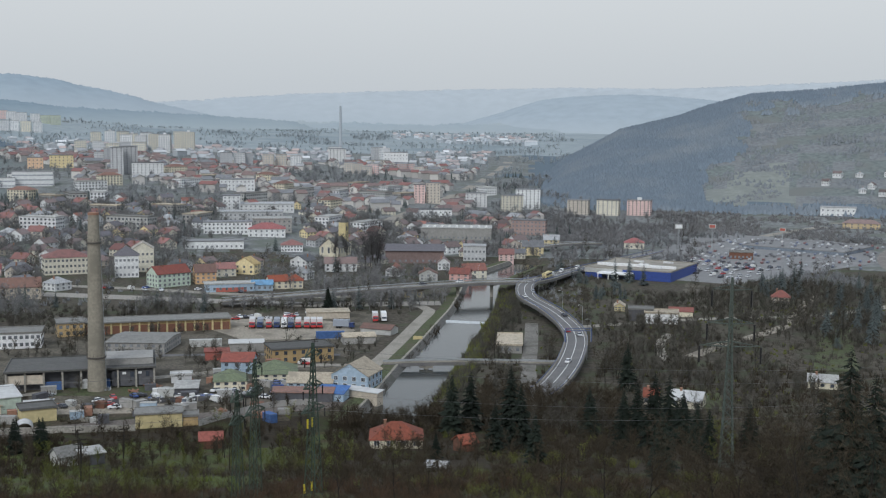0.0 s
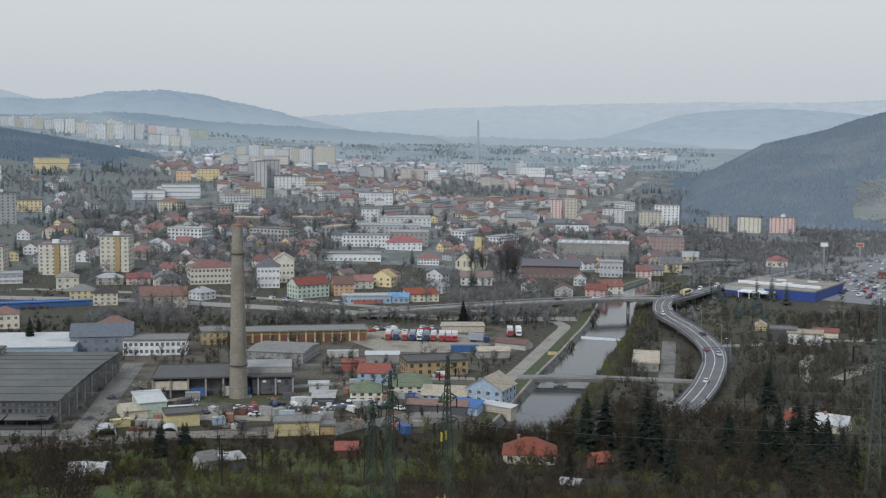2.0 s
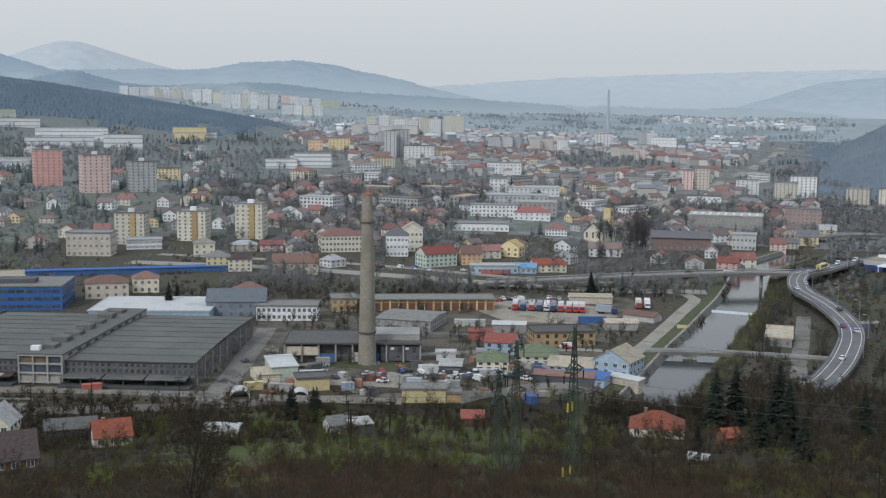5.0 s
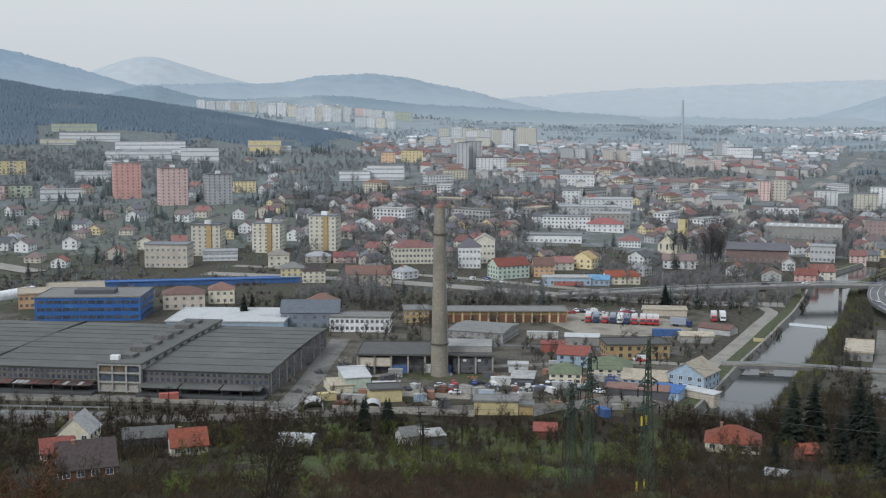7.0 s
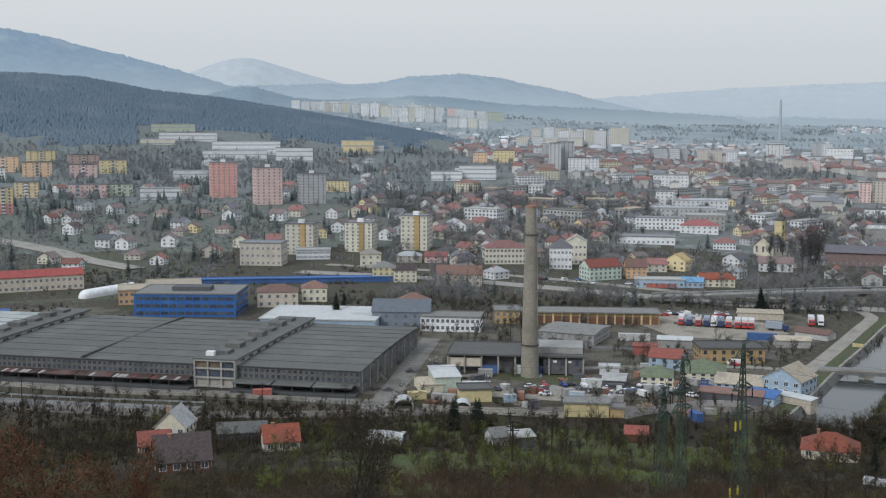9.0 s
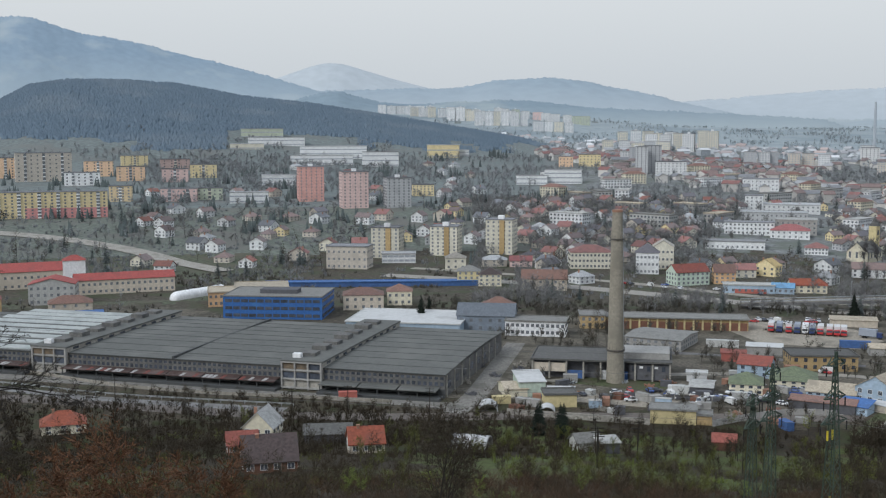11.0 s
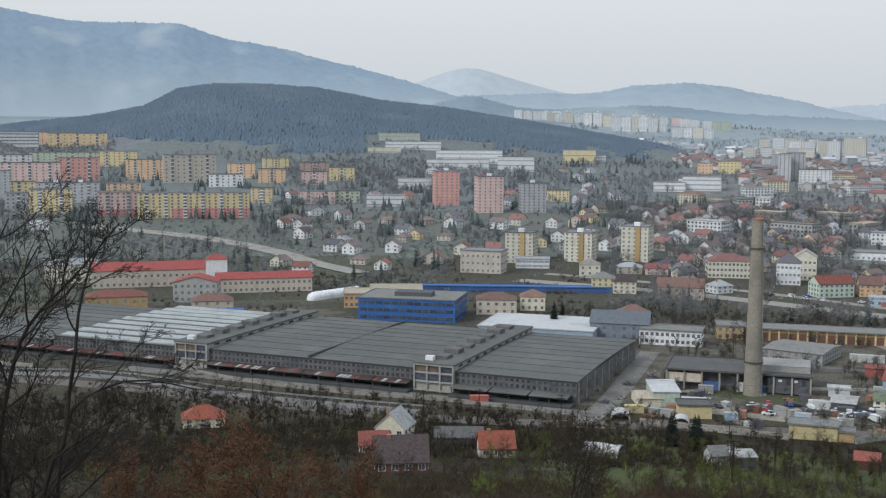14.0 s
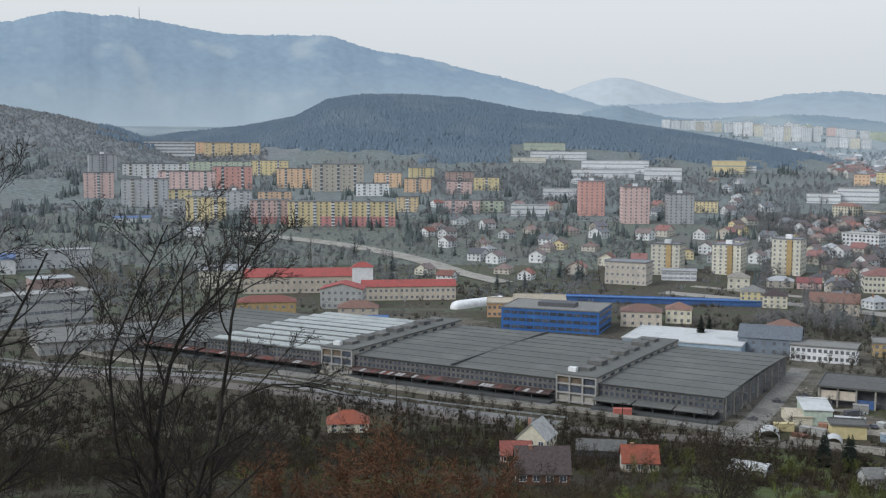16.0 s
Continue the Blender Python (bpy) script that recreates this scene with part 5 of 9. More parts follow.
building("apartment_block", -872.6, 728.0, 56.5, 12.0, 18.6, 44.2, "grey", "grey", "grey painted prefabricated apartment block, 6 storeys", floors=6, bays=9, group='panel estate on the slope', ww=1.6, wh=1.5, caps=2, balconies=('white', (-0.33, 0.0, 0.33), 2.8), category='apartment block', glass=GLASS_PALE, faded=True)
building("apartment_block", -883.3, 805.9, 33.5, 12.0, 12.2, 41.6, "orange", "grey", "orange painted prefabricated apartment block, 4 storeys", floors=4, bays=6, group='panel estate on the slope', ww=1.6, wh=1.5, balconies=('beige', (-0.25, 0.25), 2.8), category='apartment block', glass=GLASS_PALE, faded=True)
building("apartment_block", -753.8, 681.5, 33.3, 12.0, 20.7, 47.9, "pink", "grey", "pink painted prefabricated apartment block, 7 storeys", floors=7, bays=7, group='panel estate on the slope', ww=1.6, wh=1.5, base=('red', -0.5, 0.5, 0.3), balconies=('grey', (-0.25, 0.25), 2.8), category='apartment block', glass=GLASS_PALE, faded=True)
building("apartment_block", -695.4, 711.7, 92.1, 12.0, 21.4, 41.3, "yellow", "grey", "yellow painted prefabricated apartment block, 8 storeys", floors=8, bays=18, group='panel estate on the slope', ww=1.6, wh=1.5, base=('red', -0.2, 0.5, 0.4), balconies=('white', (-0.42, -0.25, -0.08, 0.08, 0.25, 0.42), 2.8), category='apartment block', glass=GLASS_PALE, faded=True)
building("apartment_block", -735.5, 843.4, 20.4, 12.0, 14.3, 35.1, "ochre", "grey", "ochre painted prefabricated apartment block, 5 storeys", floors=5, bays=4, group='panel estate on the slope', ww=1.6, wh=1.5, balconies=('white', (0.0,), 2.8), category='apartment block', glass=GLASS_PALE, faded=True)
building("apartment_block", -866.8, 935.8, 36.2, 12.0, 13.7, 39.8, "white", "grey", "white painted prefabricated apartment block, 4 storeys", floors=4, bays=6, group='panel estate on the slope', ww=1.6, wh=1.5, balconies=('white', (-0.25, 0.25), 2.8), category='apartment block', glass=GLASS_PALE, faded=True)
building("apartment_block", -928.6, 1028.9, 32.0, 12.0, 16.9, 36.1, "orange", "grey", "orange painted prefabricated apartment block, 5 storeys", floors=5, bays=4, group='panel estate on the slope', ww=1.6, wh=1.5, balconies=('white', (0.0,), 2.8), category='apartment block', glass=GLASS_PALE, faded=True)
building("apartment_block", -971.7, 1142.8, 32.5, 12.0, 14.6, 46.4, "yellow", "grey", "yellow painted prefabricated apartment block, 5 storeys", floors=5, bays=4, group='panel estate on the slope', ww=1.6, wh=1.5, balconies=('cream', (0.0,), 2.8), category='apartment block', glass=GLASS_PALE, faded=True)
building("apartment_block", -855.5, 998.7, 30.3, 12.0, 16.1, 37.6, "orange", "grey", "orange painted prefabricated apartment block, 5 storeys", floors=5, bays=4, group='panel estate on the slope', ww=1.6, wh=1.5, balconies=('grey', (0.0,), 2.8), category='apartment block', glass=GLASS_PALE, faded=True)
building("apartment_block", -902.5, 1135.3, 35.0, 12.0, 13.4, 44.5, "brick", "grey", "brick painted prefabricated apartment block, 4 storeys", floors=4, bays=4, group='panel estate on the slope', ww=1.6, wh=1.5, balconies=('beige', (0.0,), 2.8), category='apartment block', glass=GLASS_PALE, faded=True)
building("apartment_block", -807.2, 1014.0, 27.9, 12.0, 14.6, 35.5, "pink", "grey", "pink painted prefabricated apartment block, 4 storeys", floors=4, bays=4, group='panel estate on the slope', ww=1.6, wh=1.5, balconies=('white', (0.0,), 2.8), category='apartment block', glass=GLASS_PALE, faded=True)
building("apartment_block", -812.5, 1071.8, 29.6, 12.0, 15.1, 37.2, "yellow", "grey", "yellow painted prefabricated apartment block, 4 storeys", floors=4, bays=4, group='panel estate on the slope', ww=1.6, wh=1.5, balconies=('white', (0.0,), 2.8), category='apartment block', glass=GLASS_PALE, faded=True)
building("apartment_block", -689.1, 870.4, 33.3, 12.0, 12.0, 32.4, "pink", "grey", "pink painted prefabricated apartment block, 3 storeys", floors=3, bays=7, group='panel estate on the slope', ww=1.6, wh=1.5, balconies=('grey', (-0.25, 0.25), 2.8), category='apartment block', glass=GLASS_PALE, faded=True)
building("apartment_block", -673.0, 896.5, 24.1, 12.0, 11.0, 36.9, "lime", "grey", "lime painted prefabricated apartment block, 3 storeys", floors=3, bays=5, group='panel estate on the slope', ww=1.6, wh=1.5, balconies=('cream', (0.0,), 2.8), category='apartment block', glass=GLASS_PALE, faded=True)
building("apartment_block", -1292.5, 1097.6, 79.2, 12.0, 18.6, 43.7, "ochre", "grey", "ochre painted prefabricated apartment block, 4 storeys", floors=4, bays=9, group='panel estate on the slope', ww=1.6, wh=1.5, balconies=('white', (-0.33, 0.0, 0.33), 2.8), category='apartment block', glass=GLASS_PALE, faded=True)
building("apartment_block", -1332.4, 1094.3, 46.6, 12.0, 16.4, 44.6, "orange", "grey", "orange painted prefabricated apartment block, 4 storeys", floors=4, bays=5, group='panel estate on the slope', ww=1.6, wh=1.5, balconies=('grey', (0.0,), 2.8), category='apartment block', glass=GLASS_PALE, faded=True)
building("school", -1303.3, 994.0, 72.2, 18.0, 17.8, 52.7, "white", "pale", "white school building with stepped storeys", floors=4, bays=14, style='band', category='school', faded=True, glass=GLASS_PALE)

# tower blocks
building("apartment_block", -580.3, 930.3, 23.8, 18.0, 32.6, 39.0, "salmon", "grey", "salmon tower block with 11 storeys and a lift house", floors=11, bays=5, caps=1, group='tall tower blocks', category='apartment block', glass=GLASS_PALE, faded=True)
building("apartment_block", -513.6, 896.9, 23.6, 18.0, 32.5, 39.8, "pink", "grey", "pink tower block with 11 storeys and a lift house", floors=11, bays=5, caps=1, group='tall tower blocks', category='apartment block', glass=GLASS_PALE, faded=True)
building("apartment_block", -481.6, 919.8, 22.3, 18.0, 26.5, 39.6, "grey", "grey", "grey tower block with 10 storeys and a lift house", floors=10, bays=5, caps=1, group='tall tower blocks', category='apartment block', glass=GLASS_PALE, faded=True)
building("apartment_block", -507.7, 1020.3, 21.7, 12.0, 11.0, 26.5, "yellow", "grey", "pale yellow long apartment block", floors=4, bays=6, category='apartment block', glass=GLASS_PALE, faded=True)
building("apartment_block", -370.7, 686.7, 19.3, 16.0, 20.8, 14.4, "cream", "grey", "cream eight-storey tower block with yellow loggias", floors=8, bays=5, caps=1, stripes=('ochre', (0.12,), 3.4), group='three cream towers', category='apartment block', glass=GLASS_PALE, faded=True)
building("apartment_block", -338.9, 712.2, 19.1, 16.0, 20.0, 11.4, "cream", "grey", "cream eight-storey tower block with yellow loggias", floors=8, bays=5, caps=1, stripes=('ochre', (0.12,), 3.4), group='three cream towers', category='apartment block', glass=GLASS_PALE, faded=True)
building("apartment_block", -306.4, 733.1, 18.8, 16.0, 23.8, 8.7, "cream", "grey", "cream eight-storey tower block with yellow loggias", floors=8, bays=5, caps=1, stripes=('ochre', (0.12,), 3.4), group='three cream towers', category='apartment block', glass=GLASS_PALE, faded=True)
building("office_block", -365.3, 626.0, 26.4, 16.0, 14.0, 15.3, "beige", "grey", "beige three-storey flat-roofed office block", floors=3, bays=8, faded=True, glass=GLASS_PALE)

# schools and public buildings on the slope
building("school", -788.2, 1289.4, 81.3, 14.0, 12.1, 31.4, "white", "pale", "white terraced school with ribbon windows", floors=2, bays=14, style='band', category='school', glass=GLASS_HAZY, faded=True)
building("school", -801.1, 1340.4, 89.4, 20.0, 16.9, 30.9, "white", "pale", "white upper wing of the terraced school", floors=3, bays=14, style='band', category='school', glass=GLASS_HAZY, faded=True)
building("school", -710.9, 1306.5, 46.6, 14.0, 18.4, 28.6, "white", "pale", "white stepped school wing with flat roofs", floors=3, bays=8, style='band', category='school', glass=GLASS_HAZY, faded=True)
building("school", -951.1, 1393.1, 60.2, 14.0, 12.4, 34.3, "lime", "pale", "pale green long school building", floors=2, bays=12, style='band', category='school', glass=GLASS_HAZY, faded=True)
building("school", -910.1, 1368.1, 78.8, 14.0, 11.4, 33.6, "white", "pale", "white long low institute building", floors=2, bays=14, style='band', category='school', glass=GLASS_HAZY, faded=True)
building("school", -929.0, 1323.9, 45.9, 14.0, 7.4, 35.1, "cream", "pale", "cream low pavilion on the slope", floors=1, bays=8, style='band', category='school', glass=GLASS_HAZY, faded=True)
building("school", -684.1, 1437.6, 44.4, 14.0, 16.8, 25.4, "yellow", "pale", "yellow and white public building", floors=2, bays=7, style='band', category='school', glass=GLASS_HAZY, faded=True)
building("school", -665.4, 1465.6, 14.2, 14.0, 8.5, 24.4, "white", "pale", "white side wing of a public building", floors=2, bays=4, style='band', category='school', glass=GLASS_HAZY, faded=True)
building("school", -449.9, 1167.6, 33.7, 14.0, 9.7, 21.1, "white", "pale", "white low school pavilion", floors=2, bays=9, style='band', category='school', glass=GLASS_HAZY, faded=True)
building("school", -422.5, 1190.7, 40.2, 14.0, 14.8, 19.5, "white", "pale", "white school with ribbon windows and green base", floors=3, bays=10, style='band', category='school', glass=GLASS_HAZY, faded=True)
building("school", -695.0, 1048.5, 36.9, 14.0, 10.6, 33.5, "white", "pale", "white low public building beside spruces", floors=2, bays=9, style='band', category='school', glass=GLASS_HAZY, faded=True)
building("school", -623.1, 889.7, 35.6, 14.0, 10.1, 35.0, "white", "pale", "white flat-roofed day nursery", floors=2, bays=8, style='band', category='school', glass=GLASS_HAZY, faded=True)
building("school", -350.0, 667.4, 22.1, 14.0, 5.9, 27.7, "white", "pale", "white low flat-roofed building", floors=2, bays=6, style='band', category='school', glass=GLASS_HAZY, faded=True)

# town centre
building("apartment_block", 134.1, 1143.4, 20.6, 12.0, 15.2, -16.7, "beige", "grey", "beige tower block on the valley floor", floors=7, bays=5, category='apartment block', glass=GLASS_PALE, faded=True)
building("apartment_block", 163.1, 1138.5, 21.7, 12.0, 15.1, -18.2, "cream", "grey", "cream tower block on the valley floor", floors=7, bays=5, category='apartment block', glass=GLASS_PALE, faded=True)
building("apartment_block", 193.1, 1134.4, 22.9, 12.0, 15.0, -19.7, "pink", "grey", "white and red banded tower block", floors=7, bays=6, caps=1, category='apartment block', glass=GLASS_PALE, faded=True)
building("apartment_block", 72.9, 1198.3, 22.4, 12.0, 16.5, 2.5, "cream", "grey", "cream and white apartment block", floors=6, bays=6, category='apartment block', glass=GLASS_PALE, faded=True)
building("apartment_block", 91.4, 1226.3, 25.4, 12.0, 21.0, 1.7, "white", "grey", "white tall apartment block", floors=7, bays=6, category='apartment block', glass=GLASS_PALE, faded=True)
building("apartment_block", 36.5, 1243.4, 23.1, 12.0, 14.6, -1.7, "white", "grey", "white apartment block with dark window bays", floors=5, bays=5, category='apartment block', glass=GLASS_PALE, faded=True)
building("apartment_block", -24.9, 1254.9, 11.7, 12.0, 20.3, 1.1, "pink", "grey", "pinkish grey tower block", floors=7, bays=3, category='apartment block', glass=GLASS_PALE, faded=True)
building("apartment_block", -10.3, 1263.5, 15.5, 12.0, 22.3, 0.5, "beige", "grey", "beige tower block among other buildings", floors=7, bays=4, category='apartment block', glass=GLASS_PALE, faded=True)
building("apartment_block", -161.3, 1770.9, 26.1, 20.0, 24.1, 5.2, "white", "grey", "tall white hospital block", floors=8, bays=5, category='apartment block', glass=GLASS_PALE, faded=True)
building("apartment_block", -98.7, 1765.5, 36.3, 12.0, 10.3, 3.2, "cream", "grey", "cream long low block", floors=3, bays=8, category='apartment block', glass=GLASS_PALE, faded=True)
building("apartment_block", -71.9, 1784.2, 36.7, 12.0, 22.6, 2.3, "white", "grey", "white stepped office block", floors=4, bays=8, category='apartment block', glass=GLASS_PALE, faded=True)
building("apartment_block", -193.8, 1060.1, 15.8, 20.0, 13.0, 10.4, "white", "grey", "white cubic tower of a public building", floors=4, bays=4, category='apartment block', glass=GLASS_PALE, faded=True)
building("apartment_block", -162.3, 1066.0, 50.1, 30.0, 6.8, 8.7, "white", "pale", "white low long public wing", floors=2, bays=12, category='apartment block', glass=GLASS_PALE, faded=True)
building("apartment_block", -162.3, 978.8, 53.4, 20.0, 7.7, 9.4, "grey", "pale", "grey flat-roofed school wing", floors=2, bays=14, category='apartment block', glass=GLASS_PALE, faded=True)
building("apartment_block", -165.4, 888.0, 36.7, 14.0, 9.2, 10.6, "white", "grey", "white three-storey school with rows of windows", floors=3, bays=12, category='apartment block', glass=GLASS_PALE, faded=True)
building("apartment_block", -134.5, 910.6, 30.6, 24.0, 10.8, 8.4, "concrete", "pale", "pale concrete warehouse block", floors=3, bays=8, category='apartment block', glass=GLASS_PALE)
building("apartment_block", -161.6, 816.3, 40.7, 18.0, 5.2, 11.2, "white", "pale", "long white low market hall", floors=1, bays=12, category='apartment block', glass=GLASS_PALE, faded=True)
building("apartment_block", -222.1, 1249.6, 37.3, 20.0, 12.2, 10.1, "white", "grey", "white stepped modern building", floors=3, bays=9, category='apartment block', glass=GLASS_PALE, faded=True)
building("apartment_block", -341.3, 1338.2, 35.8, 12.0, 16.3, 14.3, "white", "grey", "white apartment block on the far slope", floors=5, bays=8, category='apartment block', glass=GLASS_PALE, faded=True)
building("apartment_block", -379.3, 1347.8, 14.4, 12.0, 31.5, 15.7, "grey", "grey", "grey panel tower among other buildings", floors=12, bays=3, category='apartment block', glass=GLASS_PALE, faded=True)
building("apartment_block", -370.9, 1369.2, 19.6, 12.0, 32.0, 23.2, "grey", "grey", "grey tall panel tower", floors=12, bays=4, category='apartment block', glass=GLASS_PALE, faded=True)
building("apartment_block", -465.6, 1413.6, 27.7, 12.0, 15.1, 18.2, "yellow", "grey", "pale yellow public building", floors=4, bays=6, category='apartment block', glass=GLASS_PALE, faded=True)
building("apartment_block", -489.5, 1390.2, 18.0, 12.0, 13.5, 19.4, "orange", "grey", "orange public building among other buildings", floors=3, bays=4, category='apartment block', glass=GLASS_PALE, faded=True)
building("apartment_block", -425.5, 1194.4, 45.9, 12.0, 12.3, 19.6, "white", "grey", "white long school building", floors=3, bays=12, category='apartment block', glass=GLASS_PALE, faded=True)
building("apartment_block", 73.0, 975.8, 29.0, 12.0, 12.5, -12.3, "brick", "grey", "reddish grey office block with balconies", floors=4, bays=9, category='apartment block', glass=GLASS_PALE, faded=True)
building("apartment_block", -10.2, 1103.3, 38.9, 12.0, 8.1, 0.5, "white", "grey", "white low shop row", floors=2, bays=9, category='apartment block', glass=GLASS_PALE, faded=True)
building("factory_hall", 11.3, 924.5, 56.6, 30.0, 9.1, -2.7, "concrete", "pale", "long grey factory hall with roof lights", floors=1, bays=16, glass=GLASS_PALE)
def skylights(x, y, turn, w, d, h, n):
    """Rows of small glazed roof lights on a flat factory roof."""
    for row in (0.3, 0.65):
        for i in range(n):
            at = pose(x, y, land(x, y), 0, 0, turn) @ pose(((i + 0.5) / n - 0.5) * w, d * row, h)
            s = Shape()
            s.solid([(-1.1, -1.6, 0), (1.1, -1.6, 0), (1.1, 1.6, 0), (-1.1, 1.6, 0)], [(-0.15, -1.6, 1.0), (0.15, -1.6, 1.0), (0.15, 1.6, 1.0), (-0.15, 1.6, 1.0)])
            single("roof_light", s, FRAME, "small white ridge roof light on a hall", "roof light", at, "roof lights of the long hall")


skylights(11.3, 924.5, -2.7, 54, 28, 9.4, 9)
building("sports_hall", -18.2, 764.9, 38.9, 30.0, 8.4, 1.4, "brown", "mauve", "dark red brick arena with a low curved roof", kind="gable", rise=3.0, floors=1, bays=10, over=1.0, category='sports hall', faded=True, glass=GLASS_PALE)
building("town_hall", -134.7, 883.8, 28.4, 20.0, 6.3, 8.7, "white", "scarlet", "white hall with a red hipped roof", kind="hip", rise=4.2, floors=2, bays=7, category='hall', faded=True, glass=GLASS_PALE)
building("house", -106.4, 814.2, 15.3, 14.0, 4.9, 7.4, "white", "red", "white town house with red hipped roof", kind="hip", rise=3.3, floors=2, bays=7, category='house', faded=True, glass=GLASS_PALE)
building("palace", -225.9, 691.3, 26.1, 18.0, 10.5, 24.1, "cream", "red", "cream neoclassical school with red hipped roof", kind="hip", rise=4.0, floors=3, bays=11, category='building', faded=True, glass=GLASS_PALE)
building("palace", -186.9, 680.2, 13.8, 14.0, 13.2, 15.4, "white", "mauve", "ornate white villa with a steep slate roof", kind="hip", rise=5.0, floors=3, bays=6, category='building', faded=True, glass=GLASS_PALE)
building("palace", -184.2, 707.3, 12.9, 14.0, 14.2, 14.6, "cream", "tan", "cream corner town house with a gabled roof", kind="cross", rise=4.0, floors=3, bays=5, category='building', faded=True, glass=GLASS_PALE)
building("house", -150.1, 642.9, 21.0, 12.0, 7.6, 44.0, "mint", "scarlet", "pale green and white three-storey house with red roof", kind="gable", rise=4.0, floors=3, bays=7, category='house', stack=1, glass=GLASS_PALE)
building("house", -134.9, 655.5, 11.9, 12.0, 6.7, 19.6, "orange", "brown", "orange town house with a brown roof", kind="gable", rise=4.0, floors=3, bays=4, category='house', glass=GLASS_PALE)
building("house", -120.6, 699.7, 13.4, 9.0, 6.2, -15.2, "yellow", "yellow", "bright yellow gabled house", kind="cross", rise=4.1, floors=2, bays=3, category='house', stack=1, faded=True, glass=GLASS_PALE)
building("house", -129.6, 688.5, 12.2, 9.0, 4.8, 20.7, "cream", "red", "cream house with red roof", kind="gable", rise=3.2, floors=2, bays=3, category='house', stack=1, faded=True, glass=GLASS_PALE)
building("house", -90.2, 636.7, 11.1, 9.0, 4.4, 23.1, "cream", "orange", "house with a bright orange tiled roof", kind="gable", rise=2.9, floors=2, bays=3, category='house', stack=1, glass=GLASS_PALE)
building("house", -81.9, 639.4, 9.1, 9.0, 4.6, 7.3, "cream", "orange", "house with orange hipped roof", kind="hip", rise=3.1, floors=2, bays=3, category='house', stack=1, glass=GLASS_PALE)
building("shop_row", -115.5, 624.4, 26.5, 10.0, 4.2, 15.5, "sky", "pale", "low blue shop building with pink front", floors=1, bays=8, category='shop', glass=GLASS_PALE, base=("red", -0.28, 0.34, 0.55))
building("shop_hall", -98.7, 629.6, 11.5, 9.0, 3.4, 8.9, "sky", "sky", "small blue hall with blue roof", kind="gable", rise=2.0, floors=1, bays=4, category='shop', glass=GLASS_PALE)
building("house", 1.3, 729.2, 7.8, 9.0, 4.7, -0.1, "white", "brown", "white gabled house front", kind="cross", rise=3.1, floors=2, bays=3, category='house', stack=1, faded=True, glass=GLASS_PALE)
building("house", 20.5, 706.1, 15.4, 9.0, 5.6, 18.3, "cream", "orange", "house with an orange-red roof", kind="gable", rise=3.7, floors=2, bays=3, category='house', stack=1, faded=True, glass=GLASS_PALE)
building("house", 10.2, 677.8, 11.9, 9.0, 4.3, -12.9, "pink", "red", "pink house with red roof", kind="gable", rise=2.9, floors=2, bays=3, category='house', stack=1, glass=GLASS_PALE)
building("house", -7.9, 676.9, 10.9, 9.0, 4.1, 0.7, "grey", "brown", "grey house with a brown roof", kind="cross", rise=2.7, floors=2, bays=3, category='house', stack=1, glass=GLASS_PALE)
building("house", -63.2, 716.9, 20.1, 9.0, 5.2, 5.0, "white", "rust", "white house with long dark red roof", kind="gable", rise=3.5, floors=2, bays=5, category='house', stack=1, faded=True, glass=GLASS_PALE)
building("house", 43.9, 781.9, 10.3, 9.0, 4.8, -3.2, "pink", "red", "pink town house among other buildings", kind="gable", rise=3.2, floors=3, bays=3, category='house', stack=1, faded=True, glass=GLASS_PALE)
building("house", 53.9, 796.1, 7.8, 9.0, 4.0, -3.9, "cream", "grey", "cream town house among other buildings", kind="gable", rise=2.7, floors=3, bays=3, category='house', stack=1, faded=True, glass=GLASS_PALE)
building("house", 64.9, 818.2, 14.9, 9.0, 6.3, -4.5, "yellow", "grey", "yellow town house with turret", kind="gable", rise=4.2, floors=3, bays=3, category='house', stack=1, faded=True, glass=GLASS_PALE)
building("house", 84.0, 882.6, 12.1, 9.0, 5.2, -5.4, "yellow", "pale", "yellow house by the road", kind="gable", rise=3.5, floors=2, bays=3, category='house', stack=1, faded=True, glass=GLASS_PALE)
building("shop_hall", 22.2, 780.5, 15.3, 14.0, 10.0, -1.6, "grey", "white", "grey shop building with white roof", floors=2, bays=6, category='shop', faded=True, glass=GLASS_PALE)

# church
church(-78.0, 790.9, -19.4)

# industrial yard round the tall chimney
tall_chimney(-117.0, 386.3, 60.0)
garage_row(-123.8, 498.5, 17.0, 62.8)
building("garage", -157.8, 486.2, 11.0, 14.0, 5.6, 22.0, "ochre", "grey", "yellow two-storey end of the garage row", floors=2, bays=4, glass=GLASS_PALE)
building("workshop", -174.3, 457.5, 25.8, 14.0, 6.2, 14.9, "white", "grey", "white two-storey workshop with rows of windows", floors=2, bays=12, glass=GLASS_PALE)
building("workshop", -121.1, 450.3, 23.5, 24.0, 4.3, -2.9, "concrete", "grey", "grey concrete hall with a worn grey roof", kind="gable", rise=0.9, floors=2, bays=8, glass=GLASS_PALE)
boiler_hall(-122.7, 387.3, 14.6)
building("workshop", -52.8, 436.2, 24.0, 14.0, 5.4, 20.9, "ochre", "dark", "yellow workshop with a dark stepped roof", floors=2, bays=7)
building("house", -74.4, 414.5, 11.5, 10.0, 4.6, 0.2, "sky", "scarlet", "pale blue house with a bright red roof", kind="gable", rise=2.5, floors=2, bays=3, category='house')
building("house", -58.6, 401.7, 15.5, 16.0, 3.0, 8.3, "cream", "green", "house with a broad green hipped roof", kind="hip", rise=3.5, floors=2, bays=5, category='house')
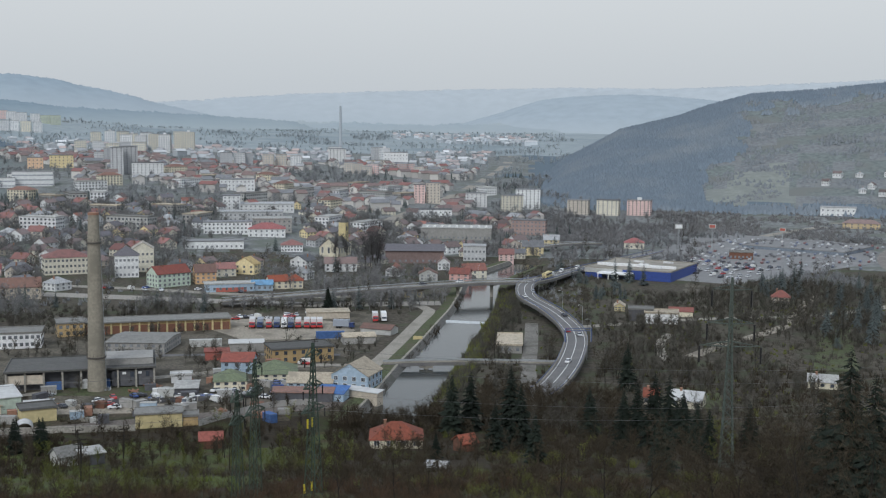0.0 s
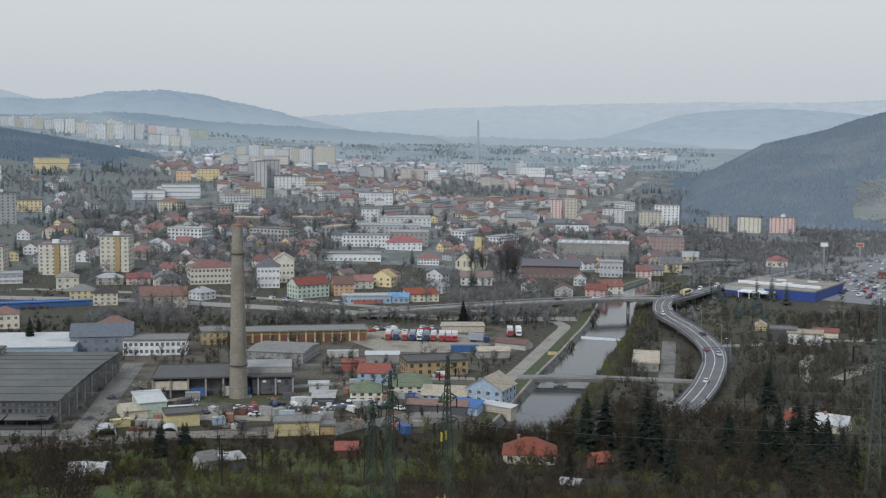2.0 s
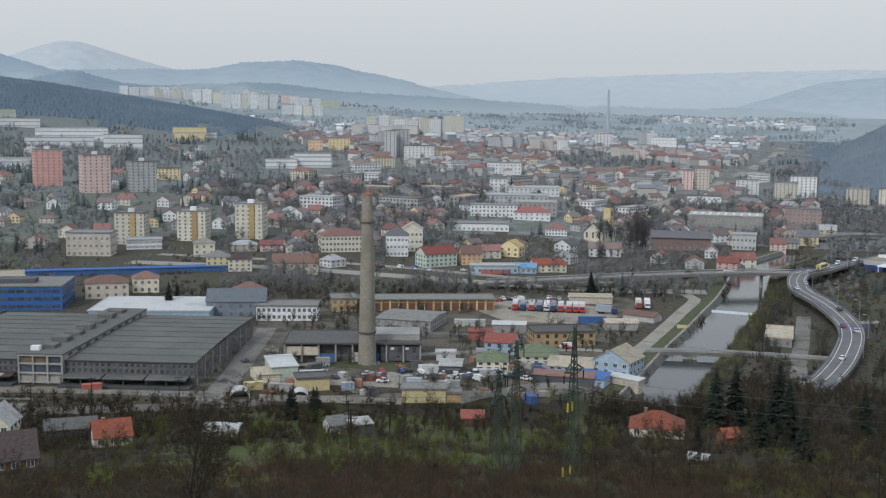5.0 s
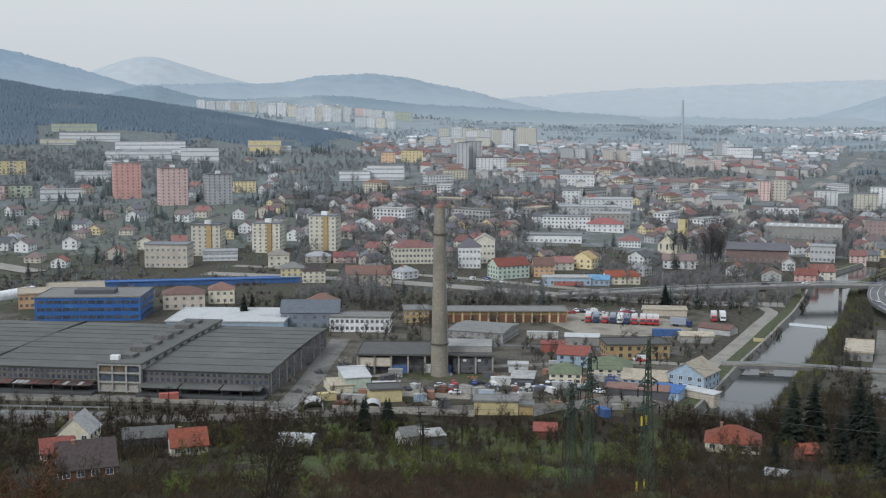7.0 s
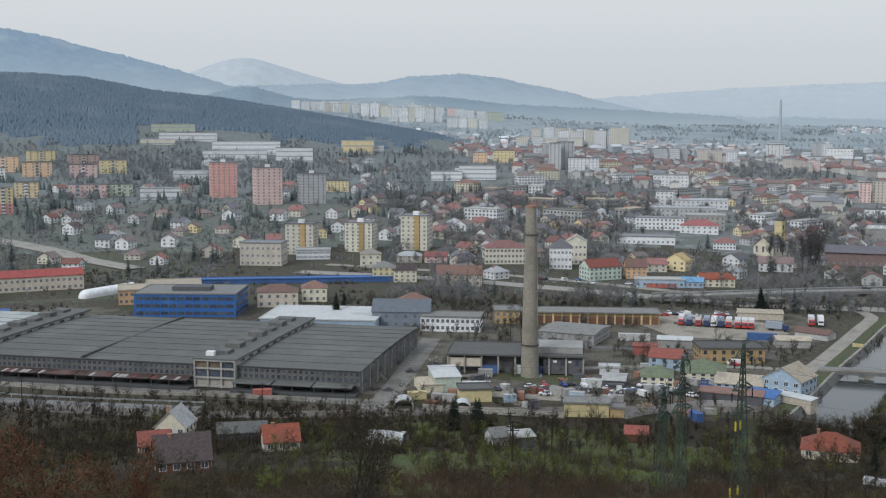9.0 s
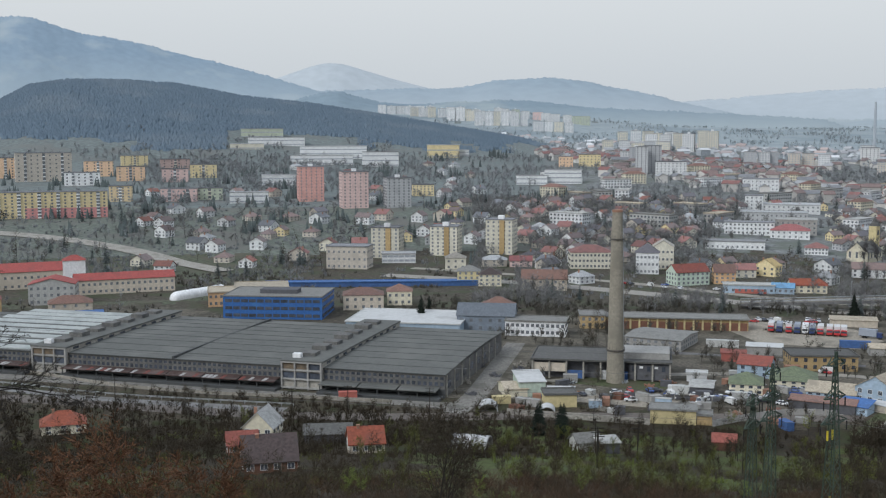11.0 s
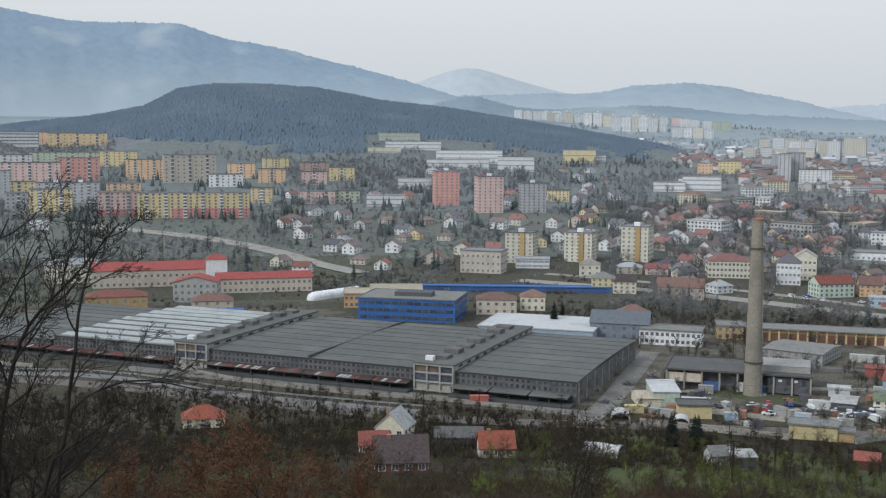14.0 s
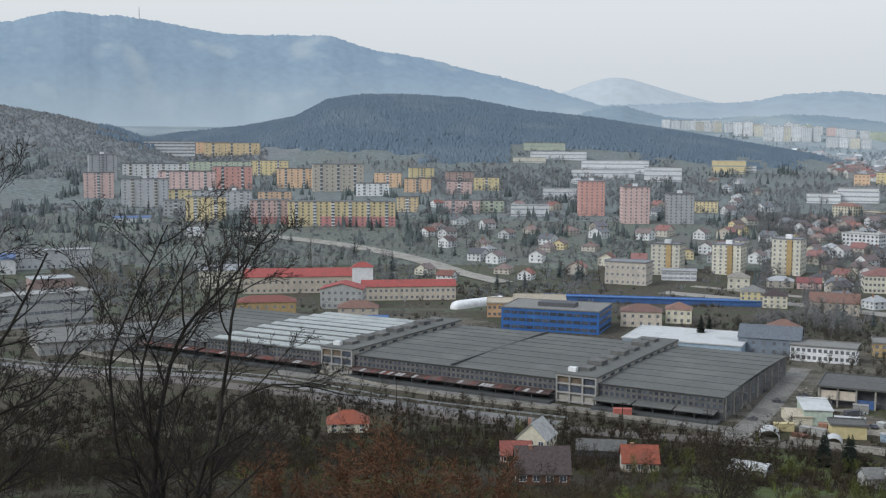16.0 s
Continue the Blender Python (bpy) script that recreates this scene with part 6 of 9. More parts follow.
building("house", -71.6, 386.5, 11.2, 12.0, 3.7, 10.5, "cream", "green", "cream house with an olive hipped roof", kind="hip", rise=3.0, floors=2, bays=4, category='house')
building("house", -45.1, 390.3, 15.5, 11.0, 2.4, -1.4, "sky", "tan", "long blue house with tan roof", kind="gable", rise=2.5, floors=2, bays=6, category='house')
building("house", -31.4, 390.2, 13.4, 14.0, 5.2, -17.4, "sky", "tan", "blue gabled house with tan roof and white trim", kind="cross", rise=4.0, floors=2, bays=4, category='house', style='each')
building("shed", -45.5, 372.1, 20.0, 6.0, 3.0, -1.0, "dark", "rust", "low dark shed with a rusty roof", kind="lean", rise=0.6)
building("store_house", -84.0, 337.5, 13.6, 8.0, 4.2, 14.0, "yellow", "grey", "pale yellow flat-roofed store by the railway", rise=0.2)
building("store_house", -75.2, 340.3, 4.4, 6.0, 2.8, 12.5, "ochre", "grey", "small ochre store beside the railway")
building("shed", -121.8, 343.3, 10.3, 8.0, 4.0, 27.5, "yellow", "dark", "yellow shed with a dark roof")
building("shed", -135.3, 353.2, 8.8, 14.0, 5.0, 31.0, "mint", "white", "pale green workshop with white sheet roof", kind="lean", rise=1.0)
building("shed", -125.6, 352.0, 7.3, 5.0, 3.0, 19.6, "cream", "white", "small hut with white roof", kind="lean", rise=0.5)
building("shed", -84.8, 377.8, 7.6, 12.0, 3.0, 8.6, "dark", "pale", "dark sheet-metal shed among other buildings", kind="gable", rise=1.0)
building("shed", -139.8, 350.1, 7.5, 12.0, 2.8, 33.8, "cream", "tan", "cream workshop shed among other buildings", kind="gable", rise=1.2)
building("site_cabin", -91.2, 399.2, 7.0, 4.0, 2.8, 12.9, "white", "white", "white site cabin among other buildings")
building("shed", -86.5, 439.3, 9.2, 6.0, 3.2, 11.1, "red", "scarlet", "red kiosk with lean-to roof", kind="lean", rise=0.4)
building("house", -197.9, 458.6, 25.3, 14.0, 7.1, 17.3, "slate", "slate", "dark grey house with gabled dormers", kind="gable", rise=4.5, floors=2, bays=6, category='house', glass=GLASS_PALE)
building("house", -205.0, 490.2, 16.1, 14.0, 6.0, 22.7, "brick", "rust", "brick house with a red tiled roof", kind="hip", rise=4.0, floors=2, bays=4, category='house', glass=GLASS_PALE)
building("house", -275.6, 488.1, 19.7, 14.0, 7.5, 29.5, "beige", "brown", "beige house with a brown hipped roof", kind="hip", rise=3.0, floors=2, bays=5, category='house', glass=GLASS_PALE)
building("house", -266.6, 509.0, 12.6, 12.0, 7.2, 27.6, "cream", "rust", "cream house with a rusty hipped roof", kind="hip", rise=3.0, floors=2, bays=4, category='house', glass=GLASS_PALE)
building("villa", -265.8, 592.0, 13.0, 12.0, 7.8, 24.2, "yellow", "grey", "yellow villa with grey hipped roof", kind="hip", rise=3.0, floors=3, bays=4, category='house', glass=GLASS_PALE)
building("villa", -252.5, 591.4, 12.9, 12.0, 6.8, 23.1, "cream", "mauve", "cream villa with mauve roof", kind="hip", rise=3.0, floors=3, bays=4, category='house', glass=GLASS_PALE)
building("villa", -301.9, 652.3, 13.0, 11.0, 7.3, 24.8, "cream", "tan", "cream villa with tan hipped roof", kind="hip", rise=3.0, floors=2, bays=3, category='house', faded=True, glass=GLASS_PALE)
building("villa", -285.6, 675.7, 16.2, 11.0, 4.5, 22.9, "beige", "pale", "beige villa with pale roof", kind="hip", rise=2.5, floors=2, bays=3, category='house', faded=True, glass=GLASS_PALE)
building("house", -218.9, 588.2, 24.6, 12.0, 6.5, 20.4, "beige", "rust", "long beige house with rusty roof", kind="gable", rise=4.3, floors=2, bays=6, category='house', glass=GLASS_PALE)
building("house", -269.4, 681.0, 14.3, 11.0, 4.0, 21.6, "pink", "scarlet", "house with a bright red roof", kind="gable", rise=2.6, floors=2, bays=3, category='house', faded=True, glass=GLASS_PALE)

# great factory
great_factory()
blue_office(-301.1, 446.9, 20.0)
building("storage_hall", -228.1, 437.8, 50.4, 36.0, 4.8, 15.5, "sky", "white", "white-roofed hall with blue gable", rise=0.2)
building("factory_wing", -421.1, 485.0, 52.5, 12.0, 7.8, 47.0, "beige", "vermilion", "long cream factory wing with red roof", kind="gable", rise=3.0, floors=2, bays=18, glass=GLASS_PALE)
building("factory_wing", -487.2, 466.5, 69.3, 16.0, 9.7, 48.2, "beige", "vermilion", "long white factory with bright red roof", kind="gable", rise=4.0, floors=2, bays=20, glass=GLASS_PALE)
building("factory_wing", -538.0, 450.3, 30.2, 14.0, 10.6, 52.1, "cream", "pale", "cream factory wing with a faded roof", kind="gable", rise=3.0, floors=2, bays=9, faded=True, glass=GLASS_PALE)
building("office_block", -426.0, 435.6, 22.6, 16.0, 10.5, 36.4, "grey", "vermilion", "grey three-storey office with gable", kind="cross", rise=3.0, floors=3, bays=7, glass=GLASS_PALE)
building("workshop", -431.7, 387.9, 29.5, 14.0, 8.3, 48.1, "ochre", "red", "ochre workshop with red roof", kind="hip", rise=2.5, floors=2, bays=7, glass=GLASS_PALE)
building("house", -395.3, 416.1, 20.2, 12.0, 5.9, 43.5, "beige", "rust", "house with a rusty hipped roof", kind="hip", rise=3.0, floors=2, bays=4, category='house', glass=GLASS_PALE)
building("shed", -375.5, 403.5, 17.3, 8.0, 3.6, 42.9, "sky", "blue", "low shed with a bright blue roof", kind="lean", rise=0.5)
building("office_block", -492.3, 302.7, 45.2, 16.0, 15.2, 76.4, "grey", "pale", "grey concrete office with three ribbon window storeys", floors=3, bays=16, style='band', glass=GLASS_PALE)
building("workshop", -589.5, 367.1, 23.5, 18.0, 8.8, 68.1, "brick", "pale", "brown brick workshop block", faded=True)
building("open_hall", -689.5, 428.0, 53.9, 14.0, 11.8, 64.2, "grey", "pale", "open grey hall with a pale roof", floors=1, bays=14, faded=True, glass=GLASS_PALE)
building("storage_hall", -694.4, 387.3, 31.1, 20.0, 9.9, 60.8, "white", "blue", "white hall with a blue roof", kind="gable", rise=3.0, floors=1, bays=6, faded=True, glass=GLASS_PALE)
building("warehouse", -411.3, 289.6, 70.0, 40.0, 5.0, 64.9, "concrete", "grey", "low grey warehouse with flat roof", floors=1, bays=20, glass=GLASS_PALE)
building("tent_hall", -733.0, 583.8, 13.8, 14.0, 3.7, 51.5, "white", "white", "white gabled tent hall in the fields", kind="gable", rise=3.0, faded=True)
# stands on the ground, placed to look like a roof turret from the camera
building("turret", -459.7, 487.7, 12.1, 9.0, 15.7, 43.3, "white", "vermilion", "white turret standing behind the wing, with a red hipped cap", kind="hip", rise=2.6)
building("pavilion", -845.0, 604.4, 31.5, 12.0, 4.0, 54.4, "white", "blue", "low white pavilion with a blue roof", kind="gable", rise=1.5, floors=1, bays=8, faded=True, glass=GLASS_PALE)
building("workshop", -345.5, 467.8, 12.8, 20.0, 7.0, 36.5, "orange", "tan", "orange brick building under scaffolding", floors=2, bays=5, glass=GLASS_PALE)
building("storage_hall", -336.6, 490.2, 27.6, 30.0, 6.0, 34.5, "concrete", "tan", "long low hall with tan flat roof", floors=1, bays=10, glass=GLASS_PALE)

# foreground houses
building("house", -11.4, 293.1, 13.6, 11.0, 2.4, 2.2, "cream", "orange", "cream house with a broad orange-red hipped roof", kind="hip", rise=3.4, floors=1, bays=4, style='each', category='house', stack=1)
building("house", -134.7, 239.8, 8.5, 8.0, 2.4, 35.3, "beige", "orange", "small house with orange tiled roof", kind="gable", rise=3.2, floors=1, bays=3, style='each', category='house', stack=1)
building("house", -242.3, 250.5, 12.6, 9.0, 3.0, 44.0, "cream", "orange", "cream house with orange hipped roof", kind="hip", rise=3.2, floors=2, bays=3, style='each', category='house', stack=1)
building("house", -177.6, 255.4, 8.6, 9.5, 4.6, 16.0, "cream", "pale", "cream gabled house with pale sheet roof", kind="cross", rise=4.2, floors=2, bays=3, style='each', category='house', stack=1)
building("house", -164.7, 230.6, 7.5, 7.0, 2.4, 39.5, "brown", "scarlet", "dark shed house with a red sheet roof", kind="gable", rise=2.6, floors=1, bays=3, style='each', stack=0, category='house')
building("house", -128.8, 189.7, 10.8, 10.0, 2.4, 38.2, "brown", "mauve", "brown timber house with a dark mauve roof", kind="gable", rise=4.2, floors=1, bays=4, style='each', category='house', stack=1)
building("house", 79.4, 367.6, 10.2, 8.0, 2.6, -24.2, "cream", "white", "house with a white sheet roof and red gable", kind="gable", rise=2.5, floors=1, bays=3, category='house', stack=1)
building("house", 69.1, 372.0, 4.8, 6.0, 2.8, -10.5, "beige", "orange", "small house with orange roof", kind="gable", rise=2.2, floors=1, bays=3, category='house', stack=1)
building("house", 7.5, 283.2, 4.2, 5.0, 2.4, 28.5, "brown", "orange", "tiny hut with an orange roof", kind="gable", rise=1.6, stack=0, category='house')
building("hut", -60.5, 297.9, 5.9, 5.0, 2.4, 11.5, "brown", "scarlet", "garden hut with a bright red roof", kind="gable", rise=1.6)
building("hut", -87.9, 269.2, 6.4, 5.0, 2.4, 43.1, "grey", "grey", "derelict grey hut with a sagging pale roof", kind="gable", rise=1.8)
building("hut", -82.7, 269.3, 5.3, 4.0, 2.4, 37.1, "dark", "pale", "lean-to shed beside a derelict hut", kind="lean", rise=0.8)
building("barn", -159.7, 262.7, 12.9, 7.0, 2.4, 31.3, "dark", "dark", "long dark timber barn", kind="gable", rise=2.0)

# right bank
building("house", 177.7, 599.0, 9.5, 8.0, 3.4, -16.5, "beige", "red", "house with orange hipped roof by the spruces", kind="hip", rise=3.3, floors=2, bays=3, category='house', stack=1, glass=GLASS_PALE)
building("shed", 94.1, 538.5, 11.5, 10.0, 5.5, -9.9, "dark", "grey", "dark workshop shed among other buildings")
building("shed", 102.4, 531.0, 15.3, 12.0, 4.9, -10.9, "white", "tan", "low white building with flat tan roof", floors=1, bays=4, glass=GLASS_PALE)
building("shed", 115.9, 552.6, 11.3, 8.0, 2.6, -11.8, "cream", "red", "low red-roofed building among other buildings", kind="gable", rise=1.5)
building("house", 88.7, 568.8, 5.1, 9.0, 2.4, -8.9, "yellow", "tan", "small yellow house among other buildings", kind="cross", rise=1.6, floors=2, bays=3, category='house', stack=1, glass=GLASS_PALE)
building("station_building", 210.1, 805.7, 16.3, 10.0, 4.8, -14.6, "brown", "grey", "small low station building", floors=1, bays=6, glass=GLASS_PALE)
blue_store()
building("house", 379.7, 1041.8, 32.5, 12.0, 5.0, -20.0, "ochre", "rust", "ochre station house with red roof", kind="hip", rise=3.3, floors=2, bays=6, category='house', faded=True, glass=GLASS_PALE)
building("building", 377.3, 1098.1, 32.4, 12.0, 8.6, -19.0, "white", "pale", "white low building at the hill foot", floors=2, bays=7, faded=True, glass=GLASS_PALE)
building("house", 134.0, 398.2, 9.9, 8.0, 2.4, -18.6, "cream", "pale", "low house with a white sheet roof", kind="gable", rise=2.0, floors=1, bays=3, category='house', stack=1)
building("house", 145.5, 870.0, 15.1, 12.0, 4.8, -9.5, "cream", "scarlet", "house with a bright red roof", kind="hip", rise=3.2, floors=1, bays=4, category='house', faded=True, glass=GLASS_PALE)

# single things
building("railway_store", -308.2, 564.2, 128.0, 7.0, 2.6, 28.6, "blue", "blue", "long low blue railway store with blue roof", rise=0.2)
fabric_hangar(-381.2, 473.4, -9.2, 36.0, 3.2)
sign_mast(162.3, 789.0, 25.7, "white", -11.6, "tall shop sign board on a slim steel mast")
sign_mast(200.5, 853.5, 20.6, "red", -13.2, "tall shop sign board on a slim steel mast")
sign_mast(280.1, 946.1, 10.7, "red", -16.5, "tall shop sign board on a slim steel mast")
far_stack(-202.3, 2291.1, 84.7)
summit_mast(53.9, 4130, 392, 52)
gantry(55.0, 457.0, 5.0, 5.0, 10.6)

# yard clutter
crate(-79.6, 359.5, 4.4, 2.5, 2.1, 13, "concrete", "concrete container or stack of goods in the yard", "yard_box")
crate(-59.0, 363.5, 4.3, 2.5, 1.4, 7, "brown", "brown container or stack of goods in the yard", "yard_box")
crate(-119.1, 362.6, 2.9, 2.4, 1.8, -22, "grey", "grey container or stack of goods in the yard", "yard_box")
crate(-61.2, 393.5, 4.8, 1.9, 2.1, -27, "concrete", "concrete container or stack of goods in the yard", "yard_box")
crate(-133.9, 333.1, 4.7, 2.6, 1.4, -23, "brown", "brown container or stack of goods in the yard", "yard_box")
crate(-121.0, 391.5, 4.2, 1.9, 2.6, -20, "dark", "dark container or stack of goods in the yard", "yard_box")
crate(-51.5, 397.1, 3.3, 1.9, 1.4, -33, "dark", "dark container or stack of goods in the yard", "yard_box")
crate(-112.5, 359.9, 4.1, 2.4, 1.3, -4, "dark", "dark container or stack of goods in the yard", "yard_box")
crate(-110.0, 353.5, 3.7, 2.4, 1.3, 58, "brown", "brown container or stack of goods in the yard", "yard_box")
crate(-135.1, 341.6, 3.4, 2.2, 1.8, -2, "concrete", "concrete container or stack of goods in the yard", "yard_box")
crate(-63.0, 387.7, 2.6, 2.6, 1.5, 36, "dark", "dark container or stack of goods in the yard", "yard_box")
crate(-49.1, 354.6, 3.8, 2.5, 1.6, 6, "concrete", "concrete container or stack of goods in the yard", "yard_box")
crate(-82.1, 355.8, 5.0, 1.8, 2.5, -31, "concrete", "concrete container or stack of goods in the yard", "yard_box")
crate(-108.6, 360.5, 3.2, 2.5, 2.0, -9, "brown", "brown container or stack of goods in the yard", "yard_box")
crate(-121.2, 393.4, 4.2, 2.4, 1.6, 8, "dark", "dark container or stack of goods in the yard", "yard_box")
crate(-81.1, 415.1, 3.9, 2.1, 1.5, 19, "grey", "grey container or stack of goods in the yard", "yard_box")
crate(-64.4, 387.0, 2.5, 2.6, 2.1, 40, "brick", "brick container or stack of goods in the yard", "yard_box")
crate(-118.7, 391.5, 4.0, 1.9, 2.5, 1, "dark", "dark container or stack of goods in the yard", "yard_box")
crate(-131.1, 373.0, 5.0, 2.0, 1.8, 60, "dark", "dark container or stack of goods in the yard", "yard_box")
crate(-55.7, 350.2, 5.4, 2.4, 1.6, -13, "brick", "brick container or stack of goods in the yard", "yard_box")
crate(-91.0, 344.3, 3.3, 2.6, 2.5, 23, "dark", "dark container or stack of goods in the yard", "yard_box")
crate(-98.9, 386.1, 3.7, 2.2, 2.0, 10, "dark", "dark container or stack of goods in the yard", "yard_box")
crate(-130.2, 339.8, 4.4, 2.3, 2.3, -4, "concrete", "concrete container or stack of goods in the yard", "yard_box")
crate(-79.2, 397.3, 2.9, 2.6, 2.2, 56, "brick", "brick container or stack of goods in the yard", "yard_box")
crate(-118.8, 394.1, 2.0, 2.2, 1.6, 27, "concrete", "concrete container or stack of goods in the yard", "yard_box")
crate(-93.1, 349.8, 4.4, 2.1, 1.6, -5, "dark", "dark container or stack of goods in the yard", "yard_box")
crate(-54.0, 394.2, 2.6, 2.5, 1.8, -4, "concrete", "concrete container or stack of goods in the yard", "yard_box")
crate(-120.3, 397.0, 2.7, 2.1, 2.4, -12, "brown", "brown container or stack of goods in the yard", "yard_box")
crate(-131.9, 348.6, 2.6, 2.4, 2.0, 27, "brick", "brick container or stack of goods in the yard", "yard_box")
crate(-100.7, 362.0, 5.0, 2.0, 2.6, -20, "concrete", "concrete container or stack of goods in the yard", "yard_box")
crate(-85.0, 366.9, 2.8, 2.3, 2.1, -36, "brown", "brown container or stack of goods in the yard", "yard_box")
crate(-104.1, 394.3, 5.1, 1.9, 2.6, 8, "dark", "dark container or stack of goods in the yard", "yard_box")
crate(-92.5, 381.5, 3.3, 2.3, 2.0, -16, "concrete", "concrete container or stack of goods in the yard", "yard_box")
crate(-62.8, 428.7, 5.3, 2.5, 2.4, 29, "brick", "brick container or stack of goods in the yard", "yard_box")
crate(-83.0, 342.4, 4.1, 1.9, 2.0, -6, "grey", "grey container or stack of goods in the yard", "yard_box")
crate(-80.1, 343.8, 2.5, 2.1, 2.0, 14, "concrete", "concrete container or stack of goods in the yard", "yard_box")
crate(-106.1, 400.1, 4.0, 2.6, 2.6, 21, "brick", "brick container or stack of goods in the yard", "yard_box")
crate(-101.8, 341.5, 3.3, 2.1, 2.5, 14, "dark", "dark container or stack of goods in the yard", "yard_box")
crate(-104.5, 341.9, 3.3, 2.1, 1.5, -11, "grey", "grey container or stack of goods in the yard", "yard_box")
crate(-50.8, 397.6, 5.2, 2.3, 1.6, 58, "concrete", "concrete container or stack of goods in the yard", "yard_box")
crate(-142.4, 375.4, 6, 2.5, 2.6, 24.8, "dark", "dark steel container standing in the yard")
crate(-109.1, 350.5, 2.4, 4, 2.4, 17.3, "brick", "brick steel container standing in the yard")
crate(-111.2, 346.6, 4, 2.4, 2.4, 25.8, "sky", "sky steel container standing in the yard")
crate(-188.7, 323.4, 6, 2.5, 2.4, 34.3, "red", "red steel container standing in the yard")
crate(-92.4, 357.4, 5, 2.4, 2.6, 4.5, "sky", "sky steel container standing in the yard")
crate(-95.3, 361.4, 4, 2.4, 2.4, 44.8, "concrete", "concrete steel container standing in the yard")
crate(-111.0, 398.0, 6, 2.6, 3, 15.6, "blue", "blue steel container standing in the yard")
crate(-140.4, 339.1, 6, 2.4, 2.4, 34.5, "yellow", "yellow steel container standing in the yard")
crate(-131.0, 379.0, 5, 2.5, 2.6, 19.1, "concrete", "concrete steel container standing in the yard")
crate(-47.3, 486.7, 12, 2.5, 2.8, 10.6, "blue", "blue steel container standing in the yard")
crate(-96.3, 465.9, 13, 2.5, 2.8, 11.7, "grey", "grey steel container standing in the yard")
crate(-53.1, 345.0, 5, 2.4, 2.6, -51.3, "blue", "blue steel container standing in the yard")
crate(-72.0, 377.4, 5, 2.4, 2.4, 10.8, "grey", "grey steel container standing in the yard")
crate(-82.9, 374.0, 5, 2.4, 2.4, 22.5, "dark", "dark steel container standing in the yard")
crate(-91.8, 378.3, 6, 2.4, 2.4, -6.4, "grey", "grey steel container standing in the yard")
crate(-66.8, 370.4, 4, 2.4, 2.4, 30.2, "concrete", "concrete steel container standing in the yard")
crate(-10.0, 486.0, 4, 0.4, 3, 1.2, "yellow", "yellow steel container standing in the yard")
arch_tent(-140.6, 328.1, 6.2, 7, 23.2, "white arched sheet shelter in the yard")
arch_tent(-122.8, 333.6, 5, 6, 20.2, "white arched sheet shelter in the yard")
arch_tent(-112.5, 263.5, 7.4, 9.4, 97.7, "white plastic garden tunnel on the slope")
arch_tent(1.8, 238.9, 3.5, 5, 74.6, "white plastic garden tunnel on the slope")
building("shed", -36.7, 373.3, 9.6, 7.0, 2.6, -12.4, "sky", "blue", "low lean-to with a blue tarpaulin roof", kind="lean", rise=1.2)
building("shed", -27.0, 378.1, 13.9, 3.5, 2.4, -29.9, "beige", "white", "open shed with a white sheet roof", kind="lean", rise=0.5)
pole(-72.7, 227.9, 9, "slim wooden power pole with crossarms", 2)
pole(-73.5, 231.1, 8, "slim wooden power pole with crossarms", 2)
pole(-81.5, 291.0, 8, "slim wooden power pole with crossarms", 2)
pole(-85.5, 266.6, 9, "slim wooden power pole with crossarms", 2)
pole(10.0, 367.0, 9, "slim wooden power pole with crossarms", 2)
pole(-48.2, 433.3, 10, "slim wooden power pole with crossarms", 2)
pole(-71.9, 256.0, 8, "slim wooden power pole with crossarms", 2)
pole(-193.7, 297.4, 9, "slim wooden power pole with crossarms", 2)
pole(-254.9, 286.9, 9, "slim wooden power pole with crossarms", 2)
pole(-179.7, 307.8, 9, "slim wooden power pole with crossarms", 2)
pole(-154.9, 315.5, 9, "slim wooden power pole with crossarms", 2)
building("bank_shed", 27.5, 458.0, 10.0, 26.0, 3.2, -4.0, "concrete", "tan", "long low concrete shed beside the river bank lane", floors=1, bays=3, category="shed", glass=GLASS_PALE)
building("shed", -34.0, 475.3, 13.5, 8.0, 3.0, 14.1, "concrete", "tan", "low yard shed with a tan roof", kind="gable", rise=1.2)
building("shed", -28.7, 498.0, 14.5, 8.0, 2.5, -21.7, "grey", "brown", "long low brown-roofed shed by the river road", kind="gable", rise=1.5)
building("shed", -53.2, 538.4, 19.9, 8.0, 3.0, 10.6, "beige", "tan", "low ruined brick shed with earth bank", kind="lean", rise=0.6)
building("shed", -78.0, 456.4, 13.6, 6.0, 3.4, 9.7, "concrete", "white", "open shelter with a white roof", kind="lean", rise=0.5)
building("house", -15.0, 608.6, 9.5, 8.0, 3.1, 1.4, "yellow", "tan", "small yellow house under the bridge", kind="gable", rise=1.6, floors=1, bays=3, category='house', glass=GLASS_PALE)

# ---------------- plants ----------------
def spike(s, a, b, r, sides=3):
    a, b = Vector(a), Vector(b)
    d = (b - a).normalized()
    n = d.orthogonal().normalized()
    u = d.cross(n)
    i = len(s.v)
    if sides == 1:
        q = (n if i % 2 else u) * r * 1.3
        s.v += [tuple(a - q), tuple(a + q), tuple(b)]
        s.f.append((i, i + 1, i + 2))
        s.k.append(0)
        return
    s.v += [tuple(a + r * (math.cos(math.tau * j / sides) * n + math.sin(math.tau * j / sides) * u)) for j in range(sides)] + [tuple(b)]
    s.f += [(i + j, i + (j + 1) % sides, i + sides) for j in range(sides)]
    s.k += [0] * sides


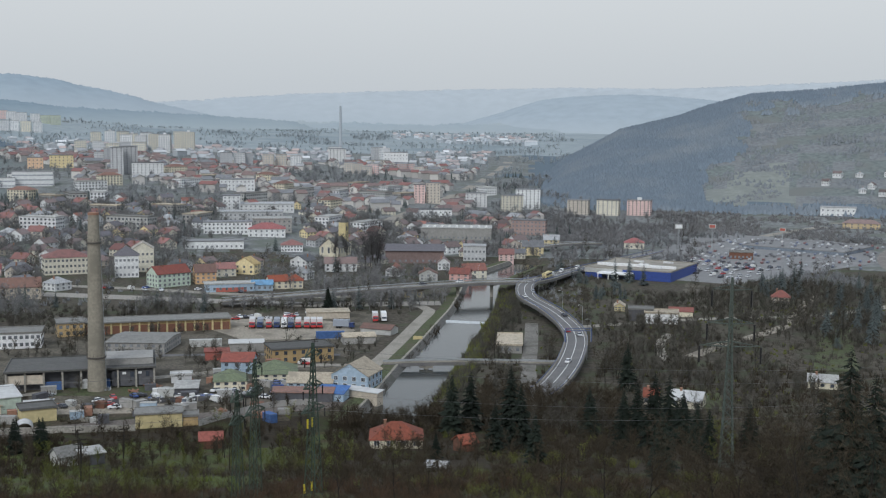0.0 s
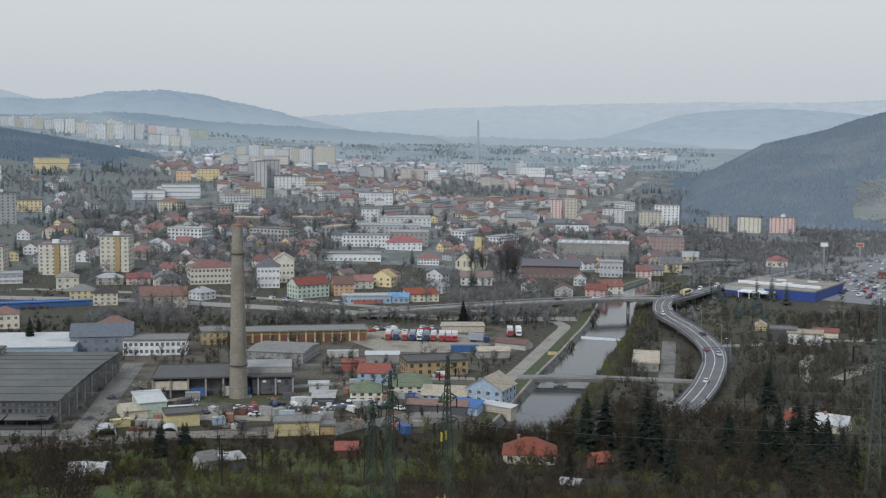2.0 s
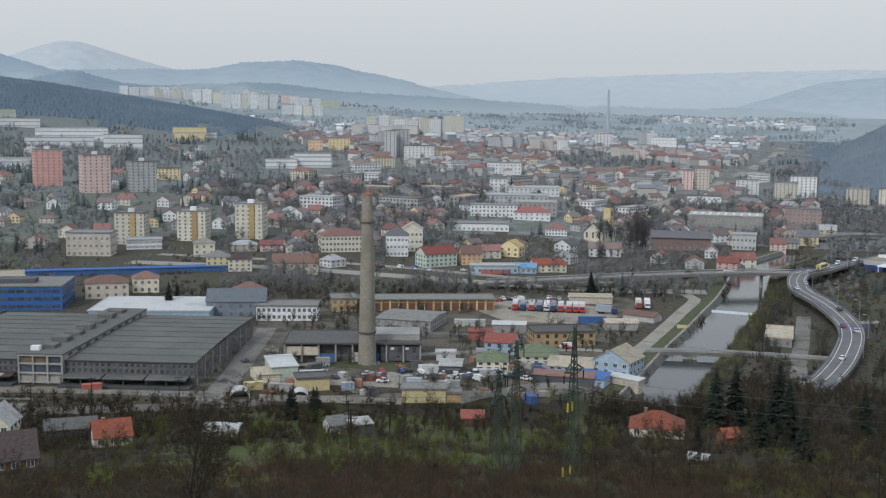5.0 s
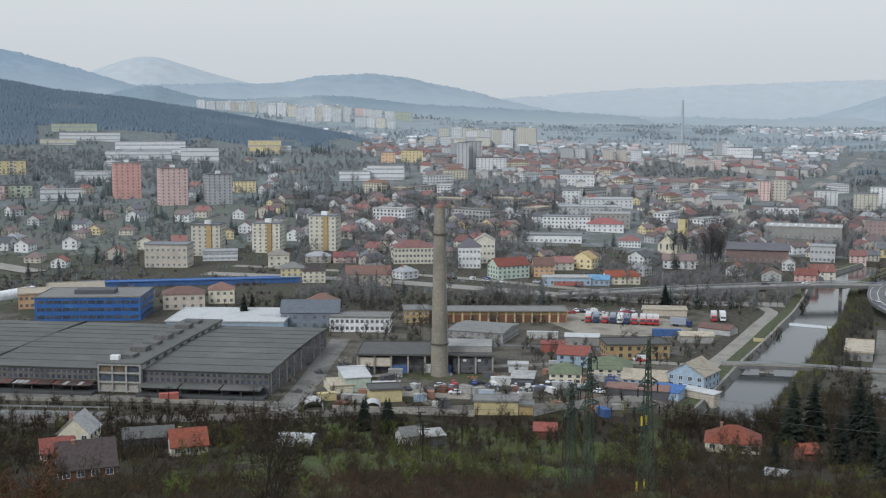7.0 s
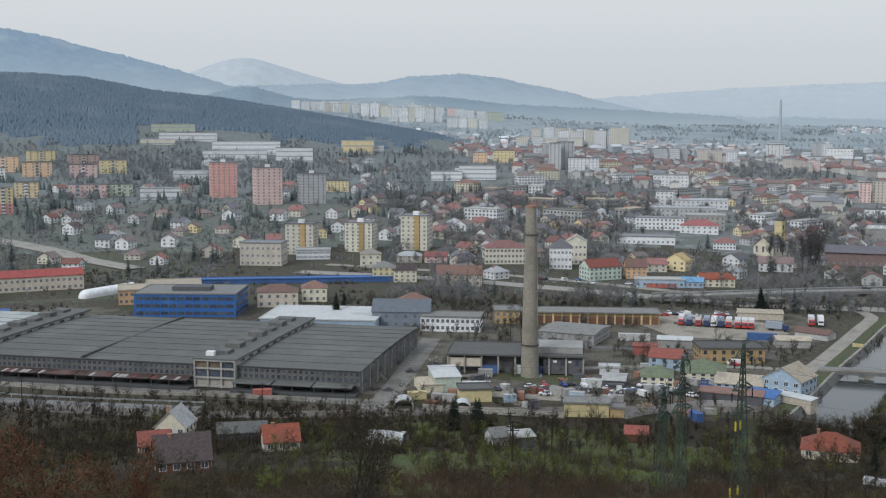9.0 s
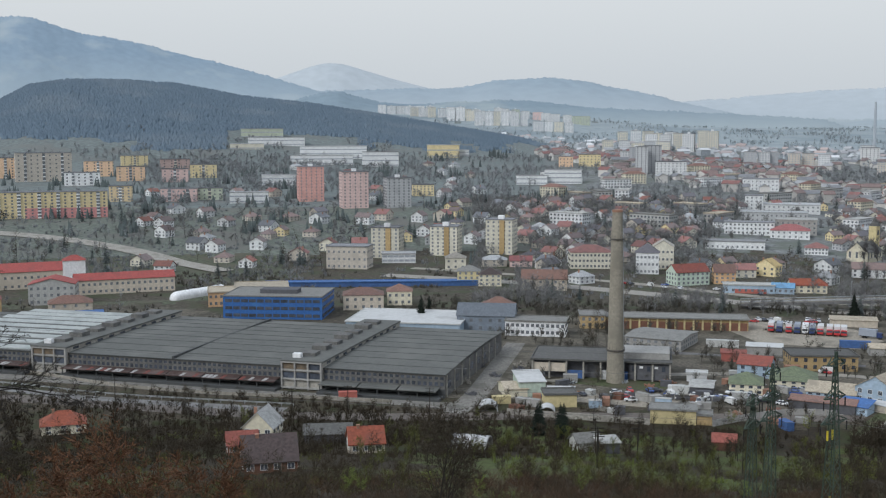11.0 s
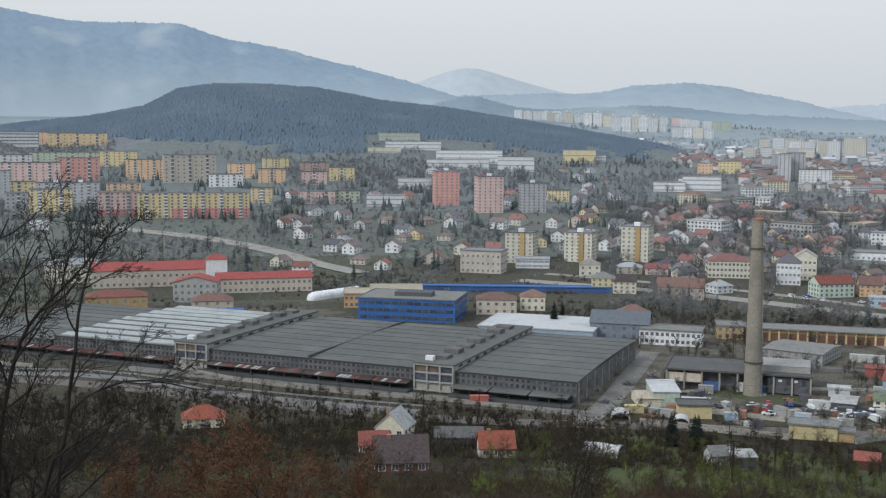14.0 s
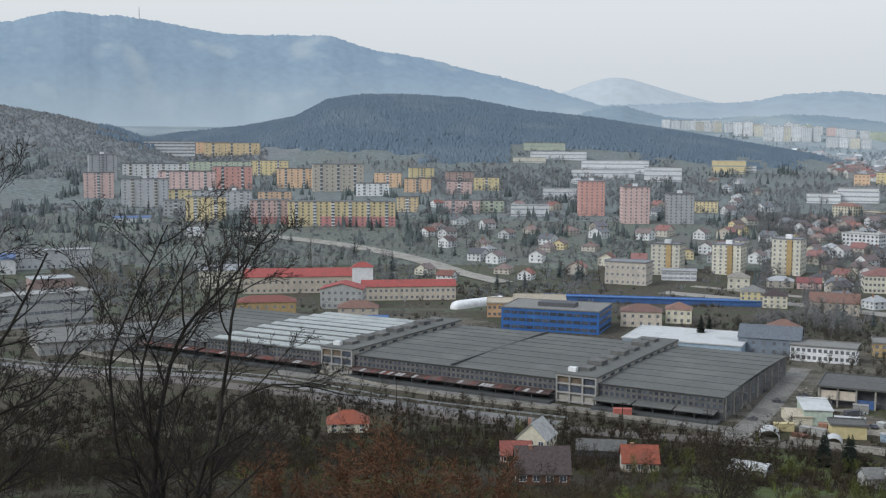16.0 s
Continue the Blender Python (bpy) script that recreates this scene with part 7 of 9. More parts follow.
def limb(s, rng, a, d, length, r, sides, bend=0.25, seg=4):
    """A bent tapered limb; returns points and directions along it."""
    out, p, d = [], Vector(a), Vector(d).normalized()
    pts, rad = [p.copy()], [r]
    for i in range(seg):
        p = p + d * length / seg
        r1 = r * (1 - 0.8 * (i + 1) / seg)
        pts.append(p.copy())
        rad.append(r1)
        out.append((p.copy(), d.copy(), r1))
        d = (d + Vector((rng.uniform(-bend, bend), rng.uniform(-bend, bend), rng.uniform(-0.1, bend)))).normalized()
    s.pipe(pts, rad, sides)
    return out


def aside(rng, d, spread):
    v = Vector((rng.gauss(0, 1), rng.gauss(0, 1), rng.gauss(0, 1)))
    v = (v - v.dot(d) * d).normalized()
    return (d * math.cos(spread) + v * math.sin(spread)).normalized()


def bare_tree(name, label, seed, height, spread, twig_r, limbs=8, twigs=7, material=None, m=None, leaves=None):
    rng = random.Random(seed)
    ob = thing(name, label, "tree", m or pose(0, 0, 0))
    trunk, crown = Shape(), Shape()
    p, d = Vector((0, 0, -0.8)), Vector((0, 0, 1))
    r = height * 0.012
    tips = []
    for i in range(5):
        q = p + d * height * 0.17
        trunk.tube(p, q, r * (1 - 0.16 * i), r * (1 - 0.16 * (i + 1)), 7)
        if i:
            tips.append((q, d.copy(), r * (1 - 0.16 * (i + 1))))
        d = (d + Vector((rng.uniform(-0.12, 0.12), rng.uniform(-0.12, 0.12), 0.1))).normalized()
        p = q
    ends = []
    for i in range(limbs):
        q, dd, rr = tips[min(len(tips) - 1, i * len(tips) // limbs)]
        for e, ed, er in limb(trunk, rng, q, aside(rng, dd, rng.uniform(0.4, 0.9) * spread), height * rng.uniform(0.28, 0.42), rr * 0.6, 4):
            ends.append((e, ed, er))
    for e, ed, er in ends:
        for _ in range(3):
            for f, fd, _ in limb(crown, rng, e, aside(rng, ed, rng.uniform(0.4, 1.0)), height * rng.uniform(0.09, 0.17), max(twig_r, er * 0.5), 3, 0.4, 2):
                for _ in range(twigs):
                    g = f + aside(rng, fd, rng.uniform(0.2, 1.1)) * height * rng.uniform(0.05, 0.1)
                    spike(crown, f, g, twig_r, 3 if height > 30 else 1)
                    for _ in range(2 if leaves and leaves >= 1 else 1 if leaves and rng.random() < leaves else 0):
                        u = Vector((rng.gauss(0, 1), rng.gauss(0, 1), rng.gauss(0, 1))).normalized() * height * 0.0055
                        v = u.orthogonal().normalized() * height * 0.0045
                        g = f.lerp(g, rng.uniform(0.4, 1.1))
                        crown.face([g - u, g - v, g + u, g + v])
    part("trunk", trunk, BARK, ob)
    part("crown", crown, material or TWIGS, ob)
    return ob


def spruce(name, label, seed, height, m=None, count=260, needles=None):
    """A spruce: whorls of drooping boughs, each with ragged side sprays."""
    rng = random.Random(seed)
    ob = thing(name, label, "tree", m or pose(0, 0, 0))
    s = Shape()
    s.tube((0, 0, -1), (0, 0, height * 0.97), height * 0.014, 0.02, 7)
    part("trunk", s, BARK, ob)
    c = Shape()
    for i in range(count):
        t = (i + rng.random()) / count
        z = height * (0.06 + 0.92 * t)
        l = (height * 0.235 * (1 - t) ** 0.8 + 0.15) * rng.uniform(0.55, 1.15)
        a = i * 2.39996 + rng.uniform(-0.4, 0.4)
        ca, sa = math.cos(a), math.sin(a)
        droop = l * rng.uniform(0.1, 0.55)
        root = Vector((0, 0, z + l * 0.12))
        side = Vector((-sa, ca, 0))
        for k in range(3):
            f = (0.45, 0.75, 1.0)[k]
            mid = Vector((ca * l * f, sa * l * f, z - droop * f))
            w = l * (0.3, 0.26, 0.14)[k] * rng.uniform(0.7, 1.3)
            q = root.lerp(mid, 0.35)
            c.face([q, mid - side * w + Vector((0, 0, -w * rng.uniform(0.2, 0.8))), mid + Vector((ca, sa, -0.3)) * w * 0.6, mid + side * w + Vector((0, 0, -w * rng.uniform(0.2, 0.8)))])
    part("crown", c, needles or NEEDLES, ob)
    return ob


TAKEN = {}


def claim(x, y, r):
    for i in range(int((x - r) // 20), int((x + r) // 20) + 1):
        for j in range(int((y - r) // 20), int((y + r) // 20) + 1):
            TAKEN.setdefault((i, j), []).append((x, y, r))


def is_free(x, y, r):
    for i in range(int((x - r) // 20), int((x + r) // 20) + 1):
        for j in range(int((y - r) // 20), int((y + r) // 20) + 1):
            for a, b, q in TAKEN.get((i, j), ()):
                if (a - x) ** 2 + (b - y) ** 2 < (q + r) ** 2:
                    return False
    return True


for o in list(scene.objects):
    if o.parent is None and o.type == "EMPTY" and o.children:
        w = [c for c in o.children if c.name.split(".")[0] in ("wall", "nave", "sheet")]
        for c in w:
            xs, ys = [v[0] for v in c.bound_box], [v[1] for v in c.bound_box]
            lx, ly = max(xs) - min(xs), max(ys) - min(ys)
            step = max(6, min(lx, ly))
            for i in range(int(lx // step) + 1):
                for j in range(int(ly // step) + 1):
                    q = o.matrix_basis @ Vector((min(xs) + min(lx, (i + 0.5) * step), min(ys) + min(ly, (j + 0.5) * step), 0))
                    claim(q.x, q.y, step * 0.6)
                    if j == 0 and 640 < q.length < 1500:
                        for near in (0.025, 0.05, 0.075):
                            claim(q.x * (1 - near), q.y * (1 - near), step * 0.4 + 2)
for line, half in ((RIVER, 15), ([(45, 615), (57, 498), (57, 457), (41, 392)], 8), ([(-110, 572), (-24, 604), (47, 628)], 7), ([(-42, 372), (-25, 436), (-6, 566)], 6),
                   ([(-150, 322), (-153, 345), (-176, 440)], 6), ([(-330, 300), (-230, 317), (-150, 331)], 7), ([(-330, 610), (-142, 596), (-69, 582)], 9),
                   ([(-426.1, 581.1), (-526.8, 623.4), (-622.1, 635.0), (-719.9, 617.5)], 12), ([(-80, 490), (-30, 500), (-40, 535), (-100, 535)], 20), ([(150, 700), (210, 760), (260, 880)], 45),
                   ([(-60, 1000), (40, 1500), (130, 2150)], 12), ([(310, 760), (360, 880), (460, 1000)], 20), ([(100, 740), (300, 1010)], 8), ([(-140, 360), (-60, 395)], 10), ([(31, 395), (33, 430), (36.5, 465), (40, 505), (42, 530)], 4), ([(60, 520), (120, 545), (180, 560), (240, 600), (300, 690)], 3), ([(-146, 372), (-110, 402), (-78, 420), (-46, 432)], 2.5), ([(-470, 230), (-400, 247), (-330, 283), (-262, 290), (-200, 303)], 5)):
    for p in spline(line, 10):
        claim(p[0], p[1], half)


def scatter(protos, count, b0, b1, d0, d1, gap, seed, low=0.8, high=1.25, check=True, test=None):
    """Copies of prototype things over a sector of the land."""
    rng = random.Random(seed)
    made, tries = 0, 0
    while made < count and tries < count * 12:
        tries += 1
        d = math.sqrt(rng.uniform(d0 * d0, d1 * d1))
        b = rng.uniform(b0, b1)
        x, y = polar(b, d)
        if (check and not is_free(x, y, gap)) or (test and not test(b, d, x, y)):
            continue
        ob = rng.choice(protos)
        k = rng.uniform(low, high)
        o = copy_thing(ob, spot(x, y, rng.uniform(0, 360)))
        o.scale = (k, k, k * rng.uniform(0.9, 1.1))
        if check:
            claim(x, y, gap * 0.8)
        made += 1


# ---------------- scattered houses of the town ----------------
def town_houses():
    kinds = [("white", "brown", "gable"), ("cream", "brown", "gable"), ("beige", "rust", "hip"), ("grey", "rust", "gable"), ("white", "dark", "cross"), ("yellow", "brown", "gable"),
             ("beige", "brown", "hip"), ("cream", "red", "cross"), ("white", "pale", "hip"), ("beige", "red", "cross"), ("white", "orange", "gable"), ("beige", "mauve", "gable"),
             ("cream", "mauve", "hip"), ("white", "brown", "gable")]
    rng = random.Random(11)
    protos = []
    for wall, roof, kind in kinds:
        w, d, h = rng.uniform(9.5, 13), rng.uniform(8.5, 11), rng.uniform(3.6, 5.4)
        ob = building("house", 0, 0, w, d, h, 0, wall, roof, f"{wall} plastered family house with a {roof} roof", kind, rng.uniform(2.6, 3.8), 0.5, 2, 3, 0.9, 1.3, 1.3, "fblr", "row", "house", 1, "town houses", 0, GLASS_PALE, faded=wall in HAZED_PLASTER)
        protos.append(ob)
    flats = []
    for wall, roof, w, h, fl in (("white", "pale", 30, 9, 3), ("grey", "grey", 36, 10, 3), ("concrete", "tan", 28, 7, 2), ("cream", "rust", 24, 11, 4)):
        flats.append(building("town_block", 0, 0, w, 13, h, 0, wall, roof, f"{wall} long low town block with a {roof} roof", "flat" if roof != "rust" else "hip", 0.4 if roof != "rust" else 3, 0.4, fl, int(w / 3.2), 0.9, 1.5, 1.4, "fblr", "row", "building", 0, "low town blocks", 0))
    def sector(pool, count, b0, b1, d0, d1, gap, seed, k=1.0):
        r = random.Random(seed)
        made = tries = 0
        while made < count and tries < count * 14:
            tries += 1
            b, d = r.uniform(b0, b1), math.sqrt(r.uniform(d0 * d0, d1 * d1))
            x, y = polar(b, d)
            if not is_free(x, y, gap):
                continue
            grain = 12 + 14 * noise.noise(Vector((x / 260, y / 260, 1)))
            o = copy_thing(r.choice(pool), spot(x, y, b + grain * 4 + r.choice((0, 0, 90, 180)) + r.uniform(-6, 6)))
            o.scale = (k, k, k)
            claim(x, y, gap * 0.95)
            made += 1
    sector(flats, 24, -4, 20, 900, 1450, 19, 3)
    sector(protos, 150, -4, 22, 690, 1090, 7.4, 1)
    sector(protos, 60, 22, 40, 720, 1180, 9, 4)
    sector(protos, 14, 15, 22, 620, 760, 9, 5)
    sector([protos[0], protos[4], protos[8], protos[13]], 9, -22.5, -18.0, 1225, 1300, 10, 6, 0.7)
    sector(protos, 12, 24, 33, 1180, 1500, 16, 8)
    for i, ob in enumerate(protos + flats):
        x, y = polar(1.5 + i * 1.1, 1098 + 12 * (i % 3))
        ob.matrix_basis = spot(x, y, i * 20)


town_houses()


def in_town(b, d):
    """The built-up part of the valley; fields and woods lie round it."""
    if d > 2620:
        return -4.5 < b < 2.5
    return b > -2.6 - max(0.0, (1300 - d) / 90) and d < 2000 + 22 * max(0.0, b - 2) + (200 if b < 2 else 0)


def far_houses():
    """The far end of the town, too small to tell house from house."""
    rng = random.Random(21)
    roof_mats = [HAZED_ROOF[k] for k in ("brown", "rust", "grey", "pale", "red")]
    for name, label, count, d0, d1, wall in (("middle_town", "crowded pale houses with mixed roofs in the valley", 640, 1060, 1780, (0.54, 0.52, 0.495)), ("far_town", "many small hazy houses in the far valley", 330, 1700, 3150, (0.5, 0.53, 0.56))):
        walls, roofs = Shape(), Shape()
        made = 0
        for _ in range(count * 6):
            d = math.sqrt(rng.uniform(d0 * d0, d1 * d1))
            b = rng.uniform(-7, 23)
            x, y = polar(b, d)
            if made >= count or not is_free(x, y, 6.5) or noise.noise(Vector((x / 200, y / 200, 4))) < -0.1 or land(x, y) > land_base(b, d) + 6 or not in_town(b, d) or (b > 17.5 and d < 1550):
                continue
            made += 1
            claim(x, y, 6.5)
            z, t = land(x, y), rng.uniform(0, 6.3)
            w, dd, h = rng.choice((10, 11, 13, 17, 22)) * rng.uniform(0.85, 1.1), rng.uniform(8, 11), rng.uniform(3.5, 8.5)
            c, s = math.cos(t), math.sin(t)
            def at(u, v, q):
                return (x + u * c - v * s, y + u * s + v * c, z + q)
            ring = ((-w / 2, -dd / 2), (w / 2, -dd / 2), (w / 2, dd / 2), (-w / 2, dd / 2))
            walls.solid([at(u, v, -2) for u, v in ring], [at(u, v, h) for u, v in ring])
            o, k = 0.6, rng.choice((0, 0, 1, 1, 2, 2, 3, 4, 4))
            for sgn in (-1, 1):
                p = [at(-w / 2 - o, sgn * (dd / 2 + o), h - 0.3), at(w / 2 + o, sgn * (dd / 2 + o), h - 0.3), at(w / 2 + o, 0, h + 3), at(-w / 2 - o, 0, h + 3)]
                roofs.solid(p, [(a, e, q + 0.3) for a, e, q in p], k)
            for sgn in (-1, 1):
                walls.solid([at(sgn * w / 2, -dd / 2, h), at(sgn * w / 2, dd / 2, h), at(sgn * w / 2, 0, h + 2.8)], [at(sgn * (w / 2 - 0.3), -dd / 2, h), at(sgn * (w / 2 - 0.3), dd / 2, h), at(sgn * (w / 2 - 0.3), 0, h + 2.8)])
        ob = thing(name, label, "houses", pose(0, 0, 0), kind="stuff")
        # the far town's wall and roof colours include the haze before them
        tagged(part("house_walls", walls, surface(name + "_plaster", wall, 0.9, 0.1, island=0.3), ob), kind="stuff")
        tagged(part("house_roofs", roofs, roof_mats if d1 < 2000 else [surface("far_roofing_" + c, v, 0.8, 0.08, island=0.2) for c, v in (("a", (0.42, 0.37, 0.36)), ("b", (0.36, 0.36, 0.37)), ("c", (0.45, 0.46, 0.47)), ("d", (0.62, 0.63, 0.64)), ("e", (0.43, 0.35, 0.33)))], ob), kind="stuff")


def far_estates():
    """Far housing estates: rows of tall pale panel blocks, each row (bearings, distance, blocks, storeys, turn, colours)."""
    rng = random.Random(31)
    def rows(label, group, lines, glass):
        for b0, b1, d0, d1, count, tall, turn, colours in lines:
            for i in range(count):
                t = (i + rng.uniform(0.3, 0.7)) / count
                b, d = b0 + (b1 - b0) * t, d0 + (d1 - d0) * t + rng.uniform(-8, 8)
                x, y = polar(b, d)
                w = abs(math.radians(b1 - b0)) * d / count * rng.uniform(0.8, 1.02)
                fl, c = rng.choice(tall), rng.choice(colours)
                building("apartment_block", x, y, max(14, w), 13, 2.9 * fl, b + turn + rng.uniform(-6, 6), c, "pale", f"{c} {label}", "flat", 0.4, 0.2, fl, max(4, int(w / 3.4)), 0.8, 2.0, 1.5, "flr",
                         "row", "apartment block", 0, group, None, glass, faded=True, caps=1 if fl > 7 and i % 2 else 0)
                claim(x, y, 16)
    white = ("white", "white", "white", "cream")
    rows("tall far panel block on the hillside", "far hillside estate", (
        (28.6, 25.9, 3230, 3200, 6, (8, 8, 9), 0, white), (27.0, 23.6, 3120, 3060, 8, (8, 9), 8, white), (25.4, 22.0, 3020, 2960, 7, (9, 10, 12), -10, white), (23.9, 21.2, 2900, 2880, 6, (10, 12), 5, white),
        (22.6, 18.2, 3080, 2950, 9, (7, 8), 0, ("white", "cream", "lime", "pink", "white")), (21.0, 18.9, 2780, 2760, 4, (8, 8), 0, white)), GLASS_HAZY)
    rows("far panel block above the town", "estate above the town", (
        (16.9, 14.1, 2280, 2150, 5, (8, 8, 9), 12, white), (15.6, 12.0, 2010, 1930, 6, (9, 10, 12), -6, white), (17.6, 14.4, 1930, 1880, 5, (5, 6), 0, ("white", "grey", "cream"))), GLASS_HAZY)
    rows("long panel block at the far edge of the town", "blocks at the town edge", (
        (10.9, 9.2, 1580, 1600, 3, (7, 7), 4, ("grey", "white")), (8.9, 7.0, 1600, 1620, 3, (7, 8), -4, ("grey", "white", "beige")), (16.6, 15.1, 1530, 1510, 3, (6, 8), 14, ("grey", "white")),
        (5.6, 4.9, 1850, 1850, 1, (8,), 0, ("white",)), (3.5, 2.6, 1900, 1900, 2, (8, 9), 20, ("grey", "white")), (2.2, 1.0, 1650, 1650, 3, (4, 5), 0, ("beige", "pink", "brick")), (4.8, 3.2, 1600, 1600, 4, (4, 5), 0, ("pink", "beige", "brick"))), GLASS_HAZY)


far_estates()
far_houses()


# ---------------- woods and trees ----------------
def far_wood(name, label, material, seed, tries, b0, b1, d0, d1, test, tall, wide, bare=False):
    """A closed wood of many small crowns."""
    rng = random.Random(seed)
    s = Shape()
    for _ in range(tries):
        b, d = rng.uniform(b0, b1), math.sqrt(rng.uniform(d0 * d0, d1 * d1))
        x, y = polar(b, d)
        if not test(b, d, x, y):
            continue
        z, h, r, t = land(x, y), tall * rng.uniform(0.6, 1.25), wide * rng.uniform(0.7, 1.3), rng.uniform(0, 6)
        if bare:
            rings = ((1.1, 0.0), (0.75, 0.55), (0.35, 0.88))
            n = 5
        else:
            rings = ((1.0, 0.0), (0.62, 0.58))
            n = 4
        i = len(s.v)
        for q, g in rings:
            for j in range(n):
                a = t + math.tau * j / n
                k = r * q * rng.uniform(0.7, 1.2)
                s.v.append((x + k * math.cos(a), y + k * math.sin(a), z - 1 + h * g * rng.uniform(0.93, 1.05)))
        s.v.append((x, y, z + h))
        m = len(rings)
        for g in range(m - 1):
            for j in range(n):
                s.f.append((i + g * n + j, i + g * n + (j + 1) % n, i + (g + 1) * n + (j + 1) % n, i + (g + 1) * n + j))
                s.k.append(0)
        for j in range(n):
            s.f.append((i + (m - 1) * n + j, i + (m - 1) * n + (j + 1) % n, i + m * n))
            s.k.append(0)
    ob = single(name, s, material, label, "wood", kind="stuff")
    for p in ob.data.polygons:
        p.use_smooth = True
    return ob


def conifer_wood(name, label, material, seed, tries, b0, b1, d0, d1, test, tall, wide):
    """A closed spruce wood: every tree a ragged tapering crown."""
    rng = random.Random(seed)
    s = Shape()
    for _ in range(tries):
        b, d = rng.uniform(b0, b1), math.sqrt(rng.uniform(d0 * d0, d1 * d1))
        x, y = polar(b, d)
        if not test(b, d, x, y):
            continue
        z, h, t = land(x, y), tall * rng.uniform(0.55, 1.2), rng.uniform(0, 6)
        i = len(s.v)
        for j in range(4):
            a, k = t + math.tau * j / 4, wide * rng.uniform(0.7, 1.25)
            s.v.append((x + k * math.cos(a), y + k * math.sin(a), z - 1.2 + rng.uniform(0, 0.12) * h))
        s.v.append((x + rng.uniform(-0.3, 0.3), y, z + h))
        for j in range(4):
            s.f.append((i + j, i + (j + 1) % 4, i + 4))
            s.k.append(0)
    ob = single(name, s, material, label, "wood", kind="stuff")
    for p in ob.data.polygons:
        p.use_smooth = True
    return ob


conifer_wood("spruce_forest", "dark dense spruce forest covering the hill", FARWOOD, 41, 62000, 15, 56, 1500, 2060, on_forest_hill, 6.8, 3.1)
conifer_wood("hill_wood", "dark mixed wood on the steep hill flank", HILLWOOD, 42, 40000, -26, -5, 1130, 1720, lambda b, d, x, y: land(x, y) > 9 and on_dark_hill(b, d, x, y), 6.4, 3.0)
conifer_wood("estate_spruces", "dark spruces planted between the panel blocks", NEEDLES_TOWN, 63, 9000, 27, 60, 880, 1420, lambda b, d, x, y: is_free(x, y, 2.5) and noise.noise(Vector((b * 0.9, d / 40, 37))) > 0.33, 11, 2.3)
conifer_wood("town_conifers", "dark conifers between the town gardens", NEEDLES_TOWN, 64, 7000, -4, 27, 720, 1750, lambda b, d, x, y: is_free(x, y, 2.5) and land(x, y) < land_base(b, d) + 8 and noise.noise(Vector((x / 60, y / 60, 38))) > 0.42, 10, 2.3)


def bare_wood(name, label, material, seed, count, b0, b1, d0, d1, tall, test=None, spikes=34, thick=0.00011, check=2.0):
    """A leafless wood: every tree a stem with rising branches and twigs."""
    rng = random.Random(seed)
    s = Shape()
    made = 0
    for _ in range(count * 8):
        b, d = rng.uniform(b0, b1), math.sqrt(rng.uniform(d0 * d0, d1 * d1))
        x, y = polar(b, d)
        if made >= count or (check and not is_free(x, y, check)) or (test and not test(b, d, x, y)):
            continue
        made += 1
        z, h = land(x, y), tall * rng.uniform(0.55, 1.25)
        wide = h * rng.uniform(0.28, 0.42)
        r = 0.008 + d * thick
        spike(s, (x, y, z - 0.6), (x + rng.uniform(-0.5, 0.5), y + rng.uniform(-0.5, 0.5), z + h), h * 0.011 + r)
        for _ in range(spikes):
            t, a = rng.uniform(0.15, 0.85), rng.uniform(0, 6.28)
            base = Vector((x, y, z + h * t * 0.8))
            reach = wide * math.sin(math.pi * (0.12 + 0.8 * t)) * rng.uniform(0.5, 1.15)
            tip = Vector((x + reach * math.cos(a), y + reach * math.sin(a), z + h * min(1.0, t * 0.8 + rng.uniform(0.12, 0.35))))
            spike(s, base, tip, r * 1.2, 1)
            for _ in range(3):
                mid = base.lerp(tip, rng.uniform(0.35, 0.95))
                spike(s, mid, mid + Vector((rng.uniform(-1, 1), rng.uniform(-1, 1), rng.uniform(0.1, 1.1))) * h * 0.13, r, 1)
    return single(name, s, material, label, "wood", kind="stuff")


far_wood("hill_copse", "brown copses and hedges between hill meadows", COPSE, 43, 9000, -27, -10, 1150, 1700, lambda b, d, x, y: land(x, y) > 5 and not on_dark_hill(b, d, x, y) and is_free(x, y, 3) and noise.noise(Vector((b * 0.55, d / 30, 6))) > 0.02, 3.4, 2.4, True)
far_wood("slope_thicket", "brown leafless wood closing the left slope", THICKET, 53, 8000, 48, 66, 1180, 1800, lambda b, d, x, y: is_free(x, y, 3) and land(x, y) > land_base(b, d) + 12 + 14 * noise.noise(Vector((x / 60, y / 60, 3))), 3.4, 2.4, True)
bare_wood("far_trees", "hazy grey trees between the far houses", HAZETWIG, 55, 1100, -9, 26, 1600, 3100, 10, lambda b, d, x, y: land(x, y) < land_base(b, d) + 8 and noise.noise(Vector((x / 120, y / 120, 35))) > (0.12 if d < 2100 else 0.3), 14, 0.00016)
bare_wood("valley_belts", "hazy woods and hedges across the far valley", BELTWIG, 62, 2300, -6, 24, 2150, 3900, 6.5, lambda b, d, x, y: land(x, y) < land_base(b, d) + 8 and noise.noise(Vector((b * 0.35, d / 120, 36))) > 0.08, 12, 0.0002)
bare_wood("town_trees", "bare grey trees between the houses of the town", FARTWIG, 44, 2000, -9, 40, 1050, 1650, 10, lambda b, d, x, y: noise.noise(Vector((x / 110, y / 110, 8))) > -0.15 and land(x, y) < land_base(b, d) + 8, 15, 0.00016)
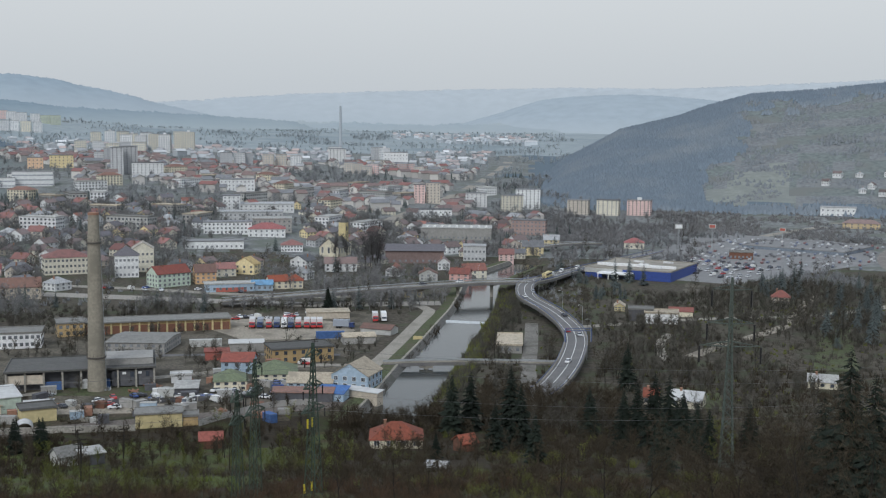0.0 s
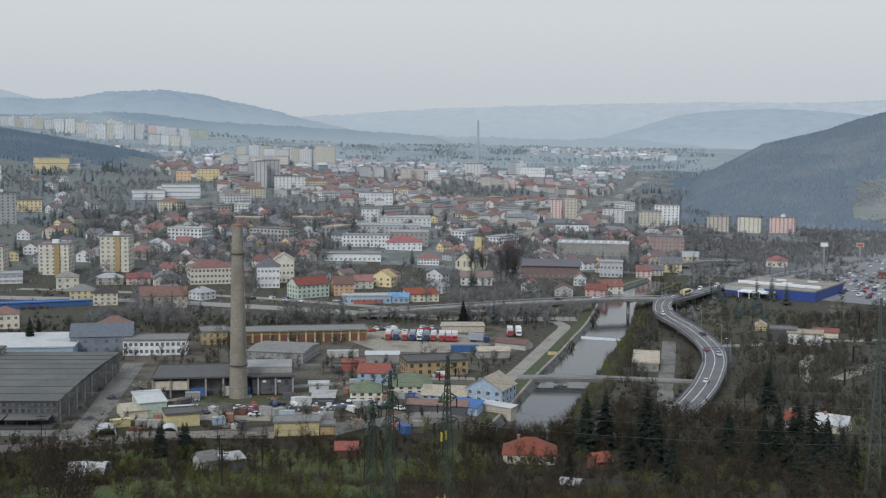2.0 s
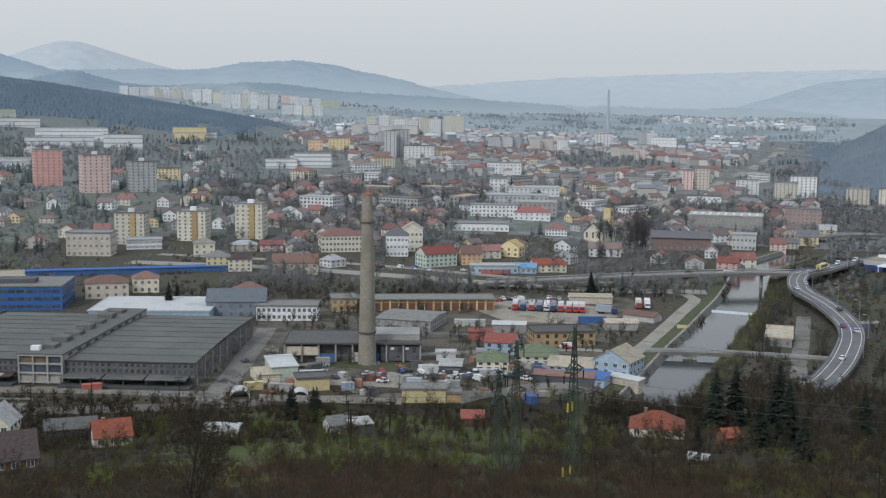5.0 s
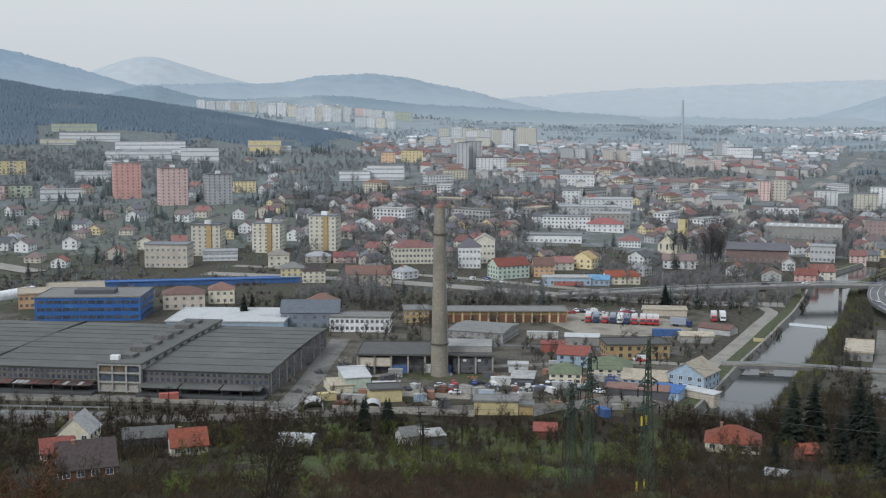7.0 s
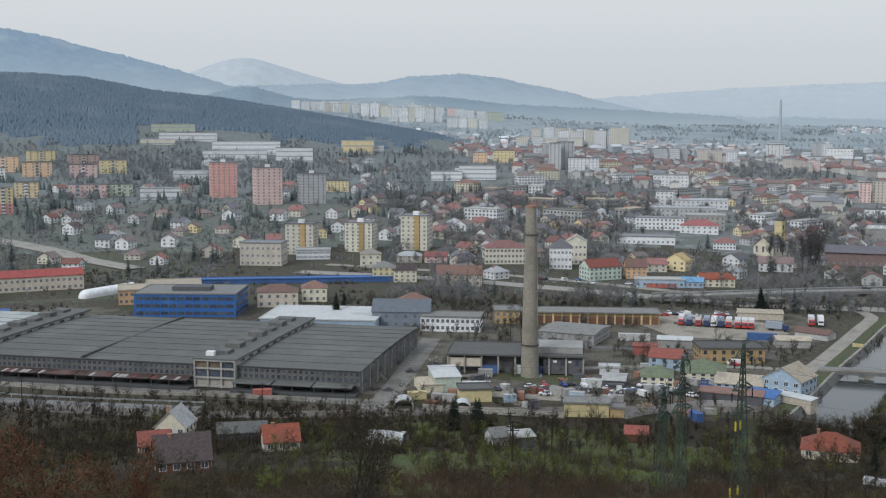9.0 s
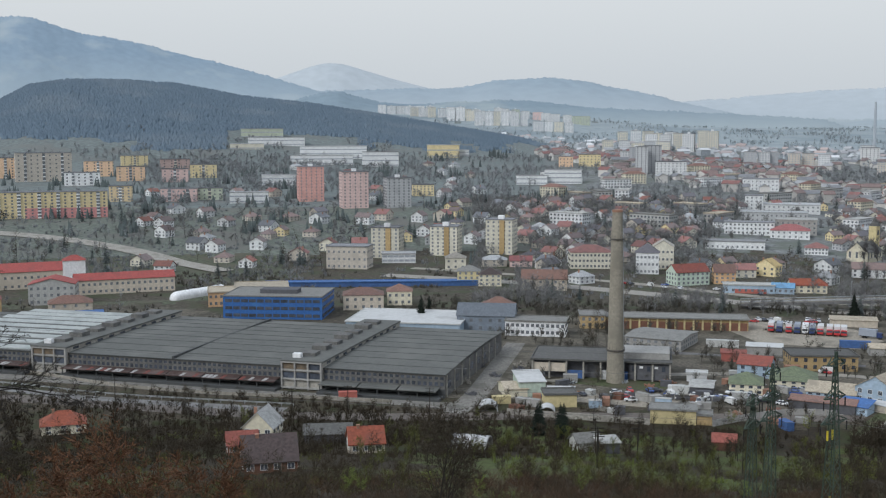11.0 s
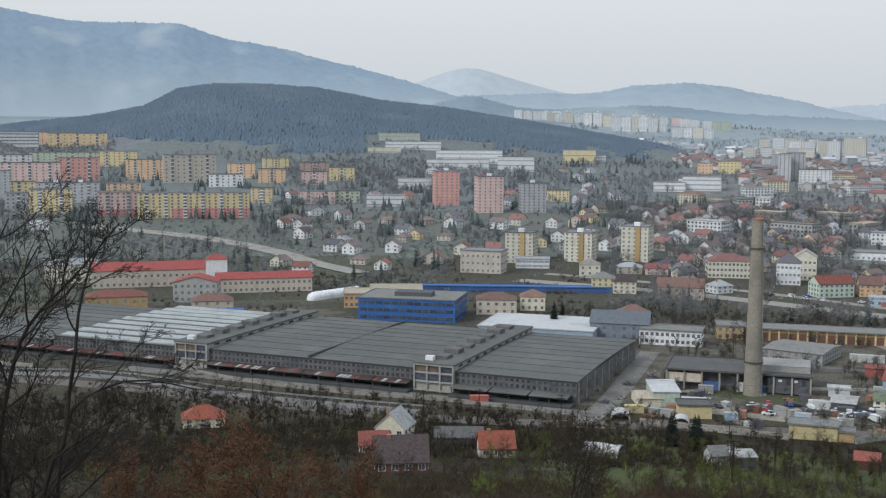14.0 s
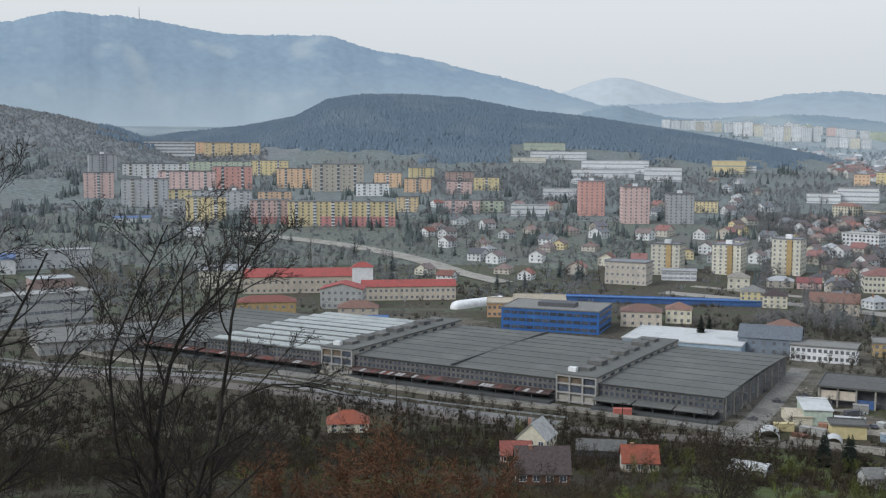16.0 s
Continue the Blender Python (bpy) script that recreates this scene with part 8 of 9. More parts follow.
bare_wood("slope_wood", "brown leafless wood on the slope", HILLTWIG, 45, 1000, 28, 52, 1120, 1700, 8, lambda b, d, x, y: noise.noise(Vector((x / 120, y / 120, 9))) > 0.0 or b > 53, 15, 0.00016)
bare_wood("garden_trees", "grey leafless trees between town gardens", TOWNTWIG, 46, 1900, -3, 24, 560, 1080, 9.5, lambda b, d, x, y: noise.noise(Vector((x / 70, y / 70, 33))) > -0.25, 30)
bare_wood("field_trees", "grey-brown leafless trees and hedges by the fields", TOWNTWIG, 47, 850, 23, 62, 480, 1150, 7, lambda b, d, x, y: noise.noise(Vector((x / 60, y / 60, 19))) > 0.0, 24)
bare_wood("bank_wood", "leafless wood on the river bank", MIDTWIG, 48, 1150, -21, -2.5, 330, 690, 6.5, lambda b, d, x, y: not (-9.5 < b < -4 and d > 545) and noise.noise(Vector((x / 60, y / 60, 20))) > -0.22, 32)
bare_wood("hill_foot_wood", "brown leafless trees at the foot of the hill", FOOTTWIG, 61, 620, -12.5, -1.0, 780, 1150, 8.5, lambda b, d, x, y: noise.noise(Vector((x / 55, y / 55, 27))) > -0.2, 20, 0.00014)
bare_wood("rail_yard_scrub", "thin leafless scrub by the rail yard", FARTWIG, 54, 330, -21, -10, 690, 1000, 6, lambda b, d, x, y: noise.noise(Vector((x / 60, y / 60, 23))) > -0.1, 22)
bare_wood("yard_trees", "leafless trees and bushes between the yards", MIDTWIG, 56, 320, 3, 26, 370, 575, 5.5, None, 30)
bare_wood("river_foot_thicket", "thicket where the river meets the hill", TWIGS, 57, 110, 0, 5.5, 322, 356, 8, None, 40, 0.00011, 0)
bare_wood("railway_thicket", "leafless thicket along the railway", TWIGS, 49, 800, 0, 64, 262, 395, 4.5, None, 30)
bare_wood("road_side_wood", "leafless thicket between main road and docks", TWIGS, 58, 900, 28, 63, 268, 405, 4.2, None, 26)
bare_wood("slope_copse", "grey leafless wood on the slope below the estate", HILLTWIG, 59, 850, 40, 63, 620, 1150, 6.5, None, 16, 0.00014)
bare_wood("bridge_end_wood", "leafless trees hiding the foot of the flyover", TWIGS, 60, 190, -9.0, -1.8, 338, 384, 7.5, None, 34, 0.00011, 0)
bare_wood("hillside_wood", "dense leafless young wood on the near hillside", TWIGS, 50, 620, -24, 64, 150, 330, 5.2, lambda b, d, x, y: b < 3 or noise.noise(Vector((x / 40, y / 40, 21))) > 0.05, 30)
bare_wood("orchard", "budding orchard trees on the near slope", BUDS, 52, 150, 4, 30, 180, 325, 4.2, None, 34)

BARE = [bare_tree("bare_tree", "leafless grey-brown broadleaf tree in early spring", 60 + i, 9 + 1.5 * i, 1.0, 0.024, 6, 5) for i in range(4)]
BUDDING = [bare_tree("budding_tree", "broadleaf tree with first yellow-green buds", 70 + i, 7 + i, 1.1, 0.022, 7, 6, BUDS, None, 0.5) for i in range(2)]
SPRUCES = [spruce("spruce", "dark green spruce tree", 80 + i, 15 + 2.5 * i) for i in range(4)]
FIRS = [spruce("spruce", "hazy grey-green spruce among the houses", 90 + i, 14 + 2 * i, None, 90, NEEDLES_TOWN) for i in range(3)]
scatter(BARE, 70, -20, 22, 395, 900, 4, 101)
scatter(BARE, 50, 22, 62, 420, 900, 4, 102)
scatter(FIRS, 80, -8, 24, 560, 1150, 3, 103, 0.5, 0.9, True, lambda b, d, x, y: noise.noise(Vector((x / 50, y / 50, 40))) > 0.15)
scatter(FIRS, 120, 24, 58, 620, 1150, 2.6, 104, 0.45, 0.85, True, lambda b, d, x, y: noise.noise(Vector((x / 50, y / 50, 40))) > 0.12)
scatter(BARE + BUDDING, 90, -24, 64, 215, 350, 3.2, 105, 0.4, 0.8)
scatter(BARE, 30, -21, -3, 230, 400, 3, 106, 0.45, 0.8)
scatter(SPRUCES, 5, -20, -9, 230, 400, 4, 108, 0.5, 0.8)
scatter(FIRS, 40, 39, 51, 985, 1080, 2.5, 112, 0.45, 0.75, True, lambda b, d, x, y: noise.noise(Vector((x / 30, y / 30, 41))) > 0.1)
scatter(FIRS, 16, -17.5, -15.5, 640, 740, 3, 109, 0.6, 1.0)
scatter(FIRS, 24, -21, -18.5, 500, 680, 3, 110, 0.6, 1.0)
scatter(FIRS, 10, -9.2, -7.6, 600, 640, 2, 111, 0.35, 0.55)
for i, ob in enumerate(BARE + BUDDING + SPRUCES + FIRS):
    x, y = polar(-17 + 0.7 * i, (300 if i < 10 else 660) + 14 * (i % 3))
    ob.matrix_basis = spot(x, y, 30 * i)


def scrub():
    """Dense leafless scrub over the near hillside."""
    rng = random.Random(51)
    for name, mat, label, count, pick, d0, d1, h0, h1 in (
            ("brown_scrub", TWIGS, "dense brown leafless scrub on the hillside", 4600, -0.4, 135, 345, 1.2, 3.4), ("sparse_scrub", TWIGS, "low brown scrub below the viewpoint", 500, -0.4, 30, 135, 0.8, 2.0),
            ("green_scrub", BUDS, "scrub with first green leaves on the hillside", 1700, 0.02, 150, 330, 1.0, 3.2), ("russet_scrub", WITHERED, "low scrub with withered russet leaves", 1900, -0.12, 125, 205, 1.4, 3.6)):
        s = Shape()
        for _ in range(count):
            d = rng.uniform(d0, d1)
            b = rng.uniform(-25, 64)
            x, y = polar(b, d)
            if not is_free(x, y, 2) or noise.noise(Vector((x / 45, y / 45, 12 if pick > 0 else 13))) < pick:
                continue
            if mat is TWIGS and 5 < b < 27 and 165 < d < 330 and noise.noise(Vector((x / 34, y / 34, 30))) > -0.05 and rng.random() < 0.75:
                continue
            z, h = land(x, y), rng.uniform(h0, h1)
            for _ in range(32):
                a, r = rng.uniform(0, 6.28), h * rng.uniform(0.2, 0.9)
                base = Vector((x + 0.4 * math.cos(a), y + 0.4 * math.sin(a), z - 0.2))
                tip = Vector((x + r * math.cos(a), y + r * math.sin(a), z + h * rng.uniform(0.4, 1.0)))
                spike(s, base, tip, 0.01 + d * 0.00008, 1)
                mid = base.lerp(tip, rng.uniform(0.4, 0.7))
                spike(s, mid, mid + Vector((rng.uniform(-0.6, 0.6), rng.uniform(-0.6, 0.6), rng.uniform(0.3, 0.9))), 0.009 + d * 0.00007, 1)
        single(name, s, mat, label, "scrub", kind="stuff")


def bushes(name, label, material, seed, count, b0, b1, d0, d1, h0, h1, pick=-0.3, scale=40.0, check=1.2):
    """Low bushes and tufts scattered over open ground."""
    rng = random.Random(seed)
    s = Shape()
    for _ in range(count):
        b, d = rng.uniform(b0, b1), math.sqrt(rng.uniform(d0 * d0, d1 * d1))
        x, y = polar(b, d)
        if noise.noise(Vector((x / scale, y / scale, seed))) < pick or not is_free(x, y, check):
            continue
        z, h = land(x, y), rng.uniform(h0, h1)
        for _ in range(13):
            a, r = rng.uniform(0, 6.28), h * rng.uniform(0.1, 0.75)
            base = Vector((x + 0.5 * r * math.cos(a), y + 0.5 * r * math.sin(a), z - 0.2))
            spike(s, base, Vector((x + r * math.cos(a), y + r * math.sin(a), z + h * rng.uniform(0.45, 1.0))), 0.03 + d * 0.00026, 1)
    single(name, s, material, label, "bushes", kind="stuff")


bushes("yard_bushes", "brown bushes between yards and railway", TWIGS, 201, 2600, 18, 63, 262, 400, 1.0, 3.0, -0.25)
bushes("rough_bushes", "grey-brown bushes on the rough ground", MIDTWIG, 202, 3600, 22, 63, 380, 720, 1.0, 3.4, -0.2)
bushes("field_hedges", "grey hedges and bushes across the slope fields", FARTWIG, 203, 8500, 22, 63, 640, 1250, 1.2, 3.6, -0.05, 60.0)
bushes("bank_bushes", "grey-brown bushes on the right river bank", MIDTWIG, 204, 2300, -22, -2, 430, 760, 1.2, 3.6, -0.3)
bushes("slope_foot_bushes", "dark brown bushes at the slope foot", TWIGS, 209, 1500, -23, -2, 300, 450, 1.2, 3.4, -0.35)


def river_side():
    """Bushes hanging over both river banks."""
    rng = random.Random(212)
    for name, mat, count, low, high in (("bank_thicket", MIDTWIG, 620, -19, -9.5), ("bank_willows", BUDS, 170, -18, -9.5), ("wall_foot_bushes", TWIGS, 60, 10.5, 12)):
        s = Shape()
        pts = spline(RIVER, 4)
        for _ in range(count):
            i = rng.randrange(1, int(len(pts) * 0.72))
            a, c = Vector(pts[i - 1][:2]), Vector(pts[i][:2])
            n = Vector((-(c.y - a.y), c.x - a.x)).normalized()
            p = a + n * rng.uniform(low, high)
            z, h, d = max(-2.0, land(p.x, p.y)), rng.uniform(1.0, 4.2), p.length
            for _ in range(22):
                t, r = rng.uniform(0, 6.28), h * rng.uniform(0.1, 0.8)
                spike(s, (p.x + 0.4 * r * math.cos(t), p.y + 0.4 * r * math.sin(t), z - 0.3), (p.x + r * math.cos(t), p.y + r * math.sin(t), z + h * rng.uniform(0.5, 1.0)), 0.03 + d * 0.00022, 1)
        single(name, s, mat, "leafless bushes and first green along the river", "bushes", kind="stuff")


river_side()
bushes("green_bank_tufts", "green tufts and budding bushes on the river bank", BUDS, 205, 1100, -22, -2, 330, 640, 0.6, 1.8, 0.0)
bushes("hill_foot_bushes", "grey trees and bushes at the foot of the hill", FOOTTWIG, 206, 5200, -23, -3, 900, 1190, 1.6, 4.5, -0.2, 70.0)
bushes("garden_bushes", "grey garden bushes between the town houses", FARTWIG, 207, 5200, -7, 24, 600, 1150, 1.2, 3.6, -0.3)
bushes("fresh_bushes", "fresh yellow-green bushes on the orchard slope", LEAFLET, 211, 260, 2, 34, 160, 260, 0.8, 2.4, 0.2, 18.0)
bushes("rail_bushes", "thin brown bushes along the town railway", MIDTWIG, 208, 900, 2, 34, 520, 640, 1.0, 3.0, -0.2)
scrub()


def near_tree(x, y, turn, stems, seed, label):
    """A close leafless tree: curved stems, each (across, up) in metres, with ascending boughs that fork and fork again into twigs."""
    rng = random.Random(seed)
    ob = thing("near_bare_tree", label, "tree", spot(x, y, turn))
    fine = Shape()
    def grow(s, p, d, length, r, depth):
        n = (9, 6, 4, 3)[depth]
        pts, rad = [p.copy()], [r]
        wind = Vector((rng.uniform(-0.1, 0.1), rng.uniform(-0.1, 0.1), rng.uniform(0.02, 0.1) if depth < 2 else rng.uniform(-0.12, 0.12)))
        side = rng.choice((-1, 1))
        for i in range(n):
            d = (d + wind + Vector((rng.uniform(-0.14, 0.14), rng.uniform(-0.14, 0.14), rng.uniform(-0.1, 0.12)))).normalized()
            p = p + d * length / n
            pts.append(p.copy())
            rad.append(max(0.0065, r * (1 - 0.72 * (i + 1) / n)))
            if depth < 3 and i >= (2, 1, 0)[depth] and rng.random() < (0.95, 0.9, 0.7)[depth]:
                side = -side
                for _ in range(2 if depth == 0 and rng.random() < 0.35 else 1):
                    grow(fine, p, aside(rng, d, rng.uniform(0.45, 0.95)), length * rng.uniform(0.3, 0.55) * (1.15 - 0.5 * i / n), max(0.0075, rad[-1] * 0.62), depth + 1)
        s.pipe(pts, rad, (6, 4, 3, 3)[depth])
    for stem in stems:
        raw = [Vector((u, rng.uniform(-0.25, 0.25), v)) for u, v in stem]
        pts = spline(raw, 0.45)
        n = len(pts)
        s = Shape()
        girth = 0.088 if stem is stems[0] else 0.066
        rad = [girth * (1 - 0.86 * (i / (n - 1)) ** 1.2) + 0.008 for i in range(n)]
        s.pipe(pts, rad, 8)
        part("stem", s, BARK, ob)
        turn_by = rng.uniform(0, 6.28)
        for i in range(max(3, n // 5), n - 1):
            d = (pts[i + 1] - pts[i - 1]).normalized()
            if rng.random() < 0.42:
                continue
            turn_by += 2.4
            out = Vector((math.cos(turn_by), 0.6 * math.sin(turn_by), 0))
            lean = rng.uniform(0.55, 1.0)
            bough = Shape()
            grow(bough, pts[i], (d * math.cos(lean) + (out - out.dot(d) * d).normalized() * math.sin(lean)).normalized(), rng.uniform(2.0, 4.4) * (1.15 - 0.75 * i / n), rad[i] * 0.5 + 0.008, 0)
            part("bough", bough, BARK, ob)
    tagged(part("twig_work", fine, BARK, ob), kind="stuff")
    return ob


near_tree(-26.5, 19.6, 53.5, (((0.0, 0.0), (0.03, 5.17), (0.15, 6.78), (0.36, 7.91), (0.71, 9.2), (1.24, 10.01), (2.13, 10.98), (3.34, 12.35)), ((0.0, 0.0), (-0.1, 5.33), (-0.9, 6.13), (-1.03, 7.43), (-1.1, 8.72), (-0.86, 9.52), (-0.21, 10.98), (0.52, 12.56)), ((0.0, 0.0), (0.27, 5.0), (-0.1, 6.78), (-0.29, 8.07), (-0.1, 9.2), (0.52, 10.49), (1.24, 11.78))), 5, "leafless dark fruit tree close by on the hillside")
near_tree(-24.2, 19.3, 51.4, (((0.0, 0.0), (0.0, 4.93), (0.5, 6.15), (0.68, 7.36), (0.86, 8.57), (0.96, 9.48), (1.29, 10.7), (1.67, 11.45)), ((0.0, 0.0), (0.5, 6.15), (1.44, 7.51), (2.65, 7.66), (3.87, 7.36))), 9, "slender leafless tree close by on the hillside")
near_tree(-24.1, 12.2, 63.2, (((0.0, 0.0), (0.26, 5.74), (0.79, 7.33), (1.59, 8.65), (2.38, 10.23)), ((0.0, 0.0), (0.13, 5.61), (1.06, 6.54), (2.11, 7.06), (3.04, 7.99)), ((0.0, 0.0), (0.0, 6.01), (-0.13, 8.12), (0.53, 9.71), (1.32, 10.9))), 12, "leafless tree with long low branches")
bare_tree("russet_bush", "large shrub with withered russet leaves", 31, 9.5, 1.2, 0.02, 12, 8, RUSSET, spot(-45.7, 53.0), 1.0)
bare_tree("russet_bush", "large shrub with withered russet leaves", 32, 8, 1.2, 0.02, 12, 8, RUSSET, spot(-55.4, 57.7), 1.0)
bare_tree("bare_tree", "leafless broadleaf tree on the hillside", 33, 11.5, 1.0, 0.014, 12, 7, TWIGS, spot(-39.9, 82.9))
bare_tree("bare_tree", "leafless broadleaf tree on the hillside", 34, 11, 1.0, 0.014, 12, 7, TWIGS, spot(-42.8, 90.4))
spruce("spruce", "tall dark spruce standing on the hillside", 41, 23.1, spot(40.0, 111.0))
spruce("spruce", "tall dark spruce standing on the hillside", 42, 21.5, spot(48.3, 126.1))
spruce("spruce", "tall dark spruce standing on the hillside", 40, 18.9, spot(48.1, 142.1))
bare_tree("bare_tree", "leafless broadleaf tree on the hillside", 43, 14, 1.0, 0.014, 12, 7, TWIGS, spot(41.9, 133.6))
bare_tree("bare_tree", "leafless broadleaf tree on the hillside", 44, 10, 1.0, 0.014, 12, 7, TWIGS, spot(16.0, 149.1))
bare_tree("bare_tree", "leafless broadleaf tree on the hillside", 45, 12, 1.0, 0.014, 12, 7, TWIGS, spot(33.3, 136.0))
bare_tree("bare_tree", "leafless broadleaf tree on the hillside", 46, 12, 1.0, 0.014, 12, 7, TWIGS, spot(27.4, 147.5))
bare_tree("bare_tree", "leafless broadleaf tree on the hillside", 47, 11, 1.0, 0.014, 12, 7, TWIGS, spot(23.2, 158.3))
bare_tree("bare_tree", "leafless broadleaf tree on the hillside", 48, 10, 1.0, 0.014, 12, 7, TWIGS, spot(29.1, 106.1))
spruce("spruce", "tall dark spruce standing on the hillside", 49, 14, spot(35.7, 93.4))
bare_tree("bare_tree", "leafless broadleaf tree on the hillside", 50, 10, 1.0, 0.014, 12, 7, TWIGS, spot(33.6, 99.5))
bare_tree("bare_tree", "leafless broadleaf tree on the hillside", 51, 12, 1.0, 0.014, 12, 7, TWIGS, spot(-51.1, 108.6))
for i, (b, d, h) in enumerate(((3.55, 704, 25), (3.25, 708, 27), (3.8, 712, 22), (3.05, 716, 21), (3.45, 722, 25), (4.7, 770, 16), (5.3, 778, 14))):
    bare_tree("tall_bare_tree", "tall dense leafless park tree near the church", 61 + i, h, 0.45, 0.04, 15, 6, PARKTWIG, spot(*polar(b, d)))
bare_tree("russet_bush", "large shrub with withered russet leaves", 71, 7, 1.2, 0.02, 12, 8, RUSSET, spot(-37.4, 49.4), 1.0)
bare_tree("russet_bush", "large shrub with withered russet leaves", 72, 8, 1.2, 0.02, 12, 8, RUSSET, spot(-55.0, 51.0), 1.0)
bare_tree("bare_tree", "leafless broadleaf tree on the hillside", 76, 13, 1.0, 0.014, 12, 7, TWIGS, spot(29.2, 90.4))
bare_tree("bare_tree", "leafless broadleaf tree on the hillside", 77, 11, 1.0, 0.014, 12, 7, TWIGS, spot(28.6, 95.8))
bare_tree("bare_tree", "leafless broadleaf tree on the hillside", 78, 13, 1.0, 0.014, 12, 7, TWIGS, spot(29.7, 79.7))
spruce("spruce", "tall dark spruce standing on the hillside", 81, 10, spot(-113.8, 301.2))
spruce("spruce", "tall dark spruce standing on the hillside", 82, 10.5, spot(-106.4, 299.7))
spruce("spruce", "tall dark spruce standing on the hillside", 83, 9, spot(-115.9, 309.0))
spruce("spruce", "tall dark spruce standing on the hillside", 84, 9, spot(-108.8, 309.4))
spruce("spruce", "tall dark spruce standing on the hillside", 85, 13, spot(-55.5, 557.2))
spruce("spruce", "tall dark spruce standing on the hillside", 86, 13, spot(-55.2, 557.3))
spruce("spruce", "tall dark spruce standing on the hillside", 87, 14, spot(-232.6, 465.1))
spruce("spruce", "tall dark spruce standing on the hillside", 88, 12, spot(-233.7, 475.7))
bare_tree("bare_tree", "leafless broadleaf tree on the hillside", 73, 9, 1.0, 0.014, 12, 7, TWIGS, spot(-6.9, 169.9))
bare_tree("bare_tree", "leafless broadleaf tree on the hillside", 74, 9, 1.0, 0.014, 12, 7, TWIGS, spot(-1.9, 175.0))
bare_tree("bare_tree", "leafless broadleaf tree on the hillside", 75, 8, 1.0, 0.014, 12, 7, TWIGS, spot(-14.8, 164.3))
bare_tree("bare_tree", "leafless broadleaf tree on the hillside", 111, 11, 1.0, 0.014, 12, 7, TWIGS, spot(40.8, 123.4))
bare_tree("bare_tree", "leafless broadleaf tree on the hillside", 112, 12, 1.0, 0.014, 12, 7, TWIGS, spot(49.9, 141.4))
bare_tree("bare_tree", "leafless broadleaf tree on the hillside", 113, 13, 1.0, 0.014, 12, 7, TWIGS, spot(48.3, 131.4))
bare_tree("bare_tree", "leafless broadleaf tree on the hillside", 114, 11, 1.0, 0.014, 12, 7, TWIGS, spot(42.3, 143.9))
bare_tree("bare_tree", "leafless broadleaf tree on the hillside", 115, 10, 1.0, 0.014, 12, 7, TWIGS, spot(40.9, 154.7))
bare_tree("bare_tree", "leafless broadleaf tree on the hillside", 116, 9, 1.0, 0.014, 12, 7, TWIGS, spot(36.2, 161.0))
spruce("spruce", "tall dark spruce standing on the hillside", 117, 15, spot(53.5, 156.1))
spruce("spruce", "tall dark spruce standing on the hillside", 118, 17, spot(52.9, 140.4))
bare_tree("bare_tree", "leafless broadleaf tree on the hillside", 119, 10, 1.0, 0.014, 12, 7, TWIGS, spot(35.6, 112.5))
spruce("spruce", "tall dark spruce standing on the hillside", 50, 18.8, spot(3.2, 326.2))
spruce("spruce", "tall dark spruce standing on the hillside", 100, 18.6, spot(8.9, 333.1))
spruce("spruce", "tall dark spruce standing on the hillside", 205, 22.7, spot(18.8, 302.5))
spruce("spruce", "tall dark spruce standing on the hillside", 165, 13.7, spot(13.6, 279.5))
spruce("spruce", "tall dark spruce standing on the hillside", 270, 12.2, spot(21.6, 257.2))
spruce("spruce", "tall dark spruce standing on the hillside", 230, 18.4, spot(20.6, 291.5))
spruce("spruce", "tall dark spruce standing on the hillside", 410, 15.8, spot(42.5, 323.0))
spruce("spruce", "tall dark spruce standing on the hillside", 500, 15.3, spot(52.5, 324.2))
spruce("spruce", "tall dark spruce standing on the hillside", 535, 17.4, spot(55.9, 321.6))
spruce("spruce", "tall dark spruce standing on the hillside", 640, 13.6, spot(66.3, 317.0))
spruce("spruce", "tall dark spruce standing on the hillside", 10, 7.3, spot(-1.0, 258.2))
spruce("spruce", "tall dark spruce standing on the hillside", 830, 15.0, spot(83.6, 305.7))
spruce("spruce", "tall dark spruce standing on the hillside", 725, 13.7, spot(66.3, 278.8))
bare_tree("budding_bush", "bush with fresh yellow-green leaves on the slope", 131, 3.2, 1.3, 0.02, 9, 5, LEAFLET, spot(-133.8, 189.3), 1.0)
bare_tree("budding_bush", "bush with fresh yellow-green leaves on the slope", 132, 3.6, 1.3, 0.02, 9, 5, LEAFLET, spot(-90.9, 155.8), 1.0)
bare_tree("budding_bush", "bush with fresh yellow-green leaves on the slope", 133, 3.0, 1.3, 0.02, 9, 5, LEAFLET, spot(-86.9, 152.2), 1.0)
bare_tree("budding_bush", "bush with fresh yellow-green leaves on the slope", 134, 3.4, 1.3, 0.02, 9, 5, LEAFLET, spot(-57.1, 170.6), 1.0)
bare_tree("budding_bush", "bush with fresh yellow-green leaves on the slope", 135, 2.8, 1.3, 0.02, 9, 5, LEAFLET, spot(-52.2, 217.8), 1.0)
bare_tree("budding_bush", "bush with fresh yellow-green leaves on the slope", 136, 3.2, 1.3, 0.02, 9, 5, LEAFLET, spot(-22.1, 223.6), 1.0)
bare_tree("budding_bush", "bush with fresh yellow-green leaves on the slope", 137, 3.0, 1.3, 0.02, 9, 5, LEAFLET, spot(-70.0, 160.4), 1.0)
bare_tree("budding_bush", "bush with fresh yellow-green leaves on the slope", 138, 3.2, 1.3, 0.02, 9, 5, LEAFLET, spot(-33.1, 183.9), 1.0)
